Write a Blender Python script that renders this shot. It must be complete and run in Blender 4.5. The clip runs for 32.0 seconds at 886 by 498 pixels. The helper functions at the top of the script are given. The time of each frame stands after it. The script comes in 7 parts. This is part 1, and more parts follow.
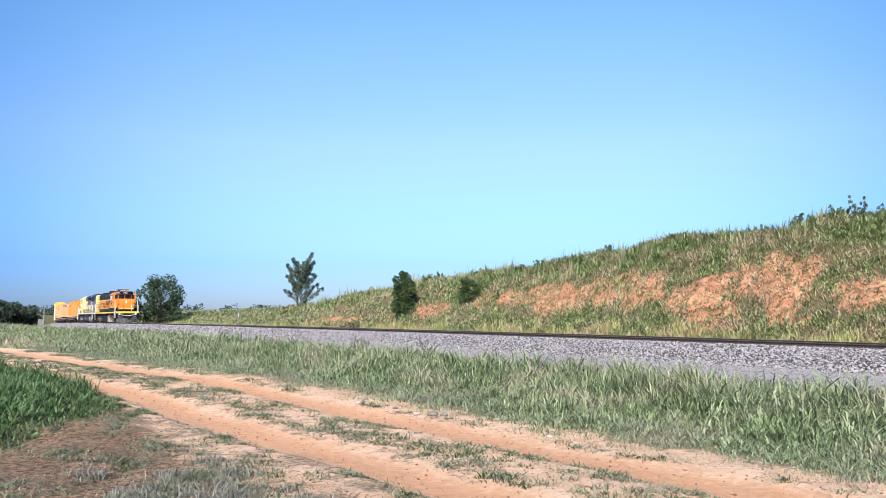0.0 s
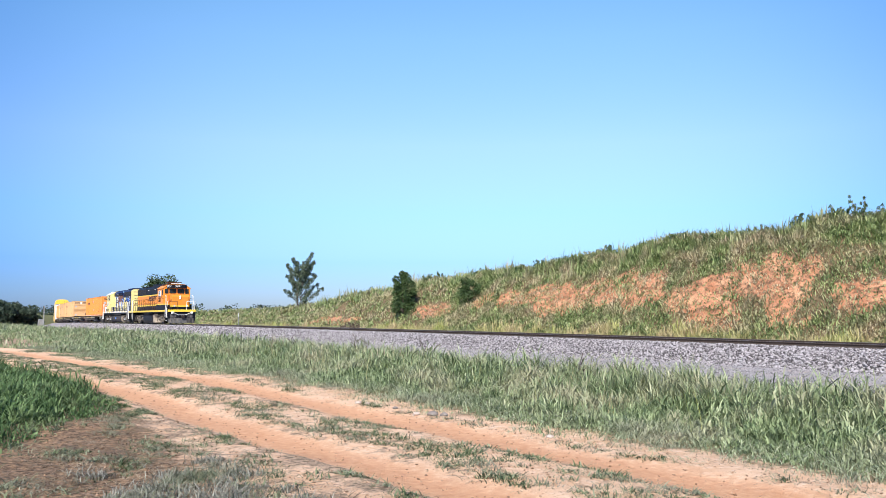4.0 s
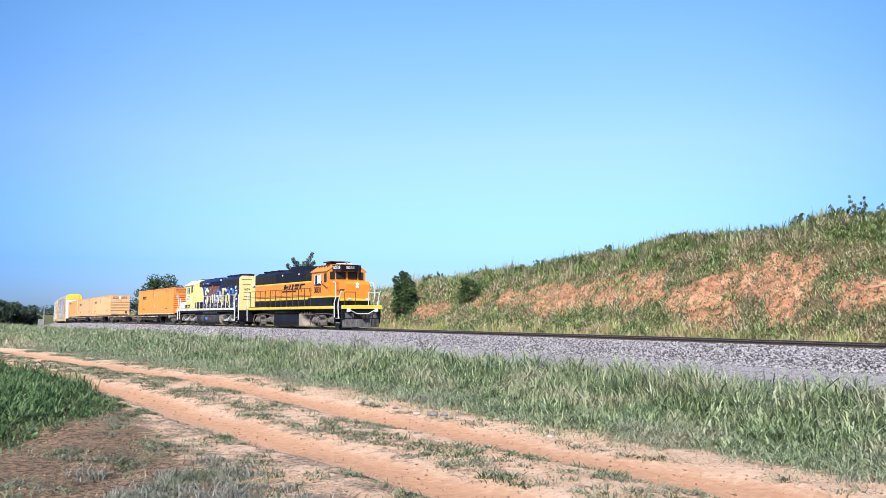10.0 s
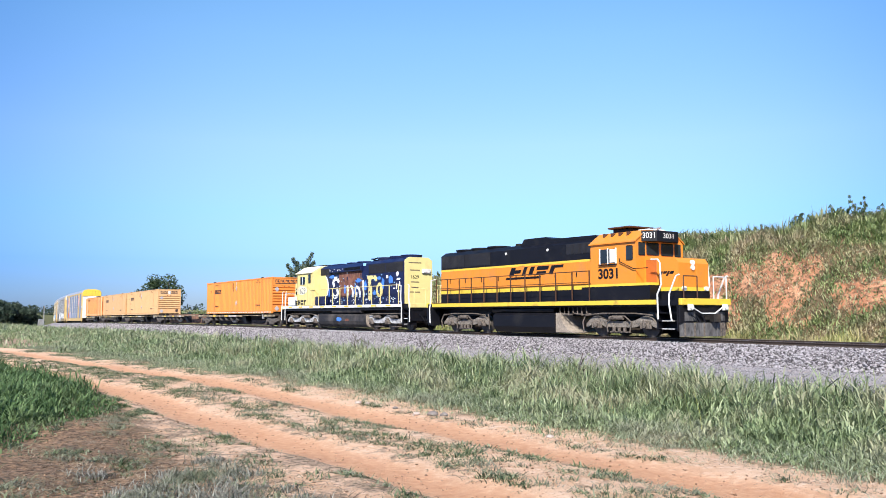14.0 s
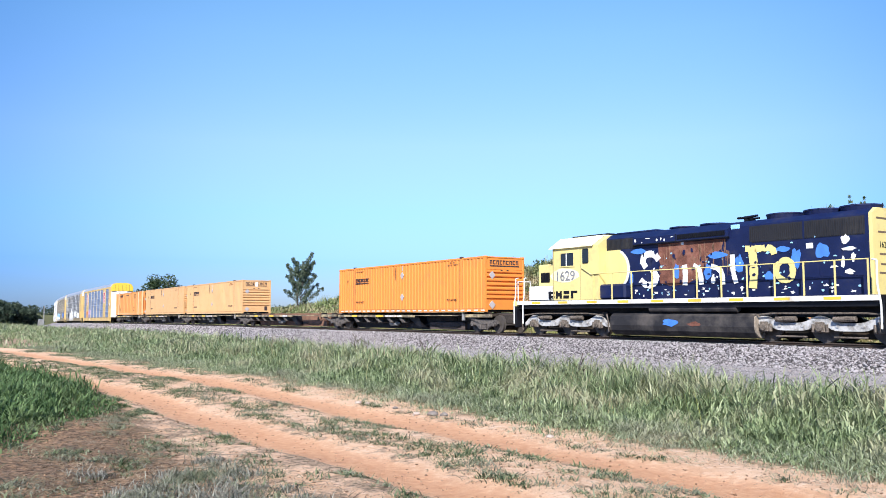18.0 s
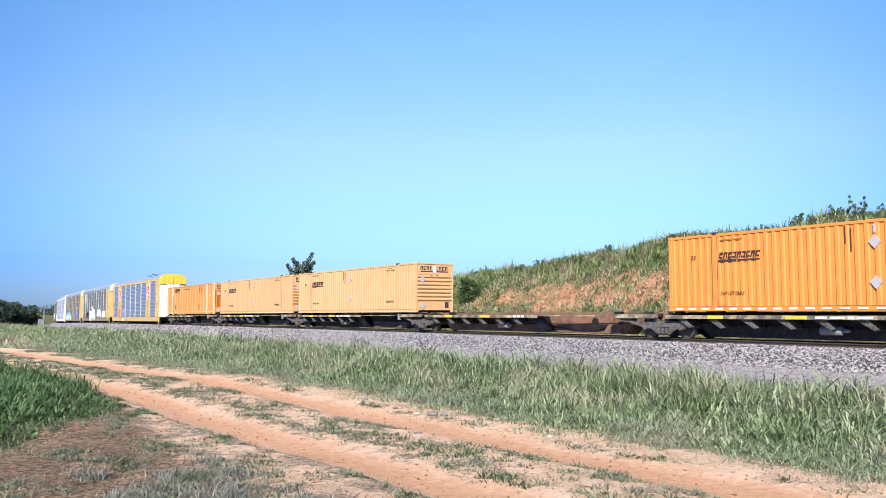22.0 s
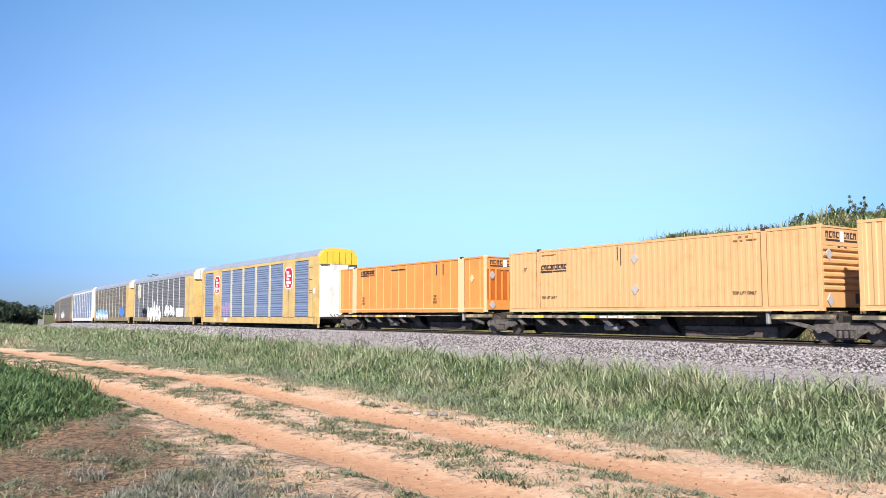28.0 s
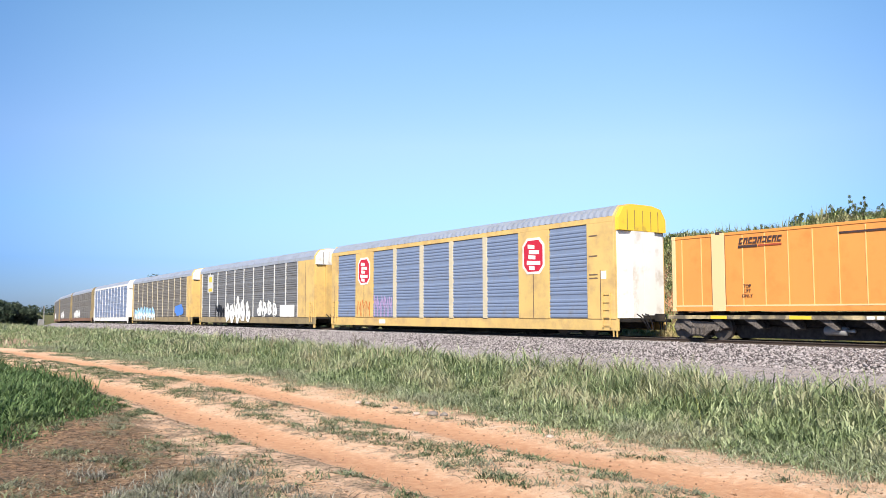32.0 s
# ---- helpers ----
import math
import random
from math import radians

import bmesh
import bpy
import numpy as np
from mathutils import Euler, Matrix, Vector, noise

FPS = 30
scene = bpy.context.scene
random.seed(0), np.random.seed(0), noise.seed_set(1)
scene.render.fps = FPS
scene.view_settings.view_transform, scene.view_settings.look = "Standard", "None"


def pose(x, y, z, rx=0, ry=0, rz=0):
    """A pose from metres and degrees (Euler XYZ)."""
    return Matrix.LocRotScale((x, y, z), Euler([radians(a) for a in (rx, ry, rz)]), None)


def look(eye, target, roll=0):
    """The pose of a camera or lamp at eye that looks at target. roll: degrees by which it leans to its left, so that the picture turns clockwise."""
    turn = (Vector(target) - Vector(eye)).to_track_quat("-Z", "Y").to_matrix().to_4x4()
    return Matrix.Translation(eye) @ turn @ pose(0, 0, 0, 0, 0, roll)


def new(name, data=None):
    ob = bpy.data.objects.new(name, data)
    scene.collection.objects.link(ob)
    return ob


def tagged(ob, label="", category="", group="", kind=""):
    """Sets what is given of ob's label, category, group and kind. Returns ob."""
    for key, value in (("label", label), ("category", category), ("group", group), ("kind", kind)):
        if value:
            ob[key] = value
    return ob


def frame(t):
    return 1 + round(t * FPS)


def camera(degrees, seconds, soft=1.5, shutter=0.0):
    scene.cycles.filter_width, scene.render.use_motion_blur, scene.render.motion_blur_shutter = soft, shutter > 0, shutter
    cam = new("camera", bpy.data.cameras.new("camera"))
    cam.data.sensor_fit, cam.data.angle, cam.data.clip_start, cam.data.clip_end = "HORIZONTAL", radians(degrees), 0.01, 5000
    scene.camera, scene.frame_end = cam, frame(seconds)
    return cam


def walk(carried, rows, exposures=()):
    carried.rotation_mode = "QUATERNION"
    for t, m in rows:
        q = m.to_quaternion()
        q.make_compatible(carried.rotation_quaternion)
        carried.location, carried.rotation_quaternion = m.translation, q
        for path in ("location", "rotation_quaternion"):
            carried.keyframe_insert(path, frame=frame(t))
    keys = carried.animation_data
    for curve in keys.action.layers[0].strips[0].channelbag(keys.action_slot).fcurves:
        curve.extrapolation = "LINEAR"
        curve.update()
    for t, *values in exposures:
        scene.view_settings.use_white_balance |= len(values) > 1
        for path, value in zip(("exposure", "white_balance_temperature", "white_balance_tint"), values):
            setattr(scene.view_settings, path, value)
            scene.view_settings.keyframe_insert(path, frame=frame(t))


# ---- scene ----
# ---- camera: it stands still on its legs beside the dirt road ----
cam = camera(56.71, 32.0, soft=0.7)
EYE = (0.0, 0.0, 1.01)
YAW, PITCH = radians(55.05), radians(4.407)
AIM = (-math.sin(YAW) * math.cos(PITCH), math.cos(YAW) * math.cos(PITCH), EYE[2] + math.sin(PITCH))
STAND = look(EYE, AIM)
walk(cam, [(0.0, STAND), (32.0, STAND)], exposures=[(0.0, 0.72, 6500, 10), (7.0, 0.72, 6520, 10), (11.0, 0.72, 6300, 10), (14.0, 0.72, 6450, 10), (17.0, 0.72, 6350, 10), (21.0, 0.72, 6450, 10), (24.0, 0.72, 6280, 10), (28.0, 0.72, 6850, 10), (32.0, 0.72, 7250, 10)])

# ---- daylight ----
SUN_ELEV, SUN_AZ = radians(38), radians(-48)     # azimuth from +x, the sun stands over the camera's right shoulder
SUN_DIR = Vector((math.cos(SUN_ELEV) * math.cos(SUN_AZ), math.cos(SUN_ELEV) * math.sin(SUN_AZ), math.sin(SUN_ELEV)))
world = bpy.data.worlds.new("world")
scene.world = world
world.use_nodes = True
wn = world.node_tree.nodes
sky = wn.new("ShaderNodeTexSky")
sky.sky_type, sky.sun_disc = "NISHITA", False
sky.sun_elevation, sky.sun_rotation = SUN_ELEV, radians(90) - SUN_AZ
sky.air_density, sky.dust_density, sky.ozone_density = 1.0, 0.1, 2.2
wn["Background"].inputs["Strength"].default_value = 0.11
tone = wn.new("ShaderNodeHueSaturation")
tone.inputs["Saturation"].default_value, tone.inputs["Value"].default_value = 1.3, 1.0
wl = world.node_tree.links
wl.new(sky.outputs[0], tone.inputs["Color"])
# a clear summer haze: the band over the horizon is duller and bluer than clean air would be
direction, height = wn.new("ShaderNodeTexCoord"), wn.new("ShaderNodeSeparateXYZ")
wl.new(direction.outputs["Generated"], height.inputs[0])
band = None
HAZE = ((0.0, (0.21, 0.315, 0.72)), (0.06, (0.31, 0.45, 0.825)), (0.12, (0.60, 0.675, 0.90)), (0.20, (1.12, 0.92, 0.97)), (0.32, (1.47, 1.16, 1.08)), (0.42, (1.60, 1.26, 1.12)), (0.8, (0.9, 0.9, 0.9)))
for (z0, c0), (z1, c1) in zip(HAZE, HAZE[1:]):
    part_of, step = wn.new("ShaderNodeMapRange"), wn.new("ShaderNodeMix")
    part_of.inputs["From Min"].default_value, part_of.inputs["From Max"].default_value = z0, z1
    wl.new(height.outputs["Z"], part_of.inputs["Value"])
    step.data_type = "RGBA"
    wl.new(part_of.outputs[0], step.inputs[0])
    step.inputs[6].default_value, step.inputs[7].default_value = (*c0, 1), (*c1, 1)
    if band:
        wl.new(band, step.inputs[6])
    band = step.outputs[2]
haze = wn.new("ShaderNodeMix")
haze.data_type, haze.blend_type = "RGBA", "MULTIPLY"
haze.inputs[0].default_value = 1.0
wl.new(tone.outputs[0], haze.inputs[6])
wl.new(band, haze.inputs[7])
# sky colour lightened round the view's middle, its dimmer rim imitating lens falloff
glow_at, glow_by, glow = wn.new("ShaderNodeVectorMath"), wn.new("ShaderNodeMapRange"), wn.new("ShaderNodeMix")
glow_at.operation = "DOT_PRODUCT"
glow_at.inputs[1].default_value = Vector((-0.786, 0.580, 0.215)).normalized()
wl.new(direction.outputs["Generated"], glow_at.inputs[0])
wl.new(glow_at.outputs["Value"], glow_by.inputs["Value"])
glow_by.interpolation_type = "SMOOTHSTEP"
glow_by.inputs["From Min"].default_value, glow_by.inputs["From Max"].default_value = 0.80, 1.0
glow_by.inputs["To Min"].default_value, glow_by.inputs["To Max"].default_value = 0.0, 1.0
glow.data_type = "RGBA"
wl.new(glow_by.outputs[0], glow.inputs[0])
glow.inputs[6].default_value, glow.inputs[7].default_value = (0.625, 0.75, 0.925, 1), (1.27, 1.17, 1.10, 1)
air = wn.new("ShaderNodeMix")
air.data_type, air.blend_type = "RGBA", "MULTIPLY"
air.inputs[0].default_value = 1.0
wl.new(haze.outputs[2], air.inputs[6])
wl.new(glow.outputs[2], air.inputs[7])
wl.new(air.outputs[2], wn["Background"].inputs["Color"])
sun_lamp = bpy.data.lights.new("sun", "SUN")
sun_lamp.energy, sun_lamp.angle, sun_lamp.color = 4.9, radians(0.55), (1.0, 0.965, 0.90)
sun = new("sun", sun_lamp)
sun.matrix_world = look((0, 0, 60), Vector((0, 0, 60)) - SUN_DIR)

# ---- the line of the track: nearly straight here, a wide curve that sinks away to the west ----
TRACK_Y, BEND, TURN, SINK = 26.909, 8.24e-5, 7.79e-7, 3.13e-5


def track_y(x):
    xc = np.clip(x, -480.0, 260.0)
    west = np.maximum(0.0, -xc)
    return TRACK_Y + BEND * xc * xc + TURN * west ** 3 + track_slope(x) * (x - xc)


def track_slope(x):
    xc = np.clip(x, -480.0, 260.0)
    return 2 * BEND * xc - 3 * TURN * np.maximum(0.0, -xc) ** 2


def track_z(x):
    xc = np.clip(x, -420.0, 420.0)
    return -SINK * xc * xc


LINE_X = np.linspace(-600.0, 300.0, 4501)
LINE_S = np.concatenate([[0.0], np.cumsum(np.hypot(np.diff(LINE_X), np.diff(track_y(LINE_X))))])
LINE_S = LINE_S - np.interp(0.0, LINE_X, LINE_S)


def track_point(s, off=0.0, z=0.0):
    """A point at the length s along the track, off metres to the far side of its middle."""
    x = float(np.interp(s, LINE_S, LINE_X))
    m = float(track_slope(x))
    n = math.sqrt(1 + m * m)
    return Vector((x - off * m / n, float(track_y(x)) + off / n, z + float(track_z(x))))


def run(t):
    """How far the train has come since 18 s."""
    d = t - 18.0
    return 6.9788 * d + 0.00167 * d * d


def car_pose(s, half):
    a, b = track_point(s - half), track_point(s + half)
    d = b - a
    mid = (a + b) / 2
    return pose(mid.x, mid.y, mid.z, 0, -math.degrees(math.atan2(d.z, d.xy.length)), math.degrees(math.atan2(d.y, d.x)))


# ---- mesh helpers ----
def box(bm, x0, x1, y0, y1, z0, z1, bevel=0.0):
    m = bmesh.ops.create_cube(bm, size=1.0, matrix=Matrix.LocRotScale(((x0 + x1) / 2, (y0 + y1) / 2, (z0 + z1) / 2), None, (abs(x1 - x0), abs(y1 - y0), abs(z1 - z0))))
    if bevel:
        vs = set(m["verts"])
        bmesh.ops.bevel(bm, geom=[e for e in bm.edges if e.verts[0] in vs and e.verts[1] in vs], offset=bevel, segments=1, affect="EDGES")
    return bm


def rod(bm, a, b, r, seg=8, r2=None):
    a, b = Vector(a), Vector(b)
    d = b - a
    m = Matrix.Translation((a + b) / 2) @ d.to_track_quat("Z", "Y").to_matrix().to_4x4()
    bmesh.ops.create_cone(bm, cap_ends=True, segments=seg, radius1=r, radius2=r if r2 is None else r2, depth=d.length, matrix=m)
    return bm


def pipe(bm, pts, r, seg=6):
    for a, b in zip(pts, pts[1:]):
        rod(bm, a, b, r, seg)
    return bm


def prism(bm, outline, axis, lo, hi):
    """Extrudes a flat outline: along y its points are (x, z), along x they are (y, z), along z they are (x, y)."""
    def at(p, q):
        return {"y": (p[0], q, p[1]), "x": (q, p[0], p[1]), "z": (p[0], p[1], q)}[axis]
    lower = [bm.verts.new(at(p, lo)) for p in outline]
    upper = [bm.verts.new(at(p, hi)) for p in outline]
    n = len(outline)
    made = [bm.faces.new(lower[::-1]), bm.faces.new(upper)]
    for i in range(n):
        made.append(bm.faces.new((lower[i], lower[(i + 1) % n], upper[(i + 1) % n], upper[i])))
    bmesh.ops.recalc_face_normals(bm, faces=made)
    return bm


def fresh():
    return bmesh.new()


def finish(name, bm, material, smooth=False):
    me = bpy.data.meshes.new(name)
    bm.to_mesh(me)
    bm.free()
    me.materials.append(material)
    if smooth:
        me.shade_smooth()
    return me


def part(name, bm, material, parent, label="", smooth=False):
    me = bm if isinstance(bm, bpy.types.Mesh) else finish(name, bm, material, smooth)
    ob = new(name, me)
    ob.parent = parent
    return tagged(ob, label) if label else ob


def thing(name, label, category, group="", kind=""):
    return tagged(new(name), label, category, group, kind)


def letters(name, text, size, m, material, parent, stretch=1.0, label="", bold=0.0):
    """Flat raised writing: its own plane is x along the words, y up."""
    cu = bpy.data.curves.new(name, "FONT")
    cu.body, cu.size, cu.extrude, cu.align_x, cu.align_y = text, size, 0.004, "CENTER", "CENTER"
    cu.offset = bold
    tmp = bpy.data.objects.new(name, cu)
    scene.collection.objects.link(tmp)
    me = bpy.data.meshes.new_from_object(tmp.evaluated_get(bpy.context.evaluated_depsgraph_get()))
    bpy.data.objects.remove(tmp)
    me.transform(m @ Matrix.Diagonal((stretch, 1, 1, 1)))
    me.materials.clear()
    me.materials.append(material)
    return part(name, me, material, parent, label)


def grid_mesh(name, verts, faces, material):
    me = bpy.data.meshes.new(name)
    verts = np.asarray(verts, dtype=np.float32).reshape(-1, 3)
    faces = np.asarray(faces, dtype=np.int32)
    k = faces.shape[1]
    me.vertices.add(len(verts))
    me.vertices.foreach_set("co", verts.ravel())
    me.loops.add(faces.size)
    me.loops.foreach_set("vertex_index", faces.ravel())
    me.polygons.add(len(faces))
    me.polygons.foreach_set("loop_start", np.arange(0, faces.size, k, dtype=np.int32))
    me.update(calc_edges=True)
    me.materials.append(material)
    return me
# ---- materials ----
def material(name, color, rough=0.6, metal=0.0, vary=0.25, scale=4.0, grain=40.0, bump=0.2, dirt=None, dirt_amount=0.0, island=0.0, coat=0.0, dirt_scale=1.2, stretch=(1, 1, 1), spec=0.5):
    """A painted or natural surface: two scales of variation, fine relief and patches of dirt or rust."""
    mat = bpy.data.materials.new(name)
    mat.use_nodes = True
    nt = mat.node_tree
    nodes, links = nt.nodes, nt.links
    bsdf = nodes["Principled BSDF"]
    bsdf.inputs["Roughness"].default_value = rough
    bsdf.inputs["Metallic"].default_value = metal
    bsdf.inputs["Coat Weight"].default_value = coat
    bsdf.inputs["Specular IOR Level"].default_value = spec
    tc = nodes.new("ShaderNodeTexCoord")
    mp = nodes.new("ShaderNodeMapping")
    mp.inputs["Scale"].default_value = stretch
    links.new(tc.outputs["Object"], mp.inputs["Vector"])
    big, fine = nodes.new("ShaderNodeTexNoise"), nodes.new("ShaderNodeTexNoise")
    for n, sc in ((big, scale), (fine, grain)):
        n.inputs["Scale"].default_value, n.inputs["Detail"].default_value = sc, 4.0
        links.new(mp.outputs[0], n.inputs["Vector"])
    add = nodes.new("ShaderNodeMath")
    add.operation = "ADD"
    links.new(big.outputs["Fac"], add.inputs[0])
    links.new(fine.outputs["Fac"], add.inputs[1])
    last = add.outputs[0]
    if island:
        info = nodes.new("ShaderNodeNewGeometry")
        mul = nodes.new("ShaderNodeMath")
        mul.operation = "MULTIPLY_ADD"
        links.new(info.outputs["Random Per Island"], mul.inputs[0])
        mul.inputs[1].default_value = island * 2
        sub = nodes.new("ShaderNodeMath")
        sub.operation = "SUBTRACT"
        links.new(last, sub.inputs[0])
        sub.inputs[1].default_value = island
        links.new(sub.outputs[0], mul.inputs[2])
        last = mul.outputs[0]
    ramp = nodes.new("ShaderNodeMapRange")
    ramp.inputs["From Min"].default_value, ramp.inputs["From Max"].default_value = 0.6, 1.4
    ramp.inputs["To Min"].default_value, ramp.inputs["To Max"].default_value = 0.0, 1.0
    links.new(last, ramp.inputs["Value"])
    mix = nodes.new("ShaderNodeMix")
    mix.data_type = "RGBA"
    dark = tuple(c * (1 - vary) for c in color[:3])
    light = tuple(min(1.0, c * (1 + vary)) for c in color[:3])
    if len(color) == 6:
        dark, light = color[:3], color[3:]
    mix.inputs[6].default_value, mix.inputs[7].default_value = (*dark, 1), (*light, 1)
    links.new(ramp.outputs[0], mix.inputs[0])
    out = mix.outputs[2]
    if dirt:
        dn = nodes.new("ShaderNodeTexNoise")
        dn.inputs["Scale"].default_value, dn.inputs["Detail"].default_value, dn.inputs["Roughness"].default_value = dirt_scale, 6.0, 0.65
        links.new(mp.outputs[0], dn.inputs["Vector"])
        dr = nodes.new("ShaderNodeMapRange")
        edge = 0.75 - 0.35 * dirt_amount
        dr.inputs["From Min"].default_value, dr.inputs["From Max"].default_value = edge - 0.12, edge + 0.12
        links.new(dn.outputs["Fac"], dr.inputs["Value"])
        dm = nodes.new("ShaderNodeMix")
        dm.data_type = "RGBA"
        dm.inputs[7].default_value = (*dirt, 1)
        links.new(dr.outputs[0], dm.inputs[0])
        links.new(out, dm.inputs[6])
        out = dm.outputs[2]
    links.new(out, bsdf.inputs["Base Color"])
    if bump:
        bn = nodes.new("ShaderNodeBump")
        bn.inputs["Strength"].default_value, bn.inputs["Distance"].default_value = bump, 0.02
        links.new(add.outputs[0], bn.inputs["Height"])
        links.new(bn.outputs[0], bsdf.inputs["Normal"])
    return mat


RUST, GRIME = (0.16, 0.07, 0.035), (0.10, 0.08, 0.06)
M_ORANGE = material("orange_paint", (0.70, 0.235, 0.025), 0.42, vary=0.08, scale=0.8, bump=0.05, dirt=(0.45, 0.2, 0.06), dirt_amount=0.25)
M_YELLOW = material("yellow_paint", (0.74, 0.50, 0.05), 0.45, vary=0.08, scale=0.8, bump=0.05, dirt=GRIME, dirt_amount=0.15)
M_BLACK = material("black_paint", (0.005, 0.005, 0.008), 0.5, vary=0.4, scale=1.5, bump=0.05, dirt=(0.02, 0.018, 0.017), dirt_amount=0.3, spec=0.3)
M_UNDER = material("grimy_running_gear", (0.016, 0.014, 0.013), 0.8, vary=0.45, scale=3.0, bump=0.4, dirt=(0.07, 0.05, 0.036), dirt_amount=0.4, spec=0.25)
M_CREAM = material("faded_yellow_paint", (0.70, 0.58, 0.23), 0.5, vary=0.1, scale=0.9, bump=0.05, dirt=(0.55, 0.40, 0.18), dirt_amount=0.25)
M_NAVY = material("navy_paint", (0.007, 0.013, 0.058), 0.45, vary=0.35, scale=1.2, bump=0.05, dirt=(0.03, 0.032, 0.055), dirt_amount=0.3, spec=0.35)
M_WHITE = material("white_paint", (0.72, 0.71, 0.69), 0.5, vary=0.07, scale=1.5, bump=0.04, dirt=(0.42, 0.36, 0.28), dirt_amount=0.3)
M_BOX_DEEP = material("orange_container_paint", (0.74, 0.25, 0.045), 0.5, vary=0.07, scale=0.6, bump=0.03, dirt=(0.55, 0.19, 0.05), dirt_amount=0.3)
M_BOX_PALE = material("faded_peach_container_paint", (0.64, 0.375, 0.17), 0.55, vary=0.07, scale=0.6, bump=0.03, dirt=(0.58, 0.30, 0.12), dirt_amount=0.35)
M_BOX_MID = material("sun_bleached_orange_paint", (0.66, 0.268, 0.066), 0.55, vary=0.09, scale=0.6, bump=0.03, dirt=(0.60, 0.215, 0.05), dirt_amount=0.4)
M_RACK_YELLOW = material("autorack_yellow_paint", (0.60, 0.41, 0.15), 0.55, vary=0.14, scale=0.7, bump=0.04, dirt=(0.42, 0.28, 0.13), dirt_amount=0.5)
M_GALV = material("galvanised_steel", (0.50, 0.53, 0.57), 0.48, metal=0.55, vary=0.15, scale=1.5, bump=0.05, dirt=(0.30, 0.29, 0.27), dirt_amount=0.3)
M_GALV_DARK = material("weathered_galvanised_steel", (0.30, 0.30, 0.30), 0.6, metal=0.3, vary=0.2, scale=1.5, bump=0.05, dirt=(0.22, 0.19, 0.15), dirt_amount=0.4)
M_RUSTY = material("rusty_steel", (0.23, 0.115, 0.07), 0.85, vary=0.35, scale=3.0, bump=0.4, dirt=(0.08, 0.05, 0.035), dirt_amount=0.5)
M_RAIL = material("brown_rail_steel", (0.05, 0.034, 0.026), 0.75, vary=0.3, scale=3.0, bump=0.2)
M_RAILTOP = material("polished_rail_head", (0.42, 0.40, 0.38), 0.3, metal=0.9, vary=0.1, scale=3.0, bump=0.05)
M_TIE = material("creosoted_timber", (0.10, 0.08, 0.065), 0.9, vary=0.35, scale=2.0, bump=0.6, stretch=(1, 6, 1))
M_GLASS = material("dark_cab_glass", (0.02, 0.025, 0.03), 0.06, vary=0.1, bump=0.0)
M_GRILLE = material("dark_louvre_steel", (0.014, 0.014, 0.018), 0.6, vary=0.3, scale=2.0, bump=0.05, dirt=(0.04, 0.037, 0.035), dirt_amount=0.3)
M_RAILBROWN = material("dirty_orange_handrail", (0.075, 0.032, 0.015), 0.6, vary=0.2)
M_RED = material("red_paint", (0.48, 0.015, 0.04), 0.5, vary=0.1, bump=0.03)
M_TIRE = material("wheel_steel", (0.10, 0.085, 0.075), 0.6, metal=0.4, vary=0.3, bump=0.2)
# ---- the ground: one sheet, laid out along the track ----
def smooth(a, b, v):
    t = np.clip((v - a) / (b - a), 0, 1)
    return t * t * (3 - 2 * t)


def ripple(x, y, scale, seed=0.0):
    """A cheap smooth random field between about -1 and 1."""
    x, y = x / scale, y / scale
    return (np.sin(x * 1.7 + 1.3 * np.sin(y * 1.1 + seed) + seed) + np.sin(y * 2.3 + 1.7 * np.sin(x * 0.9 - seed) + 2 * seed)
            + np.sin((x + y) * 3.1 + seed * 3) * 0.5 + np.sin((x * 1.3 - y) * 4.7 + seed) * 0.35) / 2.4


CREST_X = (-600.0, -330.0, -150.0, -108.0, -92.0, -82.0, -76.5, -70.0, -65.0, -60.0, -52.0, -45.0, -39.0, -34.0, -32.0, -28.0, -24.6, -20.0, -12.0, 0.0, 80.0, 260.0)
CREST_Z = (-2.0, -0.5, 0.4, 0.7, 0.95, 1.5, 1.95, 2.4, 2.7, 3.25, 3.5, 3.95, 4.25, 4.72, 4.9, 4.8, 4.85, 5.0, 5.2, 5.5, 5.5, 4.0)


def lane(x, y):
    """The distance across the dirt road, which bends away to the south-west."""
    west = np.clip(-x - 12.0, 0.0, 38.0)
    return y + 0.0029 * west * west + 0.22 * np.clip(-x - 50.0, 0.0, None)


def ruts(x, y):
    v = lane(x, y) + 0.07 * ripple(x, y, 2.2, 11.0)
    return np.clip(np.exp(-(np.abs(v - 4.45) / 0.40) ** 4) + np.exp(-(np.abs(v - 6.72) / 0.42) ** 4), 0, 1)


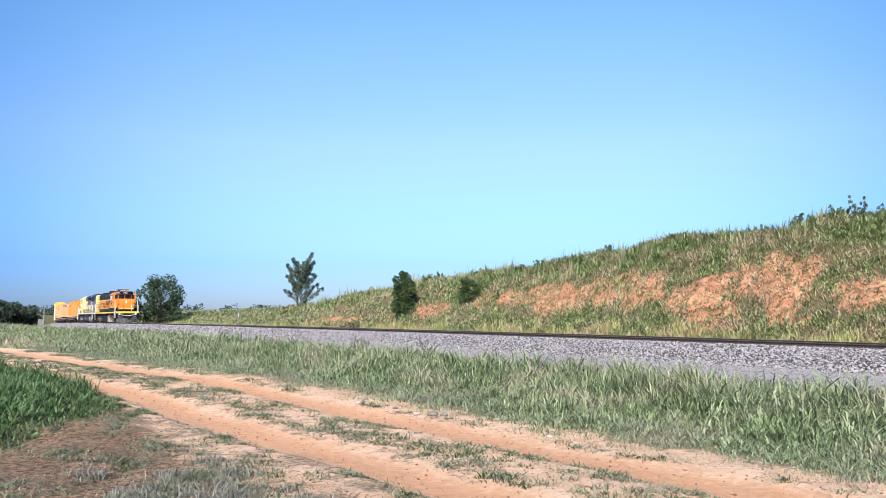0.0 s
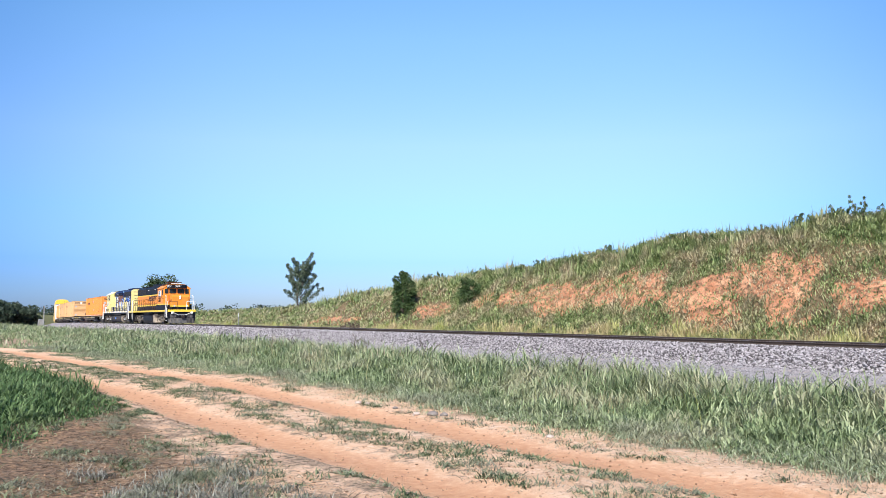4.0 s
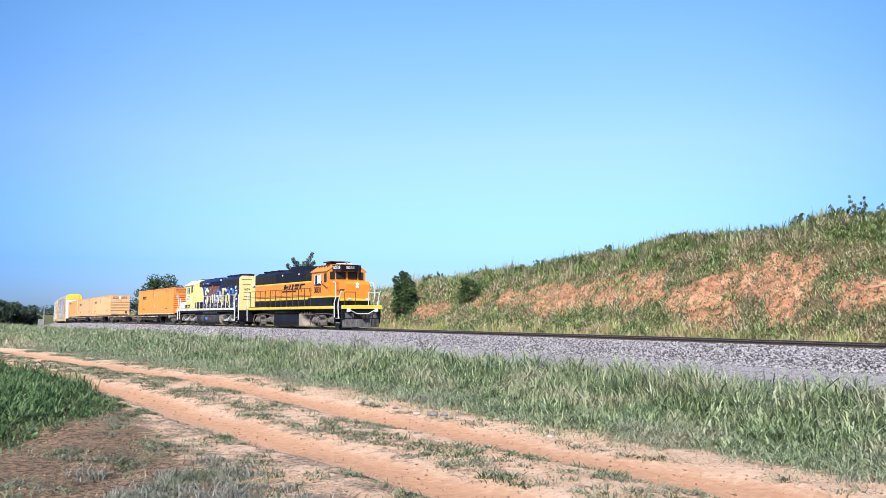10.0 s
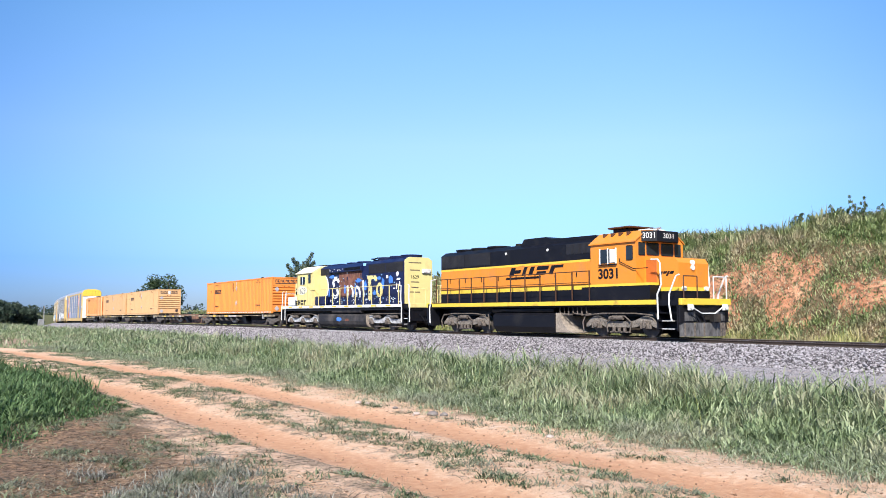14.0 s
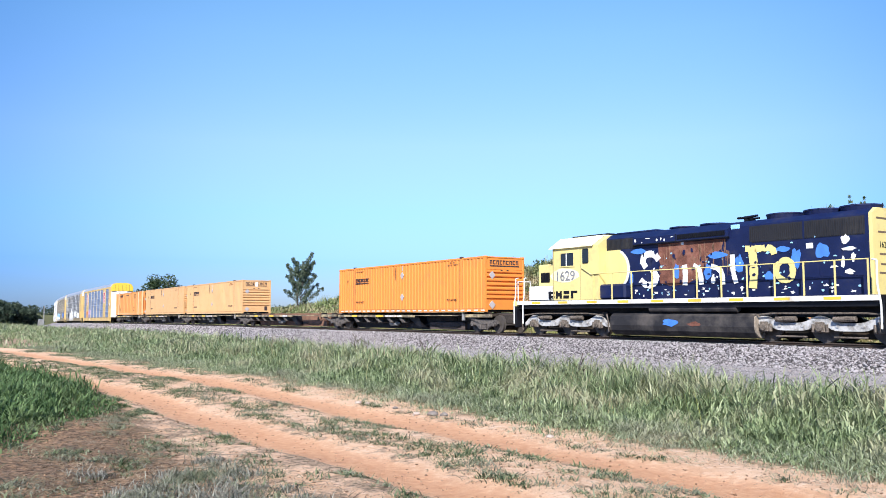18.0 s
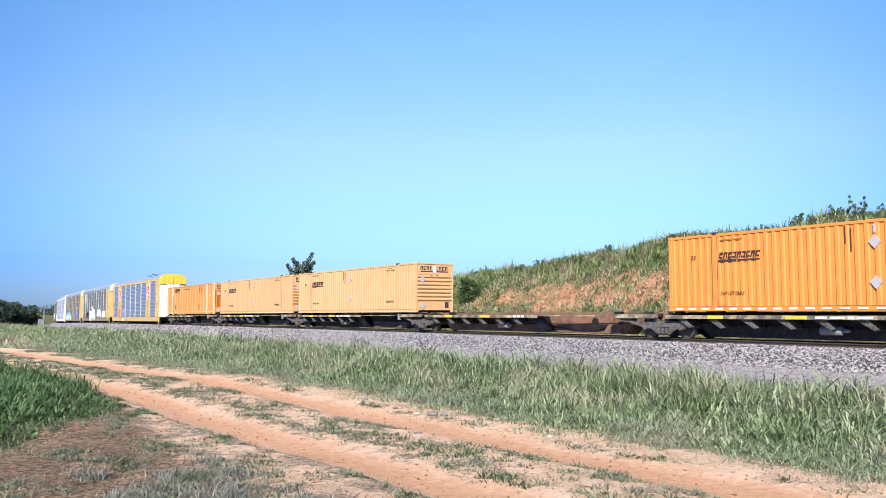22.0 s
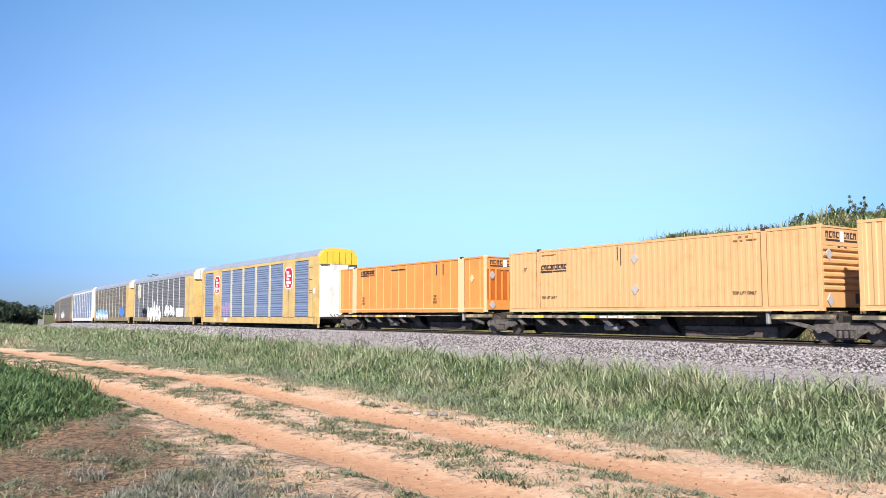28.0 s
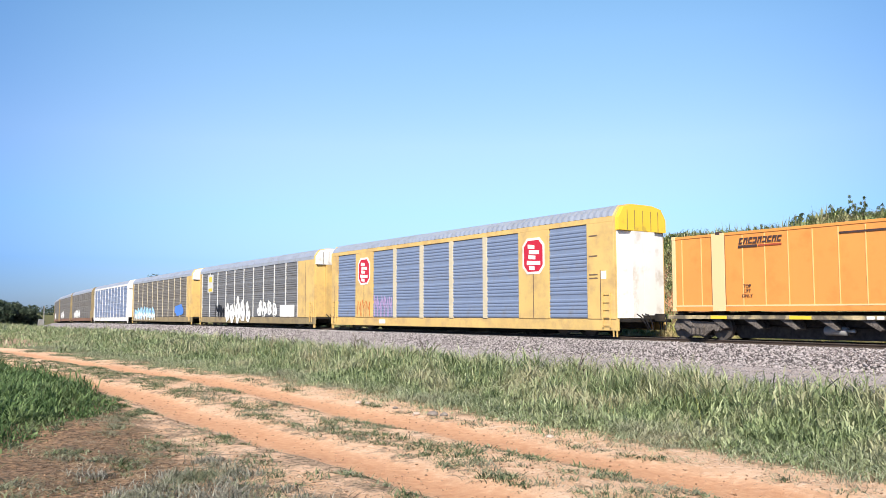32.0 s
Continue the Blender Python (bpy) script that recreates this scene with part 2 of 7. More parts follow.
def ground_z(x, y):
    x, y = np.asarray(x, float), np.asarray(y, float)
    o = y - track_y(x)
    base = np.interp(o, (-60.0, -30.0, -19.0, -15.5, -13.0, -10.5, -6.6, -4.0, -2.3, 2.2, 4.2, 5.6), (-0.75, -0.59, -0.59, -0.66, -0.78, -0.88, -0.80, -0.66, -0.42, -0.42, -0.87, -0.8))
    z = base + track_z(x) * smooth(-40, -16, o)
    z = z - 0.06 * ruts(x, y) * smooth(-80, -60, x)
    z = z + 0.025 * ripple(x, y, 0.9) * smooth(-12, -16, o) + 0.05 * ripple(x, y, 5.0, 1.0) * smooth(-13, -17, o)
    crest = np.interp(x, CREST_X, CREST_Z)
    rise = smooth(4.6, 12.5, o + 0.7 * ripple(x, y, 6.0, 2.0))
    z = z + (crest - track_z(x) + 0.8) * rise * (1 + 0.05 * ripple(x, y, 2.5, 4.0)) + (0.13 * ripple(x, y, 1.1, 5.0) + 0.10 * ripple(x * 1.6, y * 0.5, 0.7, 9.0)) * rise
    z = z + 0.04 * np.clip(o - 13, 0, 25) * smooth(-60, -10, x)
    z = z - 0.02 * np.clip(o - 40, 0, 200)
    return z


def steps(*spans):
    out = []
    for a, b, d in spans:
        out.append(np.arange(a, b, d))
    return np.concatenate(out + [np.array([spans[-1][1]])])


gx = steps((-3500, -700, 400), (-700, -260, 20), (-260, -90, 4), (-90, -50, 1.0), (-50, -34, 0.4), (-34, 0, 0.25), (0, 40, 2), (40, 260, 20), (260, 3500, 360))
go = steps((-3500, -300, 400), (-300, -60, 20), (-60, -36, 2), (-36, -27, 0.5), (-27, -18, 0.13), (-18, -11, 0.4), (-11, 4, 0.5), (4, 16, 0.4), (16, 40, 2), (40, 300, 20), (300, 3500, 400))
GX, GO = np.meshgrid(gx, go, indexing="ij")
GY = GO + track_y(GX)
GZ = ground_z(GX, GY)
nx, ny = GX.shape
ii = np.arange(nx * ny).reshape(nx, ny)
quads = np.stack([ii[:-1, :-1], ii[1:, :-1], ii[1:, 1:], ii[:-1, 1:]], -1).reshape(-1, 4)


def speckle(x, y, scale, seed=0.0):
    """A rougher field between 0 and 1, for edges and patches."""
    v = 0.5 + 0.3 * ripple(x, y, scale, seed) + 0.2 * ripple(x, y, scale * 0.37, seed + 7) + 0.12 * ripple(x, y, scale * 0.15, seed + 3)
    return np.clip(v, 0, 1)


def road_soil(x, y):
    """How bare the earth lies by the road: two ruts, a thin grassy middle, worn ground before them."""
    v = lane(x, y)
    middle = (0.40 + 0.40 * speckle(x * 0.5, y, 0.8, 2.0)) * smooth(3.9, 4.5, v) * smooth(7.6, 6.9, v)
    apron = (0.32 + 0.42 * speckle(x, y, 1.5, 5.0)) * smooth(4.3, 3.8, v) * smooth(-28, -18, x)
    edge = (0.50 + 0.4 * speckle(x, y, 0.5, 9.0)) * smooth(9.0, 7.6, v) * smooth(6.7, 7.1, v)
    return np.clip(np.maximum(np.maximum(middle, apron), np.maximum(edge, ruts(x, y))), 0, 1) * smooth(-120, -60, x) * smooth(-4.0, -1.0, y)


# bare scars on the cut bank: middle along the track and up the slope, half length and half height
SCARS = ((-43.0, 9.0, 1.8, 0.9), (-40.3, 9.2, 2.6, 1.15), (-37.0, 9.2, 2.6, 1.15), (-34.0, 9.1, 2.2, 1.25), (-31.6, 8.8, 2.0, 1.35), (-28.3, 8.3, 1.3, 0.9), (-26.6, 8.2, 1.5, 1.05), (-25.2, 7.4, 1.2, 0.75), (-24.6, 9.2, 1.6, 0.9), (-22.8, 9.1, 1.6, 0.95), (-22.3, 8.2, 1.3, 0.8), (-19.2, 8.3, 1.1, 0.7),
         (-17.8, 8.4, 1.2, 0.75), (-15.0, 8.4, 2.0, 0.9), (-21.6, 7.1, 1.0, 0.35), (-67.5, 7.8, 4.0, 0.5), (-72.5, 7.5, 2.0, 0.4), (-52.0, 8.4, 3.2, 0.6), (-46.4, 8.9, 1.6, 0.7))


def bank_soil(x, o):
    """Where the cut bank shows raw red earth."""
    bare = np.zeros_like(x)
    u = 0.6 * ripple(x, o, 2.2, 3.0) + 0.35 * ripple(x, o, 0.8, 13.0)
    w = 0.32 * ripple(x, o, 1.9, 5.0) + 0.28 * ripple(x, o, 0.7, 17.0)
    for cx, co, rx, ro in SCARS:
        r = np.hypot((x + u - cx) / rx, (o + w - co) / ro)
        bare = np.maximum(bare, smooth(1.25, 0.7, r))
    gully = 0.62 + 0.38 * smooth(0.28, 0.62, speckle(x, o * 0.7, 1.1, 6.0))
    return bare * gully


ZR = np.clip(road_soil(GX, GY) + bank_soil(GX, GO), 0, 1)
ZG = smooth(-13.6, -12.0, GO + 0.5 * ripple(GX, GY, 1.5, 8.0)) * smooth(4.4, 3.4, GO)
# blue: litter on the near ground, also darkening it in place of dappled shade
ZB = (0.30 + 0.22 * smooth(-4.5, -8, GX) + 0.6 * speckle(GX, GY, 1.1, 12.0)) * smooth(3.4, 2.4, GY + 0.12 * (GX + 8)) * smooth(-30, -20, GX)

M_GROUND = bpy.data.materials.new("earth_gravel_and_turf")
M_GROUND.use_nodes = True


def ground_nodes(nt):
    nodes, links = nt.nodes, nt.links
    bsdf = nodes["Principled BSDF"]
    bsdf.inputs["Roughness"].default_value = 0.95
    bsdf.inputs["Specular IOR Level"].default_value = 0.15
    tc = nodes.new("ShaderNodeTexCoord")
    zone = nodes.new("ShaderNodeAttribute")
    zone.attribute_name = "zone"
    sep = nodes.new("ShaderNodeSeparateColor")
    links.new(zone.outputs["Color"], sep.inputs[0])

    def noise_tex(scale, detail=5.0, rough=0.6):
        n = nodes.new("ShaderNodeTexNoise")
        n.inputs["Scale"].default_value, n.inputs["Detail"].default_value, n.inputs["Roughness"].default_value = scale, detail, rough
        links.new(tc.outputs["Object"], n.inputs["Vector"])
        return n.outputs["Fac"]

    def blend(fac, a, b):
        m = nodes.new("ShaderNodeMix")
        m.data_type = "RGBA"
        for sock, v in ((m.inputs[0], fac), (m.inputs[6], a), (m.inputs[7], b)):
            if isinstance(v, tuple):
                sock.default_value = (*v, 1)
            else:
                links.new(v, sock)
        return m.outputs[2]

    def remap(v, lo, hi):
        r = nodes.new("ShaderNodeMapRange")
        r.inputs["From Min"].default_value, r.inputs["From Max"].default_value = lo, hi
        links.new(v, r.inputs["Value"])
        return r.outputs[0]

    def torn(v, by, lo=0.35, hi=0.65, amount=0.7):
        m = nodes.new("ShaderNodeMath")
        m.operation = "MULTIPLY_ADD"
        links.new(by, m.inputs[0])
        m.inputs[1].default_value = amount
        links.new(v, m.inputs[2])
        return remap(m.outputs[0], lo + amount / 2, hi + amount / 2)

    big, mid, fine, grit = noise_tex(0.25), noise_tex(1.6), noise_tex(9.0, 8.0, 0.7), noise_tex(55.0, 4.0, 0.7)
    soil = blend(remap(mid, 0.3, 0.7), (0.575, 0.345, 0.207), (0.71, 0.49, 0.337))
    soil = blend(remap(fine, 0.50, 0.72), soil, (0.77, 0.59, 0.44))
    soil = blend(remap(noise_tex(24.0, 6.0, 0.75), 0.57, 0.66), soil, (0.36, 0.21, 0.13))
    soil = blend(remap(grit, 0.60, 0.72), soil, (0.30, 0.16, 0.10))
    turf = blend(remap(mid, 0.3, 0.7), (0.085, 0.095, 0.035), (0.17, 0.165, 0.07))
    turf = blend(remap(fine, 0.5, 0.75), turf, (0.28, 0.22, 0.12))
    place = nodes.new("ShaderNodeSeparateXYZ")
    links.new(tc.outputs["Object"], place.inputs[0])
    worn = blend(remap(noise_tex(16.0, 6.0, 0.75), 0.42, 0.60), (0.15, 0.11, 0.07), (0.52, 0.36, 0.25))
    turf = blend(remap(place.outputs["Y"], 9.2, 7.4), turf, worn)
    under = blend(remap(fine, 0.35, 0.65), (0.09, 0.07, 0.04), (0.22, 0.15, 0.085))
    near_bank = nodes.new("ShaderNodeMath")
    near_bank.operation = "MULTIPLY"
    links.new(remap(place.outputs["Y"], 28.2, 30.0), near_bank.inputs[0])
    links.new(remap(place.outputs["X"], -110.0, -80.0), near_bank.inputs[1])
    turf = blend(near_bank.outputs[0], turf, under)
    gravel = blend(remap(grit, 0.35, 0.65), (0.19, 0.175, 0.18), (0.36, 0.335, 0.34))
    gravel = blend(remap(mid, 0.45, 0.75), gravel, (0.36, 0.30, 0.27))
    # straw litter brown, kept dark so it also paints in the near-left shade
    litter = blend(remap(noise_tex(14.0, 6.0, 0.75), 0.42, 0.60), (0.085, 0.056, 0.036), (0.36, 0.225, 0.135))
    # the cut bank is rawer, redder and cracked
    crack = noise_tex(3.0, 10.0, 0.8)
    raw = blend(remap(mid, 0.35, 0.65), (0.38, 0.16, 0.085), (0.57, 0.30, 0.175))
    raw = blend(remap(crack, 0.49, 0.57), raw, (0.15, 0.085, 0.05))
    raw = blend(remap(noise_tex(6.5, 6.0, 0.75), 0.58, 0.66), raw, (0.26, 0.17, 0.11))
    raw = blend(remap(fine, 0.60, 0.75), raw, (0.58, 0.36, 0.20))
    soil = blend(remap(place.outputs["Y"], 28.2, 30.0), soil, raw)
    soil = blend(zone.outputs["Alpha"], soil, blend(remap(fine, 0.35, 0.65), (0.50, 0.25, 0.135), (0.61, 0.35, 0.205)))
    small = noise_tex(4.2, 8.0, 0.72)
    col = blend(torn(sep.outputs[0], small, 0.40, 0.56, 1.5), turf, soil)
    col = blend(torn(sep.outputs[2], fine, amount=1.3), col, litter)
    col = blend(torn(sep.outputs[1], mid), col, gravel)
    links.new(col, bsdf.inputs["Base Color"])
    bump = nodes.new("ShaderNodeBump")
    bump.inputs["Strength"].default_value, bump.inputs["Distance"].default_value = 0.8, 0.05
    links.new(fine, bump.inputs["Height"])
    b2 = nodes.new("ShaderNodeBump")
    b2.inputs["Strength"].default_value, b2.inputs["Distance"].default_value = 0.6, 0.012
    links.new(grit, b2.inputs["Height"])
    links.new(bump.outputs[0], b2.inputs["Normal"])
    links.new(b2.outputs[0], bsdf.inputs["Normal"])


ground_nodes(M_GROUND.node_tree)
ground_mesh = grid_mesh("ground", np.stack([GX, GY, GZ], -1), quads, M_GROUND)
zone = ground_mesh.color_attributes.new("zone", "FLOAT_COLOR", "POINT")
zone.data.foreach_set("color", np.stack([ZR, ZG, ZB, ruts(GX, GY) * smooth(-120, -60, GX)], -1).astype(np.float32).ravel())
ground_mesh.shade_smooth()
ground = tagged(new("ground", ground_mesh), "red earth ground with worn wheel ruts, turf and a cut bank", "ground", kind="structure")
# ---- track: rails, sleepers, ballast ----
def along(name, outline, s0, s1, ds, off, material, parent, label=""):
    """Sweeps an outline of (side, height) along the track."""
    ss = np.arange(s0, s1 + 0.01, ds)
    n = len(outline)
    verts, faces = [], []
    for s in ss:
        for (dy, z) in outline:
            verts.append(track_point(float(s), off + dy, z))
    for i in range(len(ss) - 1):
        for j in range(n):
            a, b = i * n + j, i * n + (j + 1) % n
            faces.append((a, a + n, b + n, b))
    me = grid_mesh(name, [tuple(v) for v in verts], faces, material)
    return part(name, me, material, parent, label)


railway = thing("railway_track", "single railway track with brown rails on timber sleepers", "railway track", kind="structure")
for side in (-0.755, 0.755):
    r = along("rail", [(-0.07, -0.17), (0.07, -0.17), (0.07, -0.155), (0.012, -0.14), (0.012, -0.05), (0.035, -0.04), (0.035, -0.004), (-0.035, -0.004), (-0.035, -0.04), (-0.012, -0.05), (-0.012, -0.14), (-0.07, -0.155)], -470, 150, 2.5, side, M_RAIL, railway, "brown weathered steel rail")
    along("rail_head", [(-0.033, -0.0039), (0.033, -0.0039), (0.03, 0.0), (-0.03, 0.0)], -470, 150, 2.5, side, M_RAILTOP, railway, "polished rail head")
M_BALLAST = material("grey_ballast_bed", (0.24, 0.215, 0.225), 0.95, vary=0.4, scale=2.0, grain=14.0, bump=1.0, spec=0.2)
along("ballast_bed", [(-3.9, -0.74), (-1.95, -0.168), (2.0, -0.168), (3.9, -0.86)], -470, 150, 4.0, 0.0, M_BALLAST, railway, "grey crushed stone ballast bed")
tie_mesh = finish("sleeper", box(fresh(), -0.115, 0.115, -1.3, 1.3, -0.36, -0.15, 0.012), M_TIE)
for i in range(210):
    s = -122 + 0.56 * i
    p = track_point(s)
    tie = part("sleeper", tie_mesh, M_TIE, railway)
    tie.matrix_basis = Matrix.Translation(p) @ pose(0, 0, 0, 0, 0, math.degrees(math.atan(float(track_slope(p.x)))) + random.uniform(-0.6, 0.6))


def stones(name, pts, size, rng, material, label, category):
    """Loose angular stones, each its own small lump, joined in one sheet."""
    base = np.array([(1, 0, 0), (-1, 0, 0), (0, 1, 0), (0, -1, 0), (0, 0, 1), (0, 0, -1)], float)
    tri = np.array([(0, 2, 4), (2, 1, 4), (1, 3, 4), (3, 0, 4), (2, 0, 5), (1, 2, 5), (3, 1, 5), (0, 3, 5)])
    n = len(pts)
    sc = size[:, None, None] * rng.uniform(0.55, 1.15, (n, 6, 1))
    a, b = rng.uniform(0, 6.283, n), rng.uniform(-0.9, 0.9, n)
    v = base[None] * sc * np.array([1.0, 0.85, 0.62])
    v = np.stack([v[..., 0] * np.cos(b)[:, None] - v[..., 2] * np.sin(b)[:, None], v[..., 1], v[..., 0] * np.sin(b)[:, None] + v[..., 2] * np.cos(b)[:, None]], -1)
    v = np.stack([v[..., 0] * np.cos(a)[:, None] - v[..., 1] * np.sin(a)[:, None], v[..., 0] * np.sin(a)[:, None] + v[..., 1] * np.cos(a)[:, None], v[..., 2]], -1)
    v = v + pts[:, None, :]
    f = tri[None] + (np.arange(n) * 6)[:, None, None]
    return tagged(new(name, grid_mesh(name, v.reshape(-1, 3), f.reshape(-1, 3), material)), label, category, kind="stuff")


def scatter(rng, n, x0, x1, o0, o1):
    x, o = rng.uniform(x0, x1, n), rng.uniform(o0, o1, n)
    return x, o, o + track_y(x)


M_STONE = material("crushed_grey_stone", (0.09, 0.08, 0.082, 0.42, 0.387, 0.392), 0.9, scale=6.0, grain=30.0, bump=0.3, island=0.75, spec=0.2)
M_GRAVEL = material("pale_grey_gravel", (0.13, 0.12, 0.122, 0.40, 0.37, 0.372), 0.9, scale=6.0, grain=30.0, bump=0.3, island=0.6, spec=0.2)
rng = np.random.default_rng(4)
bed_x, bed_z = (-6.4, -3.9, -1.95, 2.0, 3.9), (-0.80, -0.66, -0.168, -0.168, -0.86)
groups = []
for n, x0, x1, o0, o1, lo, hi in ((62000, -64, -8, -4.3, -0.85, 0.03, 0.075), (6500, -64, -8, -0.62, 2.0, 0.03, 0.055), (18000, -160, -64, -4.6, -0.8, 0.06, 0.13)):
    x, o, y = scatter(rng, n, x0, x1, o0, o1)
    z = np.interp(o, bed_x, bed_z) + track_z(x) + rng.uniform(-0.03, 0.03, n)
    groups.append((np.stack([x, y, z], -1), rng.uniform(lo, hi, n)))
stones("ballast_stones", np.concatenate([g[0] for g in groups]), np.concatenate([g[1] for g in groups]), rng, M_STONE, "loose grey crushed stone on the track bed", "ballast")
x, o, y = scatter(rng, 60000, -66, -4, -11.0, -3.8)
keep = rng.uniform(0, 1, len(x)) < smooth(-11.5, -5.0, o) * 0.8 + 0.1
x, y = x[keep], y[keep]
stones("gravel", np.stack([x, y, np.maximum(ground_z(x, y), np.interp(y - track_y(x), bed_x, bed_z) + track_z(x)) + 0.005], -1), rng.uniform(0.015, 0.045, len(x)), rng, M_GRAVEL, "scattered grey gravel beside the ballast", "gravel")
x, y = rng.uniform(-26, 0, 3800), rng.uniform(1.0, 8.0, 3800)
M_PEBBLE = material("red_pebbles", (0.16, 0.09, 0.055, 0.40, 0.25, 0.16), 0.9, scale=6.0, grain=30.0, bump=0.3, island=0.5, spec=0.2)
stones("clods", np.stack([x, y, ground_z(x, y) + 0.003], -1), rng.uniform(0.006, 0.028, len(x)), rng, M_PEBBLE, "small red clods and pebbles on the road", "clods")
# ---- the train ----
MOVERS, SPINNERS = [], []
SIDE = Matrix.Rotation(radians(90), 4, "X")                      # writing on the side that faces the road
FRONT = Matrix.Rotation(radians(90), 4, "Z") @ SIDE              # writing on a face that looks ahead


def on_track(ob, s, half):
    """Registers a thing that rides with the train; s is its middle at 18 s."""
    MOVERS.append((ob, s, half))
    ob.matrix_basis = car_pose(s, half)
    return ob


SHARED, SETTLED = {}, set()


def settle(thing_, z0, k, drop=0.0):
    """Brings a body to its true height: what stands above z0 is scaled by k, and all of it lowered by drop."""
    for ob in thing_.children:
        if ob.name.split(".")[0] in ("truck", "coupler", "brake_hose"):
            continue
        for o in (ob, *ob.children_recursive):
            z = o.matrix_basis.translation.z
            if z > 0.01:
                o.matrix_basis = Matrix.Translation((0, 0, z0 + (z - z0) * k - drop - z)) @ o.matrix_basis
            if o.data.name in SETTLED:
                continue
            SETTLED.add(o.data.name)
            for v in o.data.vertices:
                if z > 0.01:
                    v.co.z *= k
                else:
                    v.co.z = (z0 + (v.co.z - z0) * k if v.co.z > z0 else v.co.z) - drop
            o.data.update()


def shared(key, make, material, smooth=False):
    """A mesh that is built once and used by every alike part."""
    if key not in SHARED:
        SHARED[key] = finish(key, make(), material, smooth)
    return SHARED[key]


def piece(key, name, make, material, parent, at=(0, 0, 0), label="", flip=False, smooth=False):
    """A part on a shared mesh, set at a place in its parent (flip: turned half round)."""
    ob = part(name, shared(key, make, material, smooth), material, parent, label)
    ob.matrix_basis = pose(*at, 0, 0, 180 if flip else 0)
    return ob


def wheelset(r):
    def make():
        bm = fresh()
        for y in (-0.72, 0.72):
            s = 1 if y > 0 else -1
            rod(bm, (0, y - 0.06, 0), (0, y + 0.06, 0), r, 22)
            rod(bm, (0, y - 0.085 * s, 0), (0, y - 0.055 * s, 0), r + 0.03, 22)
            rod(bm, (0, y, 0), (0, y + 0.1 * s, 0), 0.13, 10)
            for i in range(5):
                a = i * 1.2566
                box(bm, 0.62 * r * math.cos(a) - 0.05, 0.62 * r * math.cos(a) + 0.05, y + (0.055 if s > 0 else -0.075), y + (0.075 if s > 0 else -0.055), 0.62 * r * math.sin(a) - 0.05, 0.62 * r * math.sin(a) + 0.05)
        rod(bm, (0, -1.0, 0), (0, 1.0, 0), 0.085, 10)
        return bm
    return make


def locomotive_frame(axles, rise):
    """One side frame of a locomotive's truck, seen from its side."""
    def make():
        bm = fresh()
        lo, hi = min(axles), max(axles)
        top, bottom = [], []
        xs = np.linspace(lo - 0.62, hi + 0.62, 41)
        for x in xs:
            near = min(abs(x - a) for a in axles)
            z = 0.66 + rise * math.exp(-(near / 0.42) ** 2)
            end = min(1.0, (x - xs[0]) / 0.3, (xs[-1] - x) / 0.3)
            top.append((float(x), z - 0.13 * (1 - end)))
            bottom.append((float(x), 0.40 + 0.30 * math.exp(-(near / 0.30) ** 2)))
        prism(bm, top + bottom[::-1], "y", -0.07, 0.07)
        for x in ((a + b) / 2 for a, b in zip(axles, axles[1:])):
            for dx in (-0.42, 0.42):
                rod(bm, (x + dx, -0.10, 0.56), (x + dx, -0.06, 0.56), 0.055, 8)
        return bm
    return make


def locomotive_gear(axles, loops):
    """The dark journal boxes, springs and rigging on a truck's side."""
    def make():
        bm = fresh()
        lo, hi = min(axles), max(axles)
        for a in axles:
            box(bm, a - 0.17, a + 0.17, -0.11, 0.10, 0.34, 0.70, 0.03)
            rod(bm, (a, -0.17, 0.51), (a, -0.10, 0.51), 0.12, 12)
            rod(bm, (a - 0.24, -0.05, 0.36), (a - 0.24, -0.05, 0.62), 0.06, 8)
            rod(bm, (a + 0.24, -0.05, 0.36), (a + 0.24, -0.05, 0.62), 0.06, 8)
        for x in ((a + b) / 2 for a, b in zip(axles, axles[1:])):
            box(bm, x - 0.55, x + 0.55, -0.13, 0.0, 0.17, 0.23, 0.015)
            if loops:
                for dx in (-0.3, 0.0, 0.3):
                    rod(bm, (x + dx, -0.13, 0.23), (x + dx, -0.13, 0.42), 0.07, 8)
                pipe(bm, [(x - 0.62, -0.17, 0.2), (x - 0.7, -0.17, 0.62), (x - 0.35, -0.17, 0.86), (x + 0.35, -0.17, 0.86), (x + 0.7, -0.17, 0.62), (x + 0.62, -0.17, 0.2)], 0.032, 5)
            rod(bm, (x - 0.5, -0.16, 0.78), (x + 0.25, -0.16, 0.80), 0.09, 10)
        pipe(bm, [(lo - 0.5, -0.2, 0.9), (lo + 0.4, -0.2, 0.98), (hi - 0.4, -0.2, 0.98), (hi + 0.5, -0.2, 0.9)], 0.03, 5)
        pipe(bm, [(lo - 0.6, -0.1, 0.95), (lo - 0.75, -0.16, 0.6), (lo - 0.72, -0.12, 0.2)], 0.03, 5)
        pipe(bm, [(hi + 0.6, -0.1, 0.95), (hi + 0.75, -0.16, 0.6), (hi + 0.72, -0.12, 0.2)], 0.03, 5)
        return bm
    return make


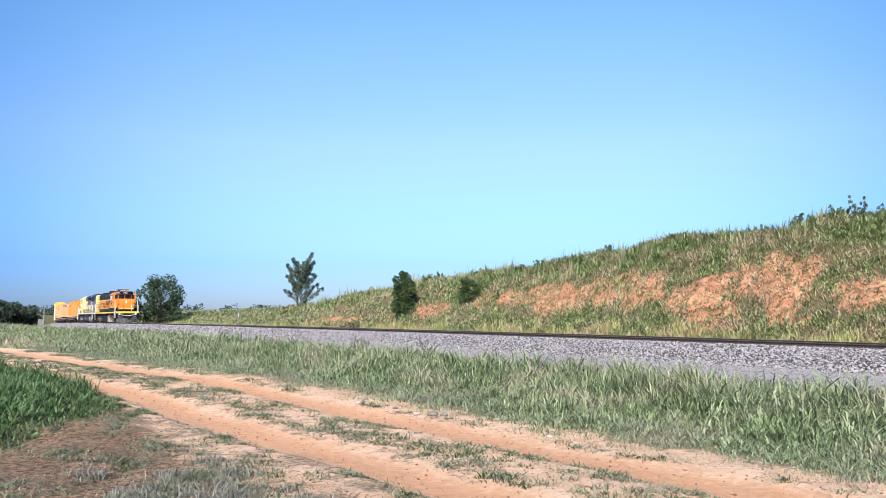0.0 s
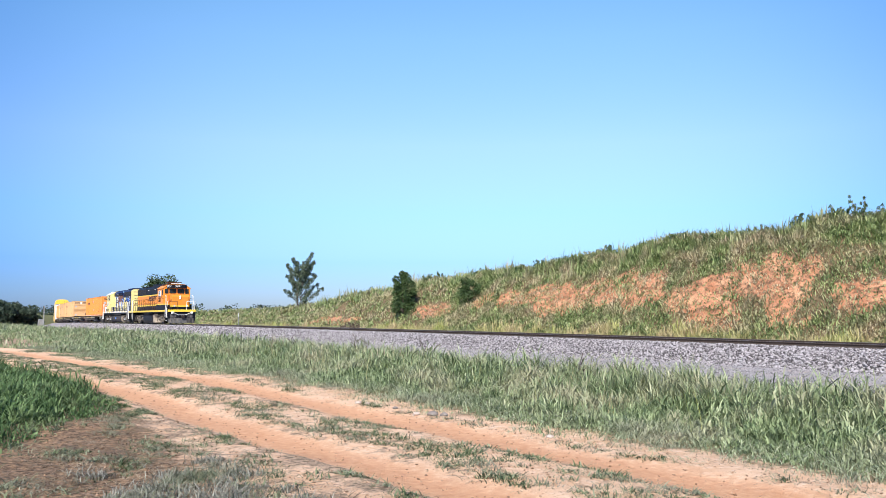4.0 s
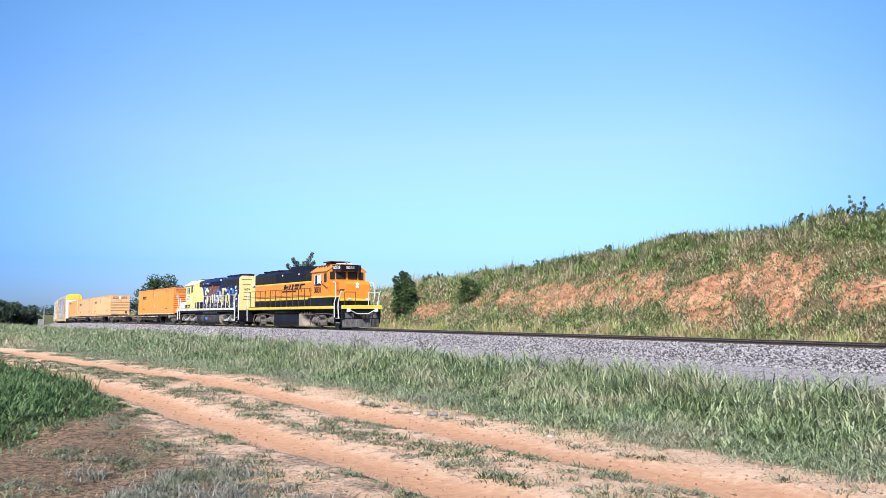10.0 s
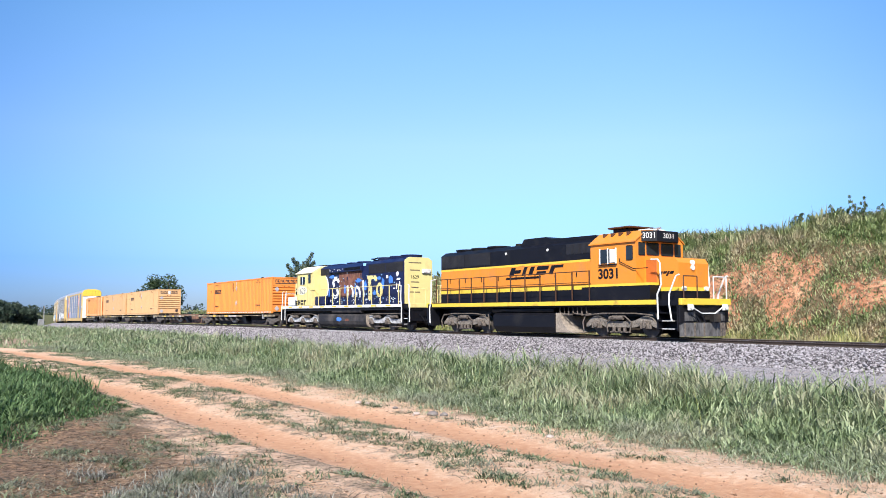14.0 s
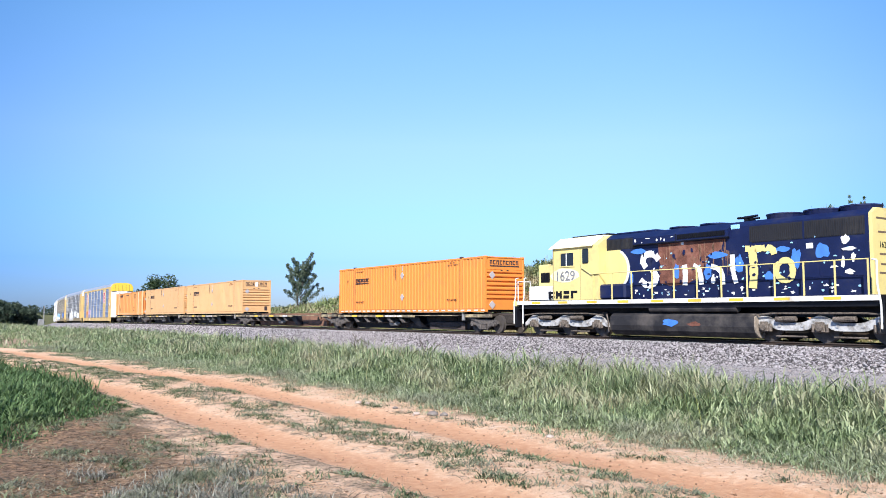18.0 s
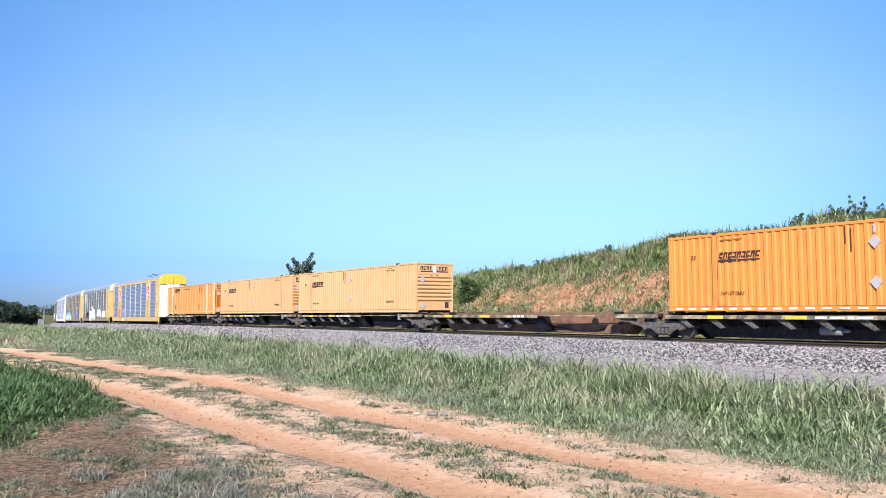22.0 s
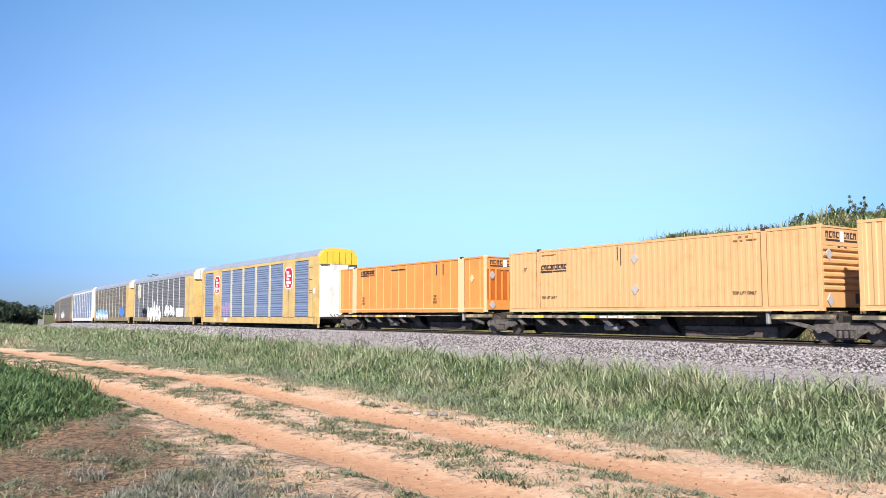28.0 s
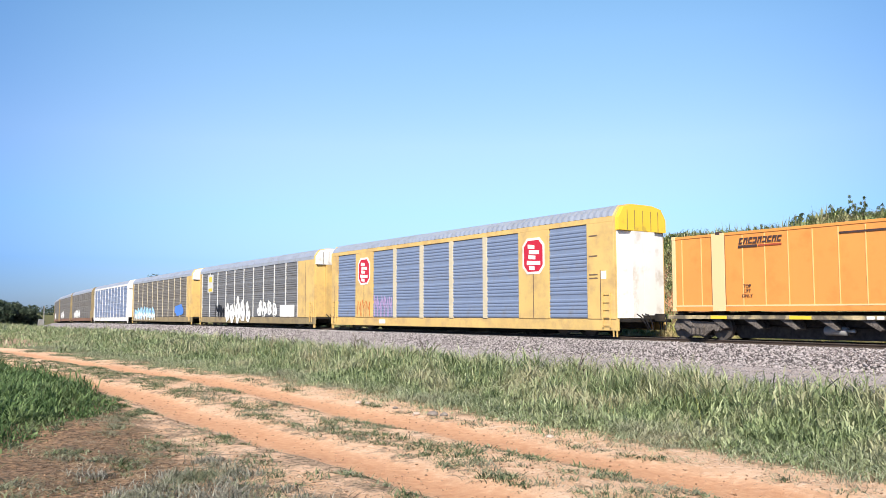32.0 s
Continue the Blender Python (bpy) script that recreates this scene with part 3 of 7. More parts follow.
def freight_frame(wb, r):
    """A cast side frame of a freight truck with its spring nest."""
    def make():
        bm, h = fresh(), wb / 2
        prism(bm, [(-h - 0.26, r + 0.02), (-h - 0.2, r + 0.17), (-h + 0.2, r + 0.22), (-0.34, r + 0.24), (0.34, r + 0.24), (h - 0.2, r + 0.22), (h + 0.2, r + 0.17), (h + 0.26, r + 0.02), (h + 0.1, r - 0.1),
                   (h - 0.22, r - 0.05), (0.36, 0.2), (0.3, 0.13), (-0.3, 0.13), (-0.36, 0.2), (-h + 0.22, r - 0.05), (-h - 0.1, r - 0.1)], "y", -0.05, 0.06)
        for x in (-0.2, 0.0, 0.2):
            rod(bm, (x, -0.1, 0.19), (x, -0.1, 0.42), 0.075, 8)
        box(bm, -0.3, 0.3, -0.12, 0.0, 0.42, 0.52, 0.02)
        for x in (-h, h):
            rod(bm, (x, -0.14, r), (x, 0.0, r), 0.12, 12)
        return bm
    return make


M_TRUCK1 = material("dusty_brown_truck_casting", (0.028, 0.024, 0.021, 0.32, 0.275, 0.23), 0.85, scale=5.0, grain=18.0, bump=0.4, spec=0.2)
M_GEAR = material("dusty_dark_gear", (0.013, 0.011, 0.01, 0.25, 0.205, 0.17), 0.85, scale=6.0, grain=22.0, bump=0.4, spec=0.2)
M_TANKEND = material("tan_dusty_plate", (0.13, 0.105, 0.085, 0.42, 0.35, 0.28), 0.9, scale=1.2, grain=9.0, bump=0.2, spec=0.2)
M_TRUCK2 = material("silver_truck_casting", (0.50, 0.49, 0.48), 0.65, metal=0.1, vary=0.25, scale=4.0, bump=0.3, dirt=(0.12, 0.105, 0.09), dirt_amount=0.55, dirt_scale=3)
M_TRUCK3 = material("grey_freight_truck_casting", (0.022, 0.019, 0.019, 0.19, 0.165, 0.15), 0.85, scale=5.0, grain=18.0, bump=0.4, spec=0.2)


def truck(parent, x, kind, spin=True):
    axles, r, make, mat, y = {
        "two_axle": ((-1.37, 1.37), 0.508, locomotive_frame((-1.37, 1.37), 0.22), M_TRUCK1, 1.06),
        "three_axle": ((-2.07, 0.0, 2.07), 0.508, locomotive_frame((-2.07, 0.0, 2.07), 0.24), M_TRUCK2, 1.06),
        "freight": ((-0.89, 0.89), 0.44, freight_frame(1.78, 0.44), M_TRUCK3, 1.0)}[kind]
    # the long inner block is added to fill the shaded gap between axles with dark
    base = piece("bolster_" + kind, "truck", lambda: box(box(box(fresh(), -0.2, 0.2, -1.0, 1.0, 0.42, 0.7, 0.03), -0.45, 0.45, -0.45, 0.45, 0.6, 0.9, 0.03), axles[0] + 0.15, axles[-1] - 0.15, -0.58, 0.58, 0.14, 0.68, 0.03), M_UNDER, parent, (x, 0, 0), "grimy cast steel truck under the frame")
    piece("side_frame_" + kind, "side_frame", make, mat, base, (0, -y, 0), "dusty cast steel side frame")
    piece("side_frame_" + kind, "side_frame", make, mat, base, (0, y, 0), "dusty cast steel side frame", flip=True)
    if kind != "freight":
        gear = locomotive_gear(axles, kind == "two_axle")
        piece("gear_" + kind, "journal_gear", gear, M_GEAR, base, (0, -y, 0), "grimy journal boxes and springs")
        piece("gear_" + kind, "journal_gear", gear, M_GEAR, base, (0, y, 0), "grimy journal boxes and springs", flip=True)
    for a in axles:
        w = piece("wheelset_" + kind, "wheelset", wheelset(r), M_TIRE, base, (a, 0, r))
        if spin:
            SPINNERS.append((w, a, r))
    return base


def coupler(parent, x, way):
    def make():
        bm = box(fresh(), -0.85, 0.0, -0.1, 0.1, 0.72, 0.9, 0.02)
        prism(bm, [(0.0, -0.16), (0.22, -0.2), (0.3, -0.08), (0.16, 0.0), (0.3, 0.12), (0.24, 0.2), (0.0, 0.16)], "z", 0.66, 0.96)
        return bm
    return piece("coupler", "coupler", make, M_UNDER, parent, (x, 0, 0), "rusty knuckle coupler", flip=way < 0)


def hoses(parent, x, way):
    def make():
        bm = fresh()
        for y, d in ((-0.55, 0.0), (0.55, 0.05), (-0.85, -0.12), (0.85, -0.1), (-0.35, -0.2), (0.35, 0.02)):
            pipe(bm, [(-0.05, y, 0.95), (0.12, y * 0.9, 0.7 - d), (0.22, y * 0.75, 0.42 - d), (0.26, y * 0.6, 0.3)], 0.025, 6)
        return bm
    return piece("hoses", "brake_hose", make, M_BLACK, parent, (x, 0, 0), "black rubber brake hoses", flip=way < 0)


def side_steps(parent, x0, x1, mat, way):
    """The stair well at a locomotive's corner with three treads, and its twin across."""
    for sy in (-1, 1):
        bm = fresh()
        inner, outer = sorted((sy * 0.95, sy * 1.48))
        box(bm, x0, x0 + 0.05, inner, outer, 0.32, 1.5)
        box(bm, x1 - 0.05, x1, inner, outer, 0.32, 1.5)
        b0, b1 = sorted((sy * 0.95, sy * 1.0))
        box(bm, x0 + 0.05, x1 - 0.05, b0, b1, 0.32, 1.5)
        st = part("step_well", bm, mat, parent, "black step well")
        for i in range(4):
            tread = part("step", box(fresh(), x0 + 0.052, x1 - 0.052, inner, outer, 0.36 + 0.31 * i, 0.395 + 0.31 * i), M_BLACK, st, "black steel step")
            if i < 2 and x1 - x0 > 0.5:
                part("step_edge", box(fresh(), x0 + 0.25, x1 - 0.15, *sorted((sy * 1.481, sy * 1.487)), 0.362 + 0.31 * i, 0.393 + 0.31 * i), M_WHITE, st, "white step edge")


def handrail(parent, xs, y, z0, z1, mat, mids=(0.5,), label="tubular steel handrail"):
    bm = fresh()
    pipe(bm, [(x, y, z1) for x in (min(xs), max(xs))], 0.022, 6)
    for m in mids:
        pipe(bm, [(x, y, z0 + (z1 - z0) * m) for x in (min(xs), max(xs))], 0.016, 6)
    rail = part("handrail", bm, mat, parent, label)
    for x in xs:
        part("stanchion", box(fresh(), x - 0.024, x + 0.024, y - 0.02, y + 0.02, z0, z1 + 0.02), mat, rail)
    return rail


def slats(x0, x1, y, z0, z1, n, depth=0.03):
    """A louvred grille on the side at y (upright slats over a dark back)."""
    bm = box(fresh(), x0, x1, y - 0.01, y + 0.02, z0, z1)
    w = (x1 - x0) / n
    for i in range(n):
        box(bm, x0 + w * (i + 0.15), x0 + w * (i + 0.6), y - depth, y - 0.012, z0 + 0.03, z1 - 0.03)
    return bm


def both_sides(name, make, mat, parent, label=""):
    """A part on the near side and its mirror on the far side."""
    for sy in (-1, 1):
        bm = make()
        if sy > 0:
            bmesh.ops.scale(bm, vec=(1, -1, 1), verts=bm.verts)
            bmesh.ops.reverse_faces(bm, faces=bm.faces)
        part(name, bm, mat, parent, label)


def fan(parent, x, z, r=0.62, mat=None, flare=0.14):
    bm = rod(fresh(), (x, 0, z), (x, 0, z + flare), r, 20, r * 1.06)
    rod(bm, (x, 0, z + flare), (x, 0, z + flare + 0.05), r * 1.08, 20)
    f = part("roof_fan", bm, mat or M_BLACK, parent, "round roof fan hood")
    part("grille", rod(fresh(), (x, 0, z + flare + 0.05), (x, 0, z + flare + 0.065), r * 0.85, 16), M_UNDER, f)


def slanted(x, z, w, h, t=0.30, y=-0.958, bars=None):
    """A slanted block of paint; bars cuts it into strokes (fractions of the height)."""
    bm = fresh()
    for a, b, u, v in bars or ((0, 1, 0, 1),):
        z0, z1 = z + h * a, z + h * b
        xa, xb = x + w * u, x + w * v
        prism(bm, [(xa + t * h * a, z0), (xb + t * h * a, z0), (xb + t * h * b, z1), (xa + t * h * b, z1)], "y", y - 0.006, y + 0.01)
    return bm


def blotch(bm, x, z, rx, rz, y, seed, n=16, rough=0.3):
    """An uneven patch of paint on the side that faces the road."""
    rnd = random.Random(seed)
    pts = []
    for i in range(n):
        a = i * 6.2832 / n
        k = 1 - rough * rnd.random()
        pts.append((x + rx * k * math.cos(a), z + rz * k * math.sin(a)))
    return prism(bm, pts, "y", y - 0.005, y + 0.004)


def ribbon(bm, pts, thick, y, seed):
    """A painted stroke of uneven width along bent points, as one outline."""
    rnd = random.Random(seed)
    line = [Vector(p) for p in pts]
    fine = []
    for a, b in zip(line, line[1:]):
        fine += [a.lerp(b, k / 3) for k in range(3)]
    fine.append(line[-1])
    for _ in range(2):
        fine = [fine[0]] + [(fine[i - 1] + fine[i] * 2 + fine[i + 1]) / 4 for i in range(1, len(fine) - 1)] + [fine[-1]]
    for i, (a, b) in enumerate(zip(fine, fine[1:])):
        d = (b - a).normalized() * thick * 0.12
        n = Vector((-d.y, d.x)).normalized() * thick * 0.5 * rnd.uniform(0.85, 1.12)
        k = 0.0005 * (i % 3)
        prism(bm, [tuple(a - d + n), tuple(a - d - n), tuple(b + d - n), tuple(b + d + n)], "y", y - 0.005 - k, y + 0.004)
    return bm


def scrawl(bm, x0, x1, z0, z1, y, seed, n=7, thick=0.1):
    """Loose strokes of sprayed paint, joined like a tag that cannot be read."""
    rnd = random.Random(seed)
    w = (x1 - x0) / n
    for i in range(n):
        cx = x0 + w * (i + 0.5)
        h = (z1 - z0) * rnd.uniform(0.65, 1.0)
        lean = rnd.uniform(-0.2, 0.2) * w
        for (a, b) in (((cx - w * 0.42, z0), (cx - w * 0.3 + lean, z0 + h)), ((cx - w * 0.3 + lean, z0 + h), (cx + w * 0.1, z0 + h * 0.45)), ((cx + w * 0.1, z0 + h * 0.45), (cx + w * 0.42, z0 + h * 0.95)), ((cx + w * 0.42, z0 + h * 0.95), (cx + w * 0.36, z0))):
            d = Vector((b[0] - a[0], b[1] - a[1])).normalized() * thick * 0.5
            p = Vector((-d.y, d.x)) * rnd.uniform(0.7, 1.5)
            k = rnd.uniform(0, 0.003)
            prism(bm, [(a[0] - d.x + p.x, a[1] - d.y + p.y), (a[0] - d.x - p.x, a[1] - d.y - p.y), (b[0] + d.x - p.x, b[1] + d.y - p.y), (b[0] + d.x + p.x, b[1] + d.y + p.y)], "y", y - 0.006 - k, y + 0.004)
    return bm


def bubble_tag(parent, x0, x1, z0, z1, y, seed, n, mat, gap_mat, label):
    """Fat sprayed letters that cannot be read, each a lump of paint with dark gaps."""
    rnd = random.Random(seed)
    w = (x1 - x0) / n
    for i in range(n):
        cx, h = x0 + w * (i + 0.5), (z1 - z0) * rnd.uniform(0.75, 1.0)
        bm = fresh()
        blotch(bm, cx, z0 + h / 2, w * 0.56, h * 0.54, y - 0.001 * (i % 3), seed * 7 + i, 13, 0.38)
        blotch(bm, cx + rnd.uniform(-0.2, 0.2) * w, z0 + h * rnd.uniform(0.6, 1.0), w * 0.3, h * 0.3, y - 0.004, seed * 9 + i, 9, 0.4)
        letter = part("sprayed_letter", bm, mat, parent, label)
        for k in range(2):
            part("letter_gap", blotch(fresh(), cx + rnd.uniform(-0.18, 0.18) * w, z0 + h * (0.3 + 0.4 * k), w * rnd.uniform(0.06, 0.13), h * rnd.uniform(0.07, 0.15), y - 0.010, seed + i * 5 + k, 8, 0.3), gap_mat, letter)


def hood_shell(bm, x0, x1, z0, z1, half=0.95, cut=0.22):
    """A hood's upper body with chamfered roof edges."""
    return prism(bm, [(-half, z0), (half, z0), (half, z1 - cut), (half - cut * 1.4, z1), (-half + cut * 1.4, z1), (-half, z1 - cut)], "x", x0, x1)


# ---- the leading locomotive ----
M_BOX_DARK = material("dull_red_orange_paint", (0.46, 0.12, 0.02), 0.5, vary=0.15, scale=1.5, bump=0.05)


M_PLOUGH = material("scuffed_plough_steel", (0.018, 0.017, 0.018, 0.17, 0.16, 0.155), 0.7, scale=3.0, grain=14.0, bump=0.1, spec=0.3, stretch=(1, 1, 0.3))


def leading_locomotive():
    L = thing("locomotive", "orange, yellow and black four-axle diesel road locomotive", "locomotive", "locomotives")
    part("frame", box(box(fresh(), -8.9, 8.45, -0.6, 0.6, 0.85, 1.3), -8.5, 8.6, -1.40, 1.40, 1.26, 1.5), M_BLACK, L, "black steel underframe")
    for sy in (-1, 1):
        y0, y1 = sorted((sy * 1.42, sy * 1.50))
        part("sill_stripe", box(fresh(), -8.42, 7.42, y0, y1, 1.33, 1.52, 0.006), M_YELLOW, L, "yellow side sill")
        part("walkway", box(fresh(), -8.42, 7.42, *sorted((sy * 0.95, sy * 1.47)), 1.502, 1.56), M_BLACK, L)
    # long hood: black skirt, yellow stripe, orange doors, black top
    part("hood_skirt", box(fresh(), -8.3, 3.85, -0.945, 0.945, 1.5, 2.09), M_BLACK, L, "black hood skirt")
    part("hood_stripe", box(fresh(), -8.31, 3.85, -0.952, 0.952, 2.09, 2.28), M_YELLOW, L, "yellow stripe along the hood")
    part("hood", box(fresh(), -8.3, 3.85, -0.945, 0.945, 2.28, 3.42), M_ORANGE, L, "orange engine hood")
    part("hood_upper_stripe", box(fresh(), -8.31, 3.85, -0.952, 0.952, 3.42, 3.53), M_YELLOW, L, "thin yellow stripe")
    part("hood_top", hood_shell(fresh(), -8.3, 3.85, 3.53, 4.56), M_BLACK, L, "black hood top")
    part("end_plate", box(fresh(), -8.37, -8.311, -0.8, 0.8, 1.6, 3.9, 0.02), M_ORANGE, L)
    for i in range(17):
        x = -8.2 + i * 0.705
        both_sides("hood_door", lambda: box(fresh(), x + 0.02, x + 0.68, -0.957, -0.94, 2.31, 3.39), M_ORANGE, L)
        if i % 2:
            both_sides("door_latch", lambda: box(fresh(), x + 0.05, x + 0.10, -0.975, -0.95, 2.7, 2.95), M_BLACK, L)
    both_sides("radiator_grille", lambda: slats(-8.25, -6.1, -0.952, 3.62, 4.33, 26), M_GRILLE, L, "dark louvred radiator grille")
    both_sides("radiator_grille", lambda: slats(-6.03, -3.85, -0.952, 3.62, 4.33, 26), M_GRILLE, L, "dark louvred radiator grille")
    both_sides("intake_grille", lambda: slats(1.8, 3.75, -0.952, 3.82, 4.34, 26), M_GRILLE, L, "dark louvred intake grille")
    for x in (-7.1, -5.7, -4.3):
        fan(L, x, 4.56, 0.6, M_BLACK, 0.10)
    part("brake_blister", prism(fresh(), [(-1.7, 4.5), (-1.45, 4.86), (0.15, 4.86), (0.5, 4.72), (3.4, 4.68), (3.7, 4.5)], "y", -0.72, 0.72), M_BLACK, L, "black dynamic brake blister")
    part("exhaust_stack", box(box(fresh(), -2.7, -2.35, -0.25, 0.25, 4.55, 4.74, 0.03), -2.2, -2.05, -0.3, 0.1, 4.55, 4.68), M_UNDER, L)
    for x in (-2.55, 0.55):
        part("hood_light", rod(fresh(), (x, -0.99, 4.15), (x, -0.9, 4.15), 0.07, 10), M_WHITE, L, "small white hood lamp")
    # paint of the maker's mark on the hood: four slanted strokes over a long bar
    for i, bars in enumerate((((0, 1, 0, 0.42), (0.3, 0.7, 0.42, 1)), ((0, 1, 0, 0.3), (0, 1, 0.6, 0.95)), ((0.55, 1, 0, 1), (0, 0.4, 0.1, 0.9)), ((0, 1, 0, 0.34), (0.7, 1, 0.34, 1)))):
        part("paint_mark", slanted(-2.35 + i * 0.98, 2.92, 0.82, 0.44, 0.5, -0.962, bars), M_BLACK, L, "black slanted paint block on the hood")
    part("paint_bar", slanted(-2.6, 2.74, 2.6, 0.11, 0.5, -0.962), M_BLACK, L)
    # cab
    part("cab", prism(fresh(), [(-1.47, 1.62), (1.47, 1.62), (1.47, 4.12), (0.85, 4.58), (-0.85, 4.58), (-1.47, 4.12)], "x", 3.86, 6.42), M_ORANGE, L, "orange driver's cab")
    part("cab_skirt", box(fresh(), 3.3, 7.14, -1.478, 1.478, 1.54, 2.16), M_BLACK, L, "black panel under the cab")
    part("cab_stripe", box(fresh(), 3.6, 7.14, -1.482, 1.482, 2.16, 2.27), M_YELLOW, L, "yellow stripe under the cab")
    part("cab_roof", prism(fresh(), [(-1.55, 4.09), (-1.55, 4.14), (-0.86, 4.65), (0.86, 4.65), (1.55, 4.14), (1.55, 4.09), (0.85, 4.585), (-0.85, 4.585)], "x", 3.82, 6.46), M_ORANGE, L, "orange cab roof with drip edge")
    both_sides("side_window", lambda: box(fresh(), 4.44, 5.34, -1.485, -1.465, 3.22, 3.86), M_GLASS, L, "dark cab side window")
    for x0, x1 in ((4.40, 4.46), (4.86, 4.92), (5.32, 5.38)):
        both_sides("window_frame", lambda: box(fresh(), x0, x1, -1.50, -1.466, 3.18, 3.90), M_WHITE, L, "white window frame")
    both_sides("window_shade", lambda: box(fresh(), 5.0, 5.3, -1.492, -1.482, 3.24, 3.84), M_WHITE, L, "pale sliding shade")
    both_sides("arm_rest", lambda: box(fresh(), 4.4, 5.4, -1.56, -1.47, 3.13, 3.18), M_BLACK, L)
    both_sides("door_window", lambda: box(fresh(), 5.93, 6.28, -1.485, -1.465, 3.30, 3.95, 0.04), M_GLASS, L, "narrow dark door window")
    both_sides("grab_iron", lambda: pipe(fresh(), [(5.6, -1.54, 3.4), (5.6, -1.54, 3.25), (6.35, -1.54, 2.9), (7.1, -1.54, 2.9)], 0.02, 5), M_BLACK, L)
    unit = part("air_conditioner", box(fresh(), 4.35, 5.3, -0.6, 0.6, 4.645, 4.86, 0.04), M_BLACK, L, "black roof air conditioner")
    part("cover", box(fresh(), 4.2, 5.5, -0.78, 0.78, 4.86, 4.94, 0.03), M_RAILBROWN, unit, "brown weathered cover")
    part("antenna_plate", box(fresh(), 5.7, 6.3, -0.5, 0.5, 4.65, 4.74, 0.02), M_WHITE, L, "white antenna plate on the cab roof")
    for x in (4.35, 4.8, 5.25, 5.7):
        both_sides("roof_bracket", lambda: box(fresh(), x - 0.05, x + 0.05, -1.15, -0.8, 4.44, 4.62), M_RAILBROWN, L)
    part("horn", pipe(box(fresh(), 6.0, 6.15, -0.3, 0.3, 4.65, 4.75), [(6.1, 0.0, 4.75), (6.5, 0.0, 4.78)], 0.05, 8), M_GALV, L, "small roof horn")
    part("number_board", prism(fresh(), [(6.43, -1.12), (6.86, -0.66), (6.86, 0.66), (6.43, 1.12)], "z", 4.13, 4.60), M_BLACK, L, "black number board box over the windscreen")
    board = Matrix.Translation((6.648, -0.894, 4.37)) @ Matrix.Rotation(radians(46.9), 4, "Z") @ SIDE
    letters("number", "3031", 0.36, board, M_WHITE, L, 0.78, "white road number")
    letters("number", "3031", 0.30, Matrix.Translation((6.866, 0.05, 4.37)) @ FRONT, M_WHITE, L, 1.2, "white road number")
    letters("number", "3031", 0.62, Matrix.Translation((4.92, -1.482, 2.72)) @ SIDE, M_BLACK, L, 1.0, "black road number on the cab side", 0.016)
    for y0, y1 in ((-1.3, -0.92), (-0.82, -0.08), (0.08, 0.82), (0.92, 1.3)):
        part("windscreen", box(fresh(), 6.41, 6.44, y0, y1, 3.50 if abs(y0 + y1) > 1.0 else 3.52, 4.08, 0.03), M_GLASS, L, "dark windscreen pane")
    # nose
    part("nose", prism(fresh(), [(6.42, 1.9), (8.0, 1.9), (8.1, 2.0), (8.12, 3.1), (7.95, 3.32), (6.42, 3.46)], "y", -0.92, 0.92), M_ORANGE, L, "orange short nose")
    part("nose_base", box(fresh(), 6.42, 8.14, -0.94, 0.94, 1.5, 1.9), M_BLACK, L, "black nose base")
    part("nose_stripe", box(fresh(), 7.15, 8.135, -0.93, 0.93, 1.9, 2.06), M_YELLOW, L, "yellow stripe on the nose")
    part("nose_side_panel", box(fresh(), 6.5, 7.05, -0.955, -0.92, 2.1, 3.3, 0.01), M_BOX_DARK, L, "darker orange panel behind the corner rail")
    part("nose_door", box(fresh(), 8.11, 8.15, 0.12, 0.82, 2.08, 3.1, 0.01), M_ORANGE, L, "orange nose door")
    part("nose_mark", slanted(7.1, 2.55, 0.7, 0.2, 0.6, -0.922, ((0, 1, 0, 0.2), (0.5, 1, 0.25, 0.5), (0, 1, 0.55, 0.7), (0.4, 1, 0.75, 1))), M_BLACK, L, "black paint mark on the nose")
    for z in (3.12, 2.90):
        part("headlight", rod(fresh(), (8.08, -0.08, z), (8.17, -0.08, z), 0.11, 14), M_WHITE, L, "round white headlight")
    # front platform, pilot, plough
    part("front_sill", box(fresh(), 8.55, 8.72, -1.5, 1.5, 1.30, 1.56, 0.02), M_YELLOW, L, "yellow front end sill")
    part("rear_sill", box(fresh(), -8.98, -8.84, -1.5, 1.5, 1.30, 1.56, 0.02), M_YELLOW, L, "yellow rear end sill")
    part("rear_porch", box(fresh(), -8.84, -8.37, -0.95, 0.95, 1.32, 1.5), M_BLACK, L)
    part("pilot", box(fresh(), 8.52, 8.6, -1.48, 1.48, 0.62, 1.30, 0.01), M_BLACK, L, "black pilot plate")
    part("rear_pilot", box(fresh(), -8.94, -8.86, -1.48, 1.48, 0.62, 1.30, 0.01), M_BLACK, L, "black pilot plate")
    part("plough", prism(fresh(), [(8.5, -1.4), (8.95, -0.5), (8.98, 0.0), (8.95, 0.5), (8.5, 1.4), (8.5, 1.3), (8.88, 0.45), (8.9, 0.0), (8.88, -0.45), (8.5, -1.3)], "z", 0.09, 0.62), M_PLOUGH, L, "scuffed grey-black steel snow plough")
    for y in (-1.2, -0.85, -0.5, 0.5, 0.85, 1.2):
        x = 8.5 + 0.5 * (1.4 - abs(y))
        part("plough_rib", box(fresh(), x - 0.02, x + 0.035, y - 0.03, y + 0.03, 0.1, 0.6, 0.008), M_GEAR, L, "worn upright rib on the plough")
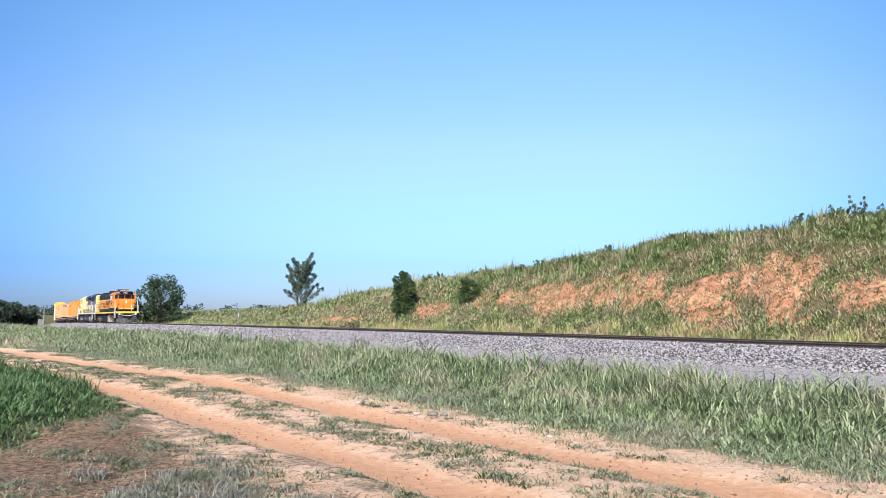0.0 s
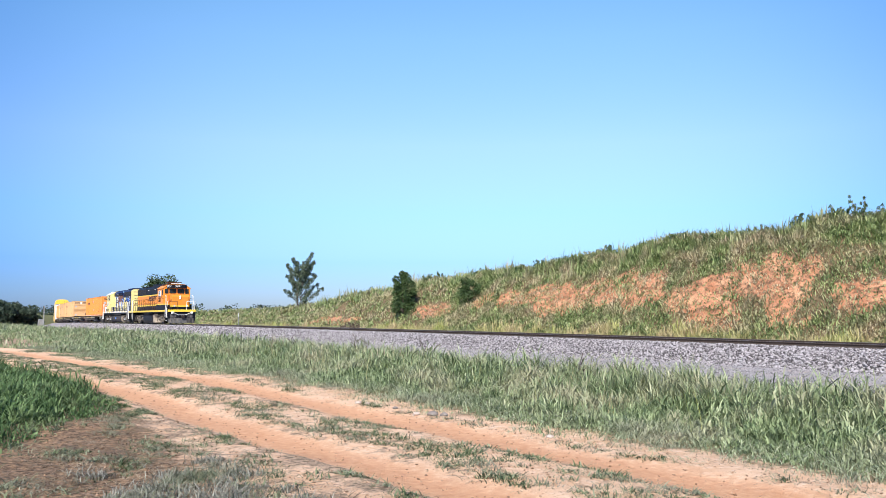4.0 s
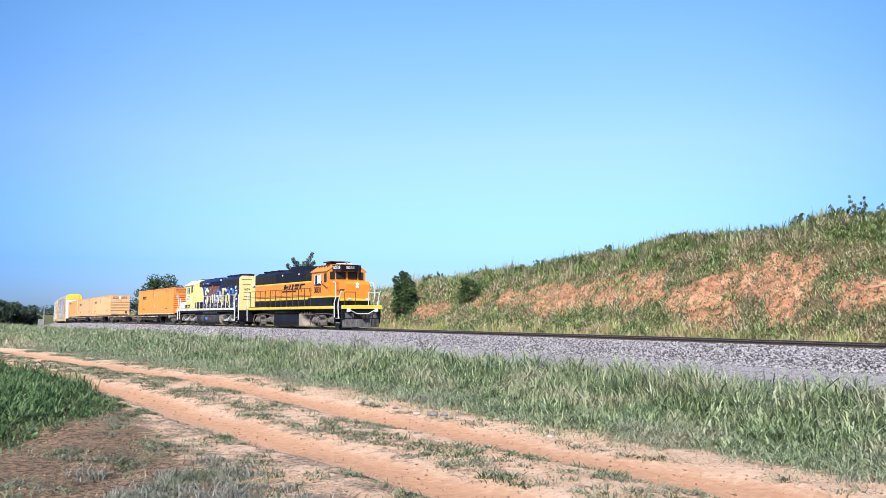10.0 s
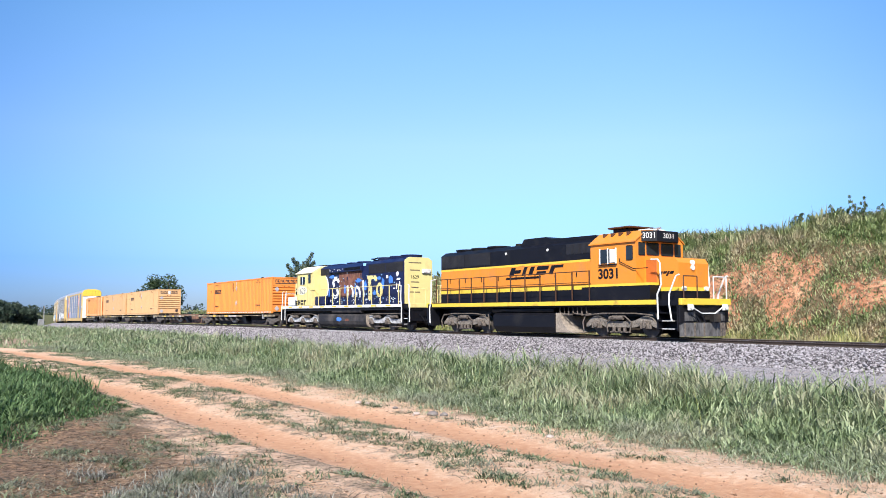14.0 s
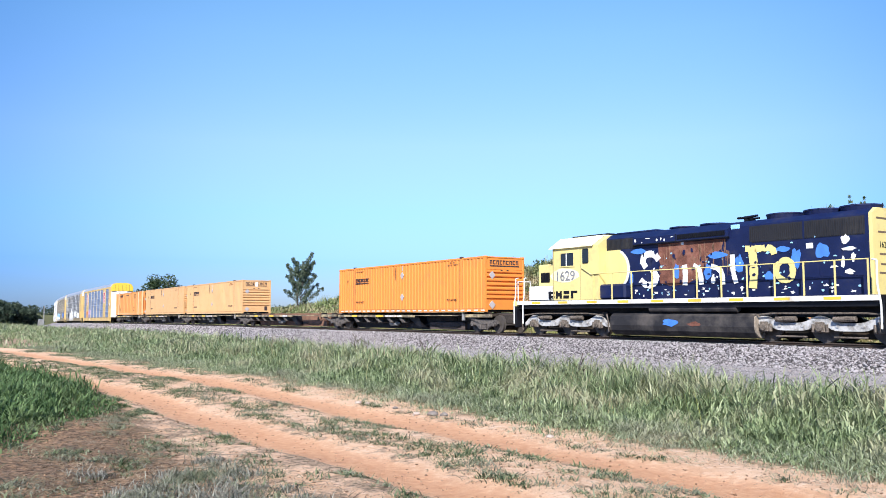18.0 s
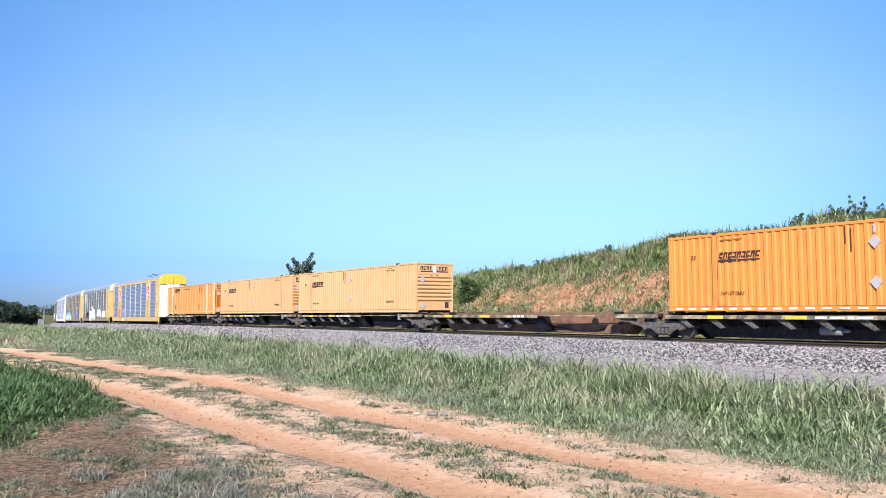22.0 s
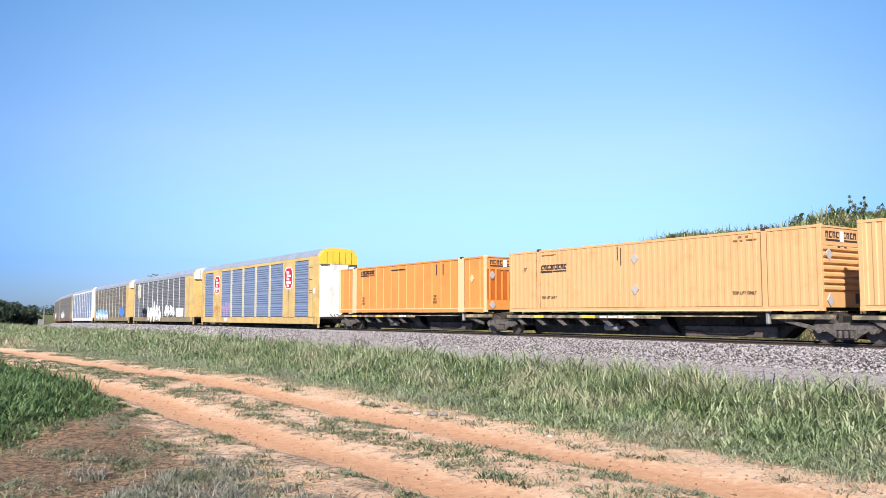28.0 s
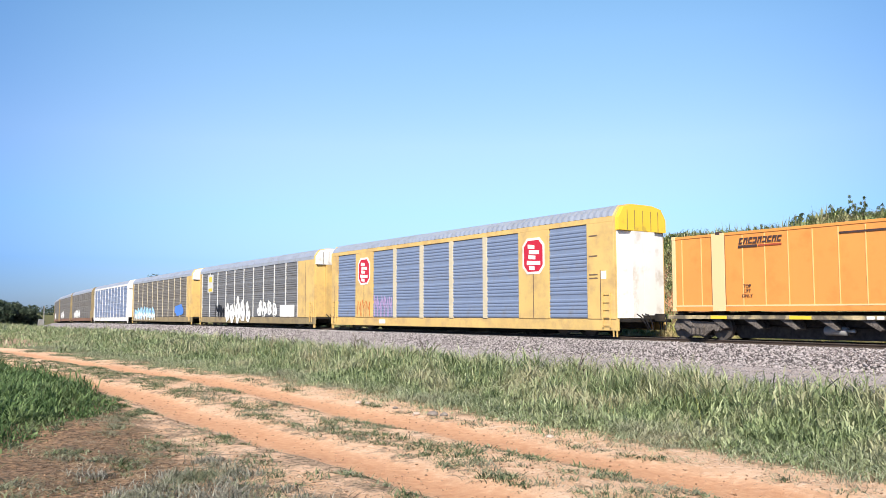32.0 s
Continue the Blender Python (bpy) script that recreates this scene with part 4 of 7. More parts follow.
    for y in (-0.9, 0.9):
        part("pilot_door", box(fresh(), 8.6, 8.615, y - 0.32, y + 0.32, 0.68, 1.04, 0.006), M_PLOUGH, L, "scuffed plate on the pilot")
    for y in (-1.05, 1.05):
        part("ditch_light", rod(box(fresh(), 8.72, 8.8, y - 0.12, y + 0.12, 1.1, 1.34), (8.8, y, 1.22), (8.86, y, 1.22), 0.1, 12), M_WHITE, L, "white ditch light")
        part("marker_light", rod(fresh(), (8.13, y * 0.65, 2.0), (8.24, y * 0.65, 2.0), 0.1, 12), M_WHITE, L, "white lamp on the nose")
    side_steps(L, 7.48, 8.5, M_BLACK, 1)
    side_steps(L, -8.84, -8.44, M_BLACK, -1)
    for sy in (-1.5, 1.5):
        part("corner_rail", pipe(fresh(), [(7.55, sy, 0.75), (7.53, sy, 1.75), (7.72, sy * 0.99, 2.15), (7.66, sy * 0.98, 3.1), (7.55, sy * 0.97, 3.24), (7.2, sy * 0.97, 3.26)], 0.034, 7), M_WHITE, L, "white bent corner handrail")
        part("corner_rail", pipe(fresh(), [(8.22, sy, 0.7), (8.1, sy, 1.35), (8.12, sy, 1.75), (8.45, sy * 0.99, 2.5), (8.6, sy * 0.97, 2.56)], 0.034, 7), M_WHITE, L, "white bent corner handrail")
        part("corner_rail", pipe(fresh(), [(-8.6, sy, 0.45), (-8.65, sy, 1.2), (-8.5, sy, 1.9), (-8.5, sy, 2.9), (-8.1, sy, 2.95)], 0.035, 7), M_WHITE, L, "white bent corner handrail")
        handrail(L, [-8.0 + 1.07 * i for i in range(12)], sy * 0.985, 1.54, 2.92, M_RAILBROWN, (0.62,), "dirty orange handrail along the walkway")
    for y0, y1 in ((-1.3, -0.5), (0.5, 1.3)):
        part("end_rail", pipe(fresh(), [(8.66, y0, 1.56), (8.66, y0, 2.5), (8.66, y1, 2.5), (8.66, y1, 1.56)], 0.024, 6), M_WHITE if y0 > 0 else M_RAILBROWN, L, "thin end handrail")
    part("cut_lever", pipe(fresh(), [(8.74, -1.0, 1.25), (8.78, -0.4, 0.98), (8.78, 0.4, 0.98), (8.74, 1.0, 1.25)], 0.026, 6), M_WHITE, L, "white coupler cut lever")
    # tank and gear below the frame
    def tank():
        bm = prism(fresh(), [(-1.4, 0.36), (-1.2, 0.08), (1.2, 0.08), (1.4, 0.36), (1.4, 0.9), (1.25, 1.0), (-1.25, 1.0), (-1.4, 0.9)], "x", -3.05, 1.45)
        return bm
    part("fuel_tank", tank(), M_BLACK, L, "black fuel tank")
    part("tank_end", prism(fresh(), [(1.46, 1.0), (1.46, 0.13), (2.55, 0.13), (2.25, 0.24), (2.02, 0.42), (1.86, 0.66), (1.78, 1.0)], "y", -1.34, 1.34), M_TANKEND, L, "curved dusty tan tank end plate")
    for y in (-1.15, 1.15):
        part("air_reservoir", rod(fresh(), (-3.3, y, 1.14), (1.2, y, 1.14), 0.13, 12), M_BLACK, L, "black air reservoir", True)
    for i in range(7):
        x = 1.6 + 0.28 * i
        both_sides("pipework", lambda: pipe(fresh(), [(x, -1.2, 1.28), (x + 0.1, -1.28, 1.0 - 0.05 * (i % 3)), (x + 0.35, -1.25, 0.95)], 0.026, 5), M_GEAR, L)
    truck(L, -5.75, "two_axle")
    truck(L, 5.2, "two_axle")
    coupler(L, 8.95, 1)
    coupler(L, -9.72, -1)
    hoses(L, 8.62, 1)
    hoses(L, -8.95, -1)
    settle(L, 1.5, 0.925)
    return on_track(L, -1.32, 5.5)


# ---- the second locomotive, its cab behind ----
M_RUSTPATCH = material("rust_brown_primer", (0.15, 0.055, 0.035), 0.85, vary=0.5, scale=2.5, bump=0.2, dirt=(0.27, 0.12, 0.085), dirt_amount=0.5, dirt_scale=2.5)
M_SPRAY_WHITE = material("white_spray_paint", (0.80, 0.80, 0.78), 0.6, vary=0.12, scale=4.0, bump=0.02)
M_SPRAY_BLUE = material("blue_spray_paint", (0.06, 0.20, 0.62), 0.6, vary=0.25, scale=3.0, bump=0.02)
M_SPRAY_LIGHT = material("light_blue_spray_paint", (0.30, 0.55, 0.75), 0.6, vary=0.25, scale=3.0, bump=0.02)
M_SPRAY_PINK = material("pink_spray_paint", (0.38, 0.27, 0.48), 0.6, vary=0.2, scale=3.0, bump=0.02)
M_TANK2 = material("dusty_fuel_tank_paint", (0.022, 0.021, 0.024), 0.7, vary=0.45, scale=1.5, bump=0.1, dirt=(0.085, 0.074, 0.068), dirt_amount=0.55, spec=0.3)
M_BLEACHED = material("bleached_cream_paint", (0.76, 0.72, 0.52), 0.6, vary=0.1, scale=2.0, bump=0.03, dirt=(0.62, 0.52, 0.26), dirt_amount=0.4)
M_FADED = material("faded_grey_numerals", (0.20, 0.20, 0.22), 0.7, vary=0.35, scale=5.0, bump=0.02, dirt=(0.5, 0.46, 0.32), dirt_amount=0.25, dirt_scale=6)
M_SEAMPALE = material("dirty_cream_seam", (0.42, 0.34, 0.15), 0.7, vary=0.3, scale=3.0, bump=0.03)


def second_locomotive():
    L = thing("locomotive", "faded yellow and navy six-axle diesel locomotive with sprayed paint and rust", "locomotive", "locomotives")
    part("frame", box(box(fresh(), -9.4, 9.4, -0.6, 0.6, 0.85, 1.3), -9.0, 9.3, -1.38, 1.38, 1.2, 1.5), M_BLACK, L, "black steel underframe")
    for sy in (-1, 1):
        part("sill_stripe", box(fresh(), -9.0, 8.3, *sorted((sy * 1.42, sy * 1.5)), 1.38, 1.56, 0.006), M_WHITE, L, "cream side sill with worn yellow dashes")
        part("walkway", box(fresh(), -9.0, 8.3, *sorted((sy * 0.95, sy * 1.47)), 1.502, 1.57), M_BLACK, L)
        for i in range(9):
            part("sill_dash", box(fresh(), -7.9 + 1.8 * i, -7.3 + 1.8 * i, *sorted((sy * 1.499, sy * 1.505)), 1.42, 1.52), M_YELLOW, L)
    part("hood", hood_shell(fresh(), -3.6, 7.78, 1.5, 4.58, 0.945, 0.2), M_NAVY, L, "navy engine hood with worn paint")
    part("hood_end", hood_shell(fresh(), 7.78, 7.9, 1.5, 4.6, 0.95, 0.2), M_CREAM, L, "yellow hood end")
    part("hood_bulge", prism(fresh(), [(-0.94, 3.93), (-1.09, 4.0), (-1.09, 4.28), (-0.72, 4.57), (0.72, 4.57), (1.09, 4.28), (1.09, 4.0), (0.94, 3.93)], "x", -1.98, 2.62), M_NAVY, L, "navy overhanging air duct along the hood top")
    # thin black strip along the duct's foot, its underside shade put into colour
    both_sides("duct_edge", lambda: box(fresh(), -1.98, 2.62, -1.10, -0.94, 3.96, 4.0), M_BLACK, L, "black strip painting the shade under the duct")
    both_sides("duct_seam", lambda: box(fresh(), 0.2, 0.24, -1.097, -1.05, 4.02, 4.29), M_BLACK, L)
    both_sides("intake_grille", lambda: slats(-3.55, -1.95, -0.95, 3.86, 4.34, 22), M_GRILLE, L, "grey louvred intake grille")
    both_sides("radiator_grille", lambda: slats(3.45, 5.5, -0.95, 3.68, 4.32, 26), M_GRILLE, L, "dark louvred radiator grille")
    both_sides("radiator_grille", lambda: slats(5.58, 7.65, -0.95, 3.68, 4.32, 26), M_GRILLE, L, "dark louvred radiator grille")
    both_sides("vent_row", lambda: slats(0.3, 2.5, -1.095, 4.06, 4.26, 22), M_BLACK, L)
    for x in (4.3, 5.75, 7.05):
        fan(L, x, 4.58, 0.62, M_NAVY, 0.16)
    for x in (-0.2, 1.3):
        fan(L, x, 4.58, 0.55, M_NAVY, 0.06)
    part("roof_hatch", box(fresh(), -3.4, -1.2, -0.55, 0.55, 4.58, 4.68, 0.03), M_NAVY, L)
    part("horn", pipe(pipe(pipe(box(fresh(), 2.75, 2.9, -0.25, 0.25, 4.56, 4.74), [(2.45, -0.2, 4.80), (2.85, -0.2, 4.78), (3.25, -0.2, 4.83)], 0.05, 8), [(2.55, 0.02, 4.84), (3.15, 0.02, 4.86)], 0.045, 8), [(2.6, 0.2, 4.78), (3.1, 0.2, 4.78)], 0.04, 8), M_BLACK, L, "cluster of roof horns")
    for i in range(12):
        x = -1.9 + i * 0.8
        both_sides("hood_door", lambda: box(fresh(), x + 0.02, x + 0.76, -0.957, -0.94, 2.25, 3.62), M_NAVY, L)
    # the paint: rust, pale round patch, fat strokes, spray
    part("pale_patch", blotch(fresh(), -2.95, 2.95, 0.68, 0.88, -0.966, 3, 28, 0.03), M_WHITE, L, "pale rim of the round paint end")
    part("pale_patch", blotch(fresh(), -3.0, 2.95, 0.60, 0.80, -0.973, 3, 28, 0.03), M_CREAM, L, "round yellow paint end")
    part("yellow_panel", box(fresh(), -3.6, -2.8, -0.985, -0.94, 2.2, 3.84), M_CREAM, L, "yellow hood panel")
    part("rust_patch", prism(fresh(), [(-0.7, 2.25), (-0.75, 3.95), (0.6, 3.98), (2.4, 3.95), (2.2, 3.5), (1.5, 3.1), (1.35, 2.5), (0.7, 2.2), (-0.1, 2.1)], "y", -0.965, -0.94), M_RUSTPATCH, L, "bare rust patch on the hood side")
    y = -0.974
    strokes = (
        ([(-0.75, 3.28), (-0.95, 3.55), (-1.4, 3.55), (-1.62, 3.28), (-1.42, 2.98)], 0.30, M_SPRAY_WHITE),
        ([(-1.05, 2.82), (-0.8, 2.5), (-1.0, 2.2), (-1.4, 2.15), (-1.68, 2.4)], 0.30, M_SPRAY_WHITE),
        ([(0.55, 2.95), (0.58, 2.6), (0.55, 2.15)], 0.24, M_SPRAY_WHITE),
        ([(0.98, 2.92), (1.28, 2.75), (1.32, 2.15)], 0.22, M_SPRAY_WHITE),
        ([(1.8, 2.85), (2.25, 2.7), (2.28, 2.12)], 0.22, M_SPRAY_WHITE),
        ([(1.8, 2.2), (1.95, 2.45)], 0.24, M_SPRAY_WHITE),
        ([(2.72, 3.25), (2.72, 2.6), (2.85, 2.15)], 0.2, M_SPRAY_WHITE),
        ([(3.55, 1.95), (3.62, 2.7), (3.55, 3.4)], 0.34, M_CREAM),
        ([(3.3, 3.46), (3.9, 3.42), (4.35, 3.46), (4.42, 3.2)], 0.26, M_CREAM),
        ([(5.12, 2.55), (5.08, 2.88), (4.75, 2.98), (4.48, 2.7), (4.52, 2.3), (4.85, 2.12), (5.12, 2.3), (5.12, 2.6)], 0.22, M_CREAM))
    for pts, thick, mat in strokes:
        part("paint_stroke", ribbon(fresh(), pts, thick, y, 7), mat, L, "fat worn painted stroke")
    spots_at = random.Random(77)
    worn = fresh()
    for i in range(46):
        blotch(worn, spots_at.uniform(-1.7, 5.2), spots_at.uniform(2.15, 3.6), spots_at.uniform(0.03, 0.10), spots_at.uniform(0.03, 0.16), y - 0.012, 160 + i, 8, 0.5)
    tagged(part("worn_spots", worn, M_NAVY, L, "dark chips where the paint has flaked off"), kind="stuff")
    for i, (bx, bz, ra, rb) in enumerate(((6.2, 3.2, 0.33, 0.33), (2.05, 3.3, 0.5, 0.16), (5.25, 2.95, 0.22, 0.45), (-1.75, 3.7, 0.5, 0.14), (0.15, 2.7, 0.16, 0.4), (3.0, 2.9, 0.22, 0.42), (1.62, 2.6, 0.2, 0.4), (4.2, 2.35, 0.24, 0.2), (4.75, 3.35, 0.3, 0.12), (-2.2, 2.5, 0.12, 0.4))):
        part("spray_patch", blotch(fresh(), bx, bz, ra, rb, -0.968, 20 + i, 14, 0.35), M_SPRAY_BLUE, L, "blue sprayed patch")
    flake = random.Random(31)
    chips = fresh()
    for i in range(70):
        blotch(chips, flake.uniform(-1.9, 7.5), 1.75 + 2.0 * flake.random() ** 1.6, flake.uniform(0.02, 0.10), flake.uniform(0.015, 0.07), -0.9705, 700 + i, 7, 0.6)
    tagged(part("paint_chips", chips, M_SPRAY_LIGHT, L, "pale blue chips of flaking paint"), kind="stuff")
    streaks = fresh()
    for i in range(26):
        x0, z1 = flake.uniform(-0.75, 2.9), flake.uniform(3.2, 3.95)
        prism(streaks, [(x0, z1), (x0 + flake.uniform(0.03, 0.12), z1 - 0.02), (x0 + 0.05, z1 - flake.uniform(0.3, 1.1))], "y", -0.969, -0.94)
    tagged(part("rust_streaks", streaks, M_RUSTY, L, "brown rust streaks down the hood side"), kind="stuff")
    for i, (bx, bz, ra, rb) in enumerate(((7.0, 3.55, 0.16, 0.2), (7.08, 3.2, 0.3, 0.09), (6.9, 2.75, 0.1, 0.25), (7.1, 2.4, 0.24, 0.12), (7.25, 2.9, 0.1, 0.18), (6.6, 2.6, 0.2, 0.06))):
        part("spray_mark", blotch(fresh(), bx, bz, ra, rb, -0.968, 200 + i, 13, 0.5), M_SPRAY_WHITE, L, "white sprayed mark")
    sp = fresh()
    for i in range(30):
        blotch(sp, -2.0 + 0.32 * i + 0.3 * math.sin(i * 5.1), 1.84 + 0.13 * math.sin(i * 2.1), 0.04 + 0.09 * abs(math.sin(i * 1.7)), 0.03 + 0.05 * abs(math.cos(i * 2.9)), -0.955, 60 + i, 9, 0.75)
    part("worn_paint", sp, M_SPRAY_WHITE, L, "flaked white paint along the hood foot")
    sp = fresh()
    for i, (bx, bz, ra, rb) in enumerate(((-1.86, 4.17, 0.05, 0.11), (-0.72, 4.12, 0.06, 0.08), (-0.5, 4.15, 0.05, 0.10), (-0.33, 4.1, 0.04, 0.07), (-1.2, 4.22, 0.16, 0.025), (1.6, 4.24, 0.25, 0.015), (-1.5, 4.06, 0.05, 0.03), (0.05, 4.2, 0.08, 0.03))):
        blotch(sp, bx, bz, ra, rb, -1.094, 90 + i, 12, 0.55)
    part("worn_paint", sp, M_SPRAY_WHITE, L, "flaked white paint on the hood top")
    part("white_plate", box(fresh(), 5.62, 5.88, -0.966, -0.94, 3.3, 3.5, 0.01), M_SPRAY_WHITE, L, "small white plate on the hood door")
    part("white_plate", box(fresh(), 0.38, 0.52, -0.972, -0.94, 3.82, 3.95, 0.01), M_SPRAY_WHITE, L, "small white plate under the duct")
    part("faded_panel", box(fresh(), 2.68, 3.05, -0.962, -0.94, 4.28, 4.46, 0.02), M_SPRAY_LIGHT, L, "bleached pale blue panel under the horns")
    # the end that leads: bars of writing, a number, lamps
    for z, w in ((4.2, 0.9), (3.72, 0.7), (2.95, 0.6), (2.6, 0.5), (2.3, 0.7)):
        part("writing_bar", box(fresh(), 7.9, 7.906, -0.28 - w / 2, -0.28 + w / 2, z, z + 0.065), GRIMY, L, "dark bar of worn writing")
    letters("number", "1629", 0.30, Matrix.Translation((7.905, -0.3, 3.3)) @ FRONT, M_BLACK, L, 1.0, "black road number on the hood end")
    part("headlight", rod(rod(box(fresh(), 7.9, 8.0, 0.2, 0.8, 3.55, 3.85, 0.02), (8.0, 0.35, 3.7), (8.06, 0.35, 3.7), 0.1, 12), (8.0, 0.62, 3.7), (8.06, 0.62, 3.7), 0.1, 12), M_WHITE, L, "twin white headlight")
    # cab
    part("cab", prism(fresh(), [(-1.45, 1.58), (1.45, 1.58), (1.45, 4.12), (0.8, 4.56), (-0.8, 4.56), (-1.45, 4.12)], "x", -6.45, -3.6), M_CREAM, L, "faded yellow driver's cab")
    part("cab_roof", prism(fresh(), [(-1.54, 4.08), (-1.54, 4.13), (-0.8, 4.64), (0.8, 4.64), (1.54, 4.13), (1.54, 4.08), (0.8, 4.57), (-0.8, 4.57)], "x", -6.65, -3.9), M_BLEACHED, L, "bleached cab roof with drip edge")
    part("roof_vent", box(fresh(), -6.2, -3.9, -0.5, 0.5, 4.64, 4.74, 0.03), M_BLACK, L, "black flat roof vent")
    both_sides("side_window", lambda: box(fresh(), -5.95, -5.1, -1.465, -1.445, 3.22, 3.84), M_GLASS, L, "dark open cab side window")
    both_sides("window_frame", lambda: box(box(box(box(fresh(), -6.0, -5.94, -1.48, -1.446, 3.17, 3.89), -5.11, -5.05, -1.48, -1.446, 3.17, 3.89), -5.94, -5.11, -1.48, -1.446, 3.84, 3.89), -5.94, -5.11, -1.48, -1.446, 3.17, 3.22), M_CREAM, L, "pale yellow window frame")
    both_sides("window_post", lambda: box(fresh(), -5.6, -5.55, -1.475, -1.46, 3.22, 3.84), M_WHITE, L)
    both_sides("door_window", lambda: box(fresh(), -4.55, -4.2, -1.465, -1.445, 3.3, 3.98, 0.04), M_GLASS, L, "narrow dark door window")
    part("cab_panel", blotch(fresh(), -5.7, 2.78, 0.98, 0.36, -1.452, 5, 22, 0.12), M_BLEACHED, L, "bleached patch under the window")
    letters("number", "1629", 0.66, Matrix.Translation((-5.68, -1.46, 2.72)) @ SIDE, M_FADED, L, 0.98, "faded grey road number on the cab side", 0.006)
    part("cab_edge", box(fresh(), -6.47, -6.41, -1.468, -1.44, 1.6, 4.1), M_SEAMPALE, L, "dirty cab corner seam")
    part("cab_edge", box(fresh(), -4.72, -4.69, -1.458, -1.44, 1.6, 4.05), M_SEAMPALE, L, "dirty cab door seam")
    for i, bars in enumerate((((0, 1, 0.0, 0.36), (0.62, 0.92, 0.36, 0.95), (0.08, 0.4, 0.36, 0.95)), ((0, 1, 0.0, 0.3), (0, 1, 0.62, 0.92), (0.3, 0.75, 0.3, 0.62)), ((0.6, 1, 0.05, 0.9), (0, 0.4, 0.0, 0.85)), ((0, 1, 0.0, 0.34), (0.7, 1, 0.34, 0.95)))):
        part("paint_mark", slanted(-6.78 + i * 0.49, 1.66, 0.42, 0.36, 0.0, -1.458, bars), M_BLACK, L, "black block of paint under the cab")
    part("blue_box", box(fresh(), -4.95, -2.2, -1.38, -0.94, 1.58, 2.27, 0.08), M_NAVY, L, "navy locker on the walkway")
    part("blue_box", box(fresh(), -4.95, -2.2, 0.94, 1.38, 1.58, 2.27, 0.08), M_NAVY, L, "navy locker on the walkway")
    # short hood and porch
    part("short_hood", box(fresh(), -8.1, -6.45, -0.9, 0.9, 1.58, 3.42, 0.05), M_CREAM, L, "faded yellow short hood")
    both_sides("tool_box", lambda: box(fresh(), -8.2, -6.75, -1.42, -0.9, 1.58, 2.3, 0.04), M_WHITE, L, "white battery box beside the nose")
    both_sides("hood_louvre", lambda: slats(-7.9, -7.3, -0.905, 2.5, 3.0, 6), M_BLACK, L, "black louvre on the short hood")
    part("end_sill", box(fresh(), -9.3, -9.0, -1.5, 1.5, 1.32, 1.56, 0.02), M_CREAM, L, "cream end sill")
    part("end_sill", box(fresh(), 9.1, 9.36, -1.5, 1.5, 1.32, 1.56, 0.02), M_CREAM, L, "cream end sill")
    part("front_porch", box(fresh(), 8.3, 9.1, -0.95, 0.95, 1.34, 1.5), M_BLACK, L)
    for x in (9.2, -9.2):
        part("pilot", box(fresh(), x - 0.05, x + 0.05, -1.48, 1.48, 0.55, 1.32), M_BLACK, L, "black pilot plate")
    side_steps(L, 8.4, 9.14, M_BLACK, 1)
    side_steps(L, -9.14, -9.02, M_BLACK, -1)
    for sy in (-1.5, 1.5):
        handrail(L, [-3.9 + 1.08 * i for i in range(12)], sy * 0.985, 1.56, 2.78, M_CREAM, (), "yellow handrail along the walkway")
        part("cab_rail", pipe(fresh(), [(-4.6, sy, 3.1), (-4.0, sy, 2.75), (-3.6, sy, 2.78)], 0.022, 6), M_CREAM, L)
        for x, d in ((9.25, -0.25), (8.35, -0.25), (-9.2, 0.25), (-8.55, 0.2)):
            part("corner_rail", pipe(fresh(), [(x, sy, 0.5), (x, sy, 1.3), (x + d * 0.4, sy * 0.99, 1.9), (x + d * 0.4, sy * 0.98, 2.72), (x + d, sy * 0.97, 2.76)], 0.032, 7), M_WHITE, L, "white bent corner handrail")
    for y0, y1 in ((-1.2, -0.4), (0.4, 1.2)):
        part("end_rail", pipe(fresh(), [(9.28, y0, 1.56), (9.28, y0, 2.5), (9.28, y1, 2.5), (9.28, y1, 1.56)], 0.028, 6), M_CREAM, L, "yellow end handrail")
        part("end_rail", pipe(fresh(), [(-9.25, y0, 1.56), (-9.25, y0, 2.6), (-9.25, y1, 2.6), (-9.25, y1, 1.56)], 0.028, 6), M_WHITE, L, "white end handrail")
    part("fuel_tank", prism(fresh(), [(-1.38, 0.5), (-1.32, 0.3), (-1.15, 0.13), (-0.95, 0.09), (0.95, 0.09), (1.15, 0.13), (1.32, 0.3), (1.38, 0.5), (1.36, 0.86), (1.2, 0.98), (-1.2, 0.98), (-1.36, 0.86)], "x", -3.05, 3.8), M_TANK2, L, "dusty dark fuel tank")
    part("tank_head", prism(fresh(), [(-1.36, 0.5), (-1.3, 0.31), (-1.14, 0.15), (-0.95, 0.11), (0.95, 0.11), (1.14, 0.15), (1.3, 0.31), (1.36, 0.5), (1.34, 0.84), (1.19, 0.96), (-1.19, 0.96), (-1.34, 0.84)], "x", 3.8, 3.84), M_TANKEND, L, "dusty tank head")
    part("spray_patch", blotch(fresh(), 0.1, 0.62, 0.42, 0.17, -1.384, 31, 14, 0.4), M_SPRAY_BLUE, L, "blue sprayed patch on the tank")
    part("spray_patch", blotch(fresh(), 1.25, 0.58, 0.4, 0.13, -1.384, 33, 14, 0.5), M_RUSTPATCH, L, "brown patch on the tank")
    part("air_reservoir", rod(rod(fresh(), (-0.95, -1.22, 1.17), (3.1, -1.22, 1.17), 0.15, 14), (-0.95, 1.22, 1.17), (3.1, 1.22, 1.17), 0.15, 14), M_TANK2, L, "black air reservoirs")
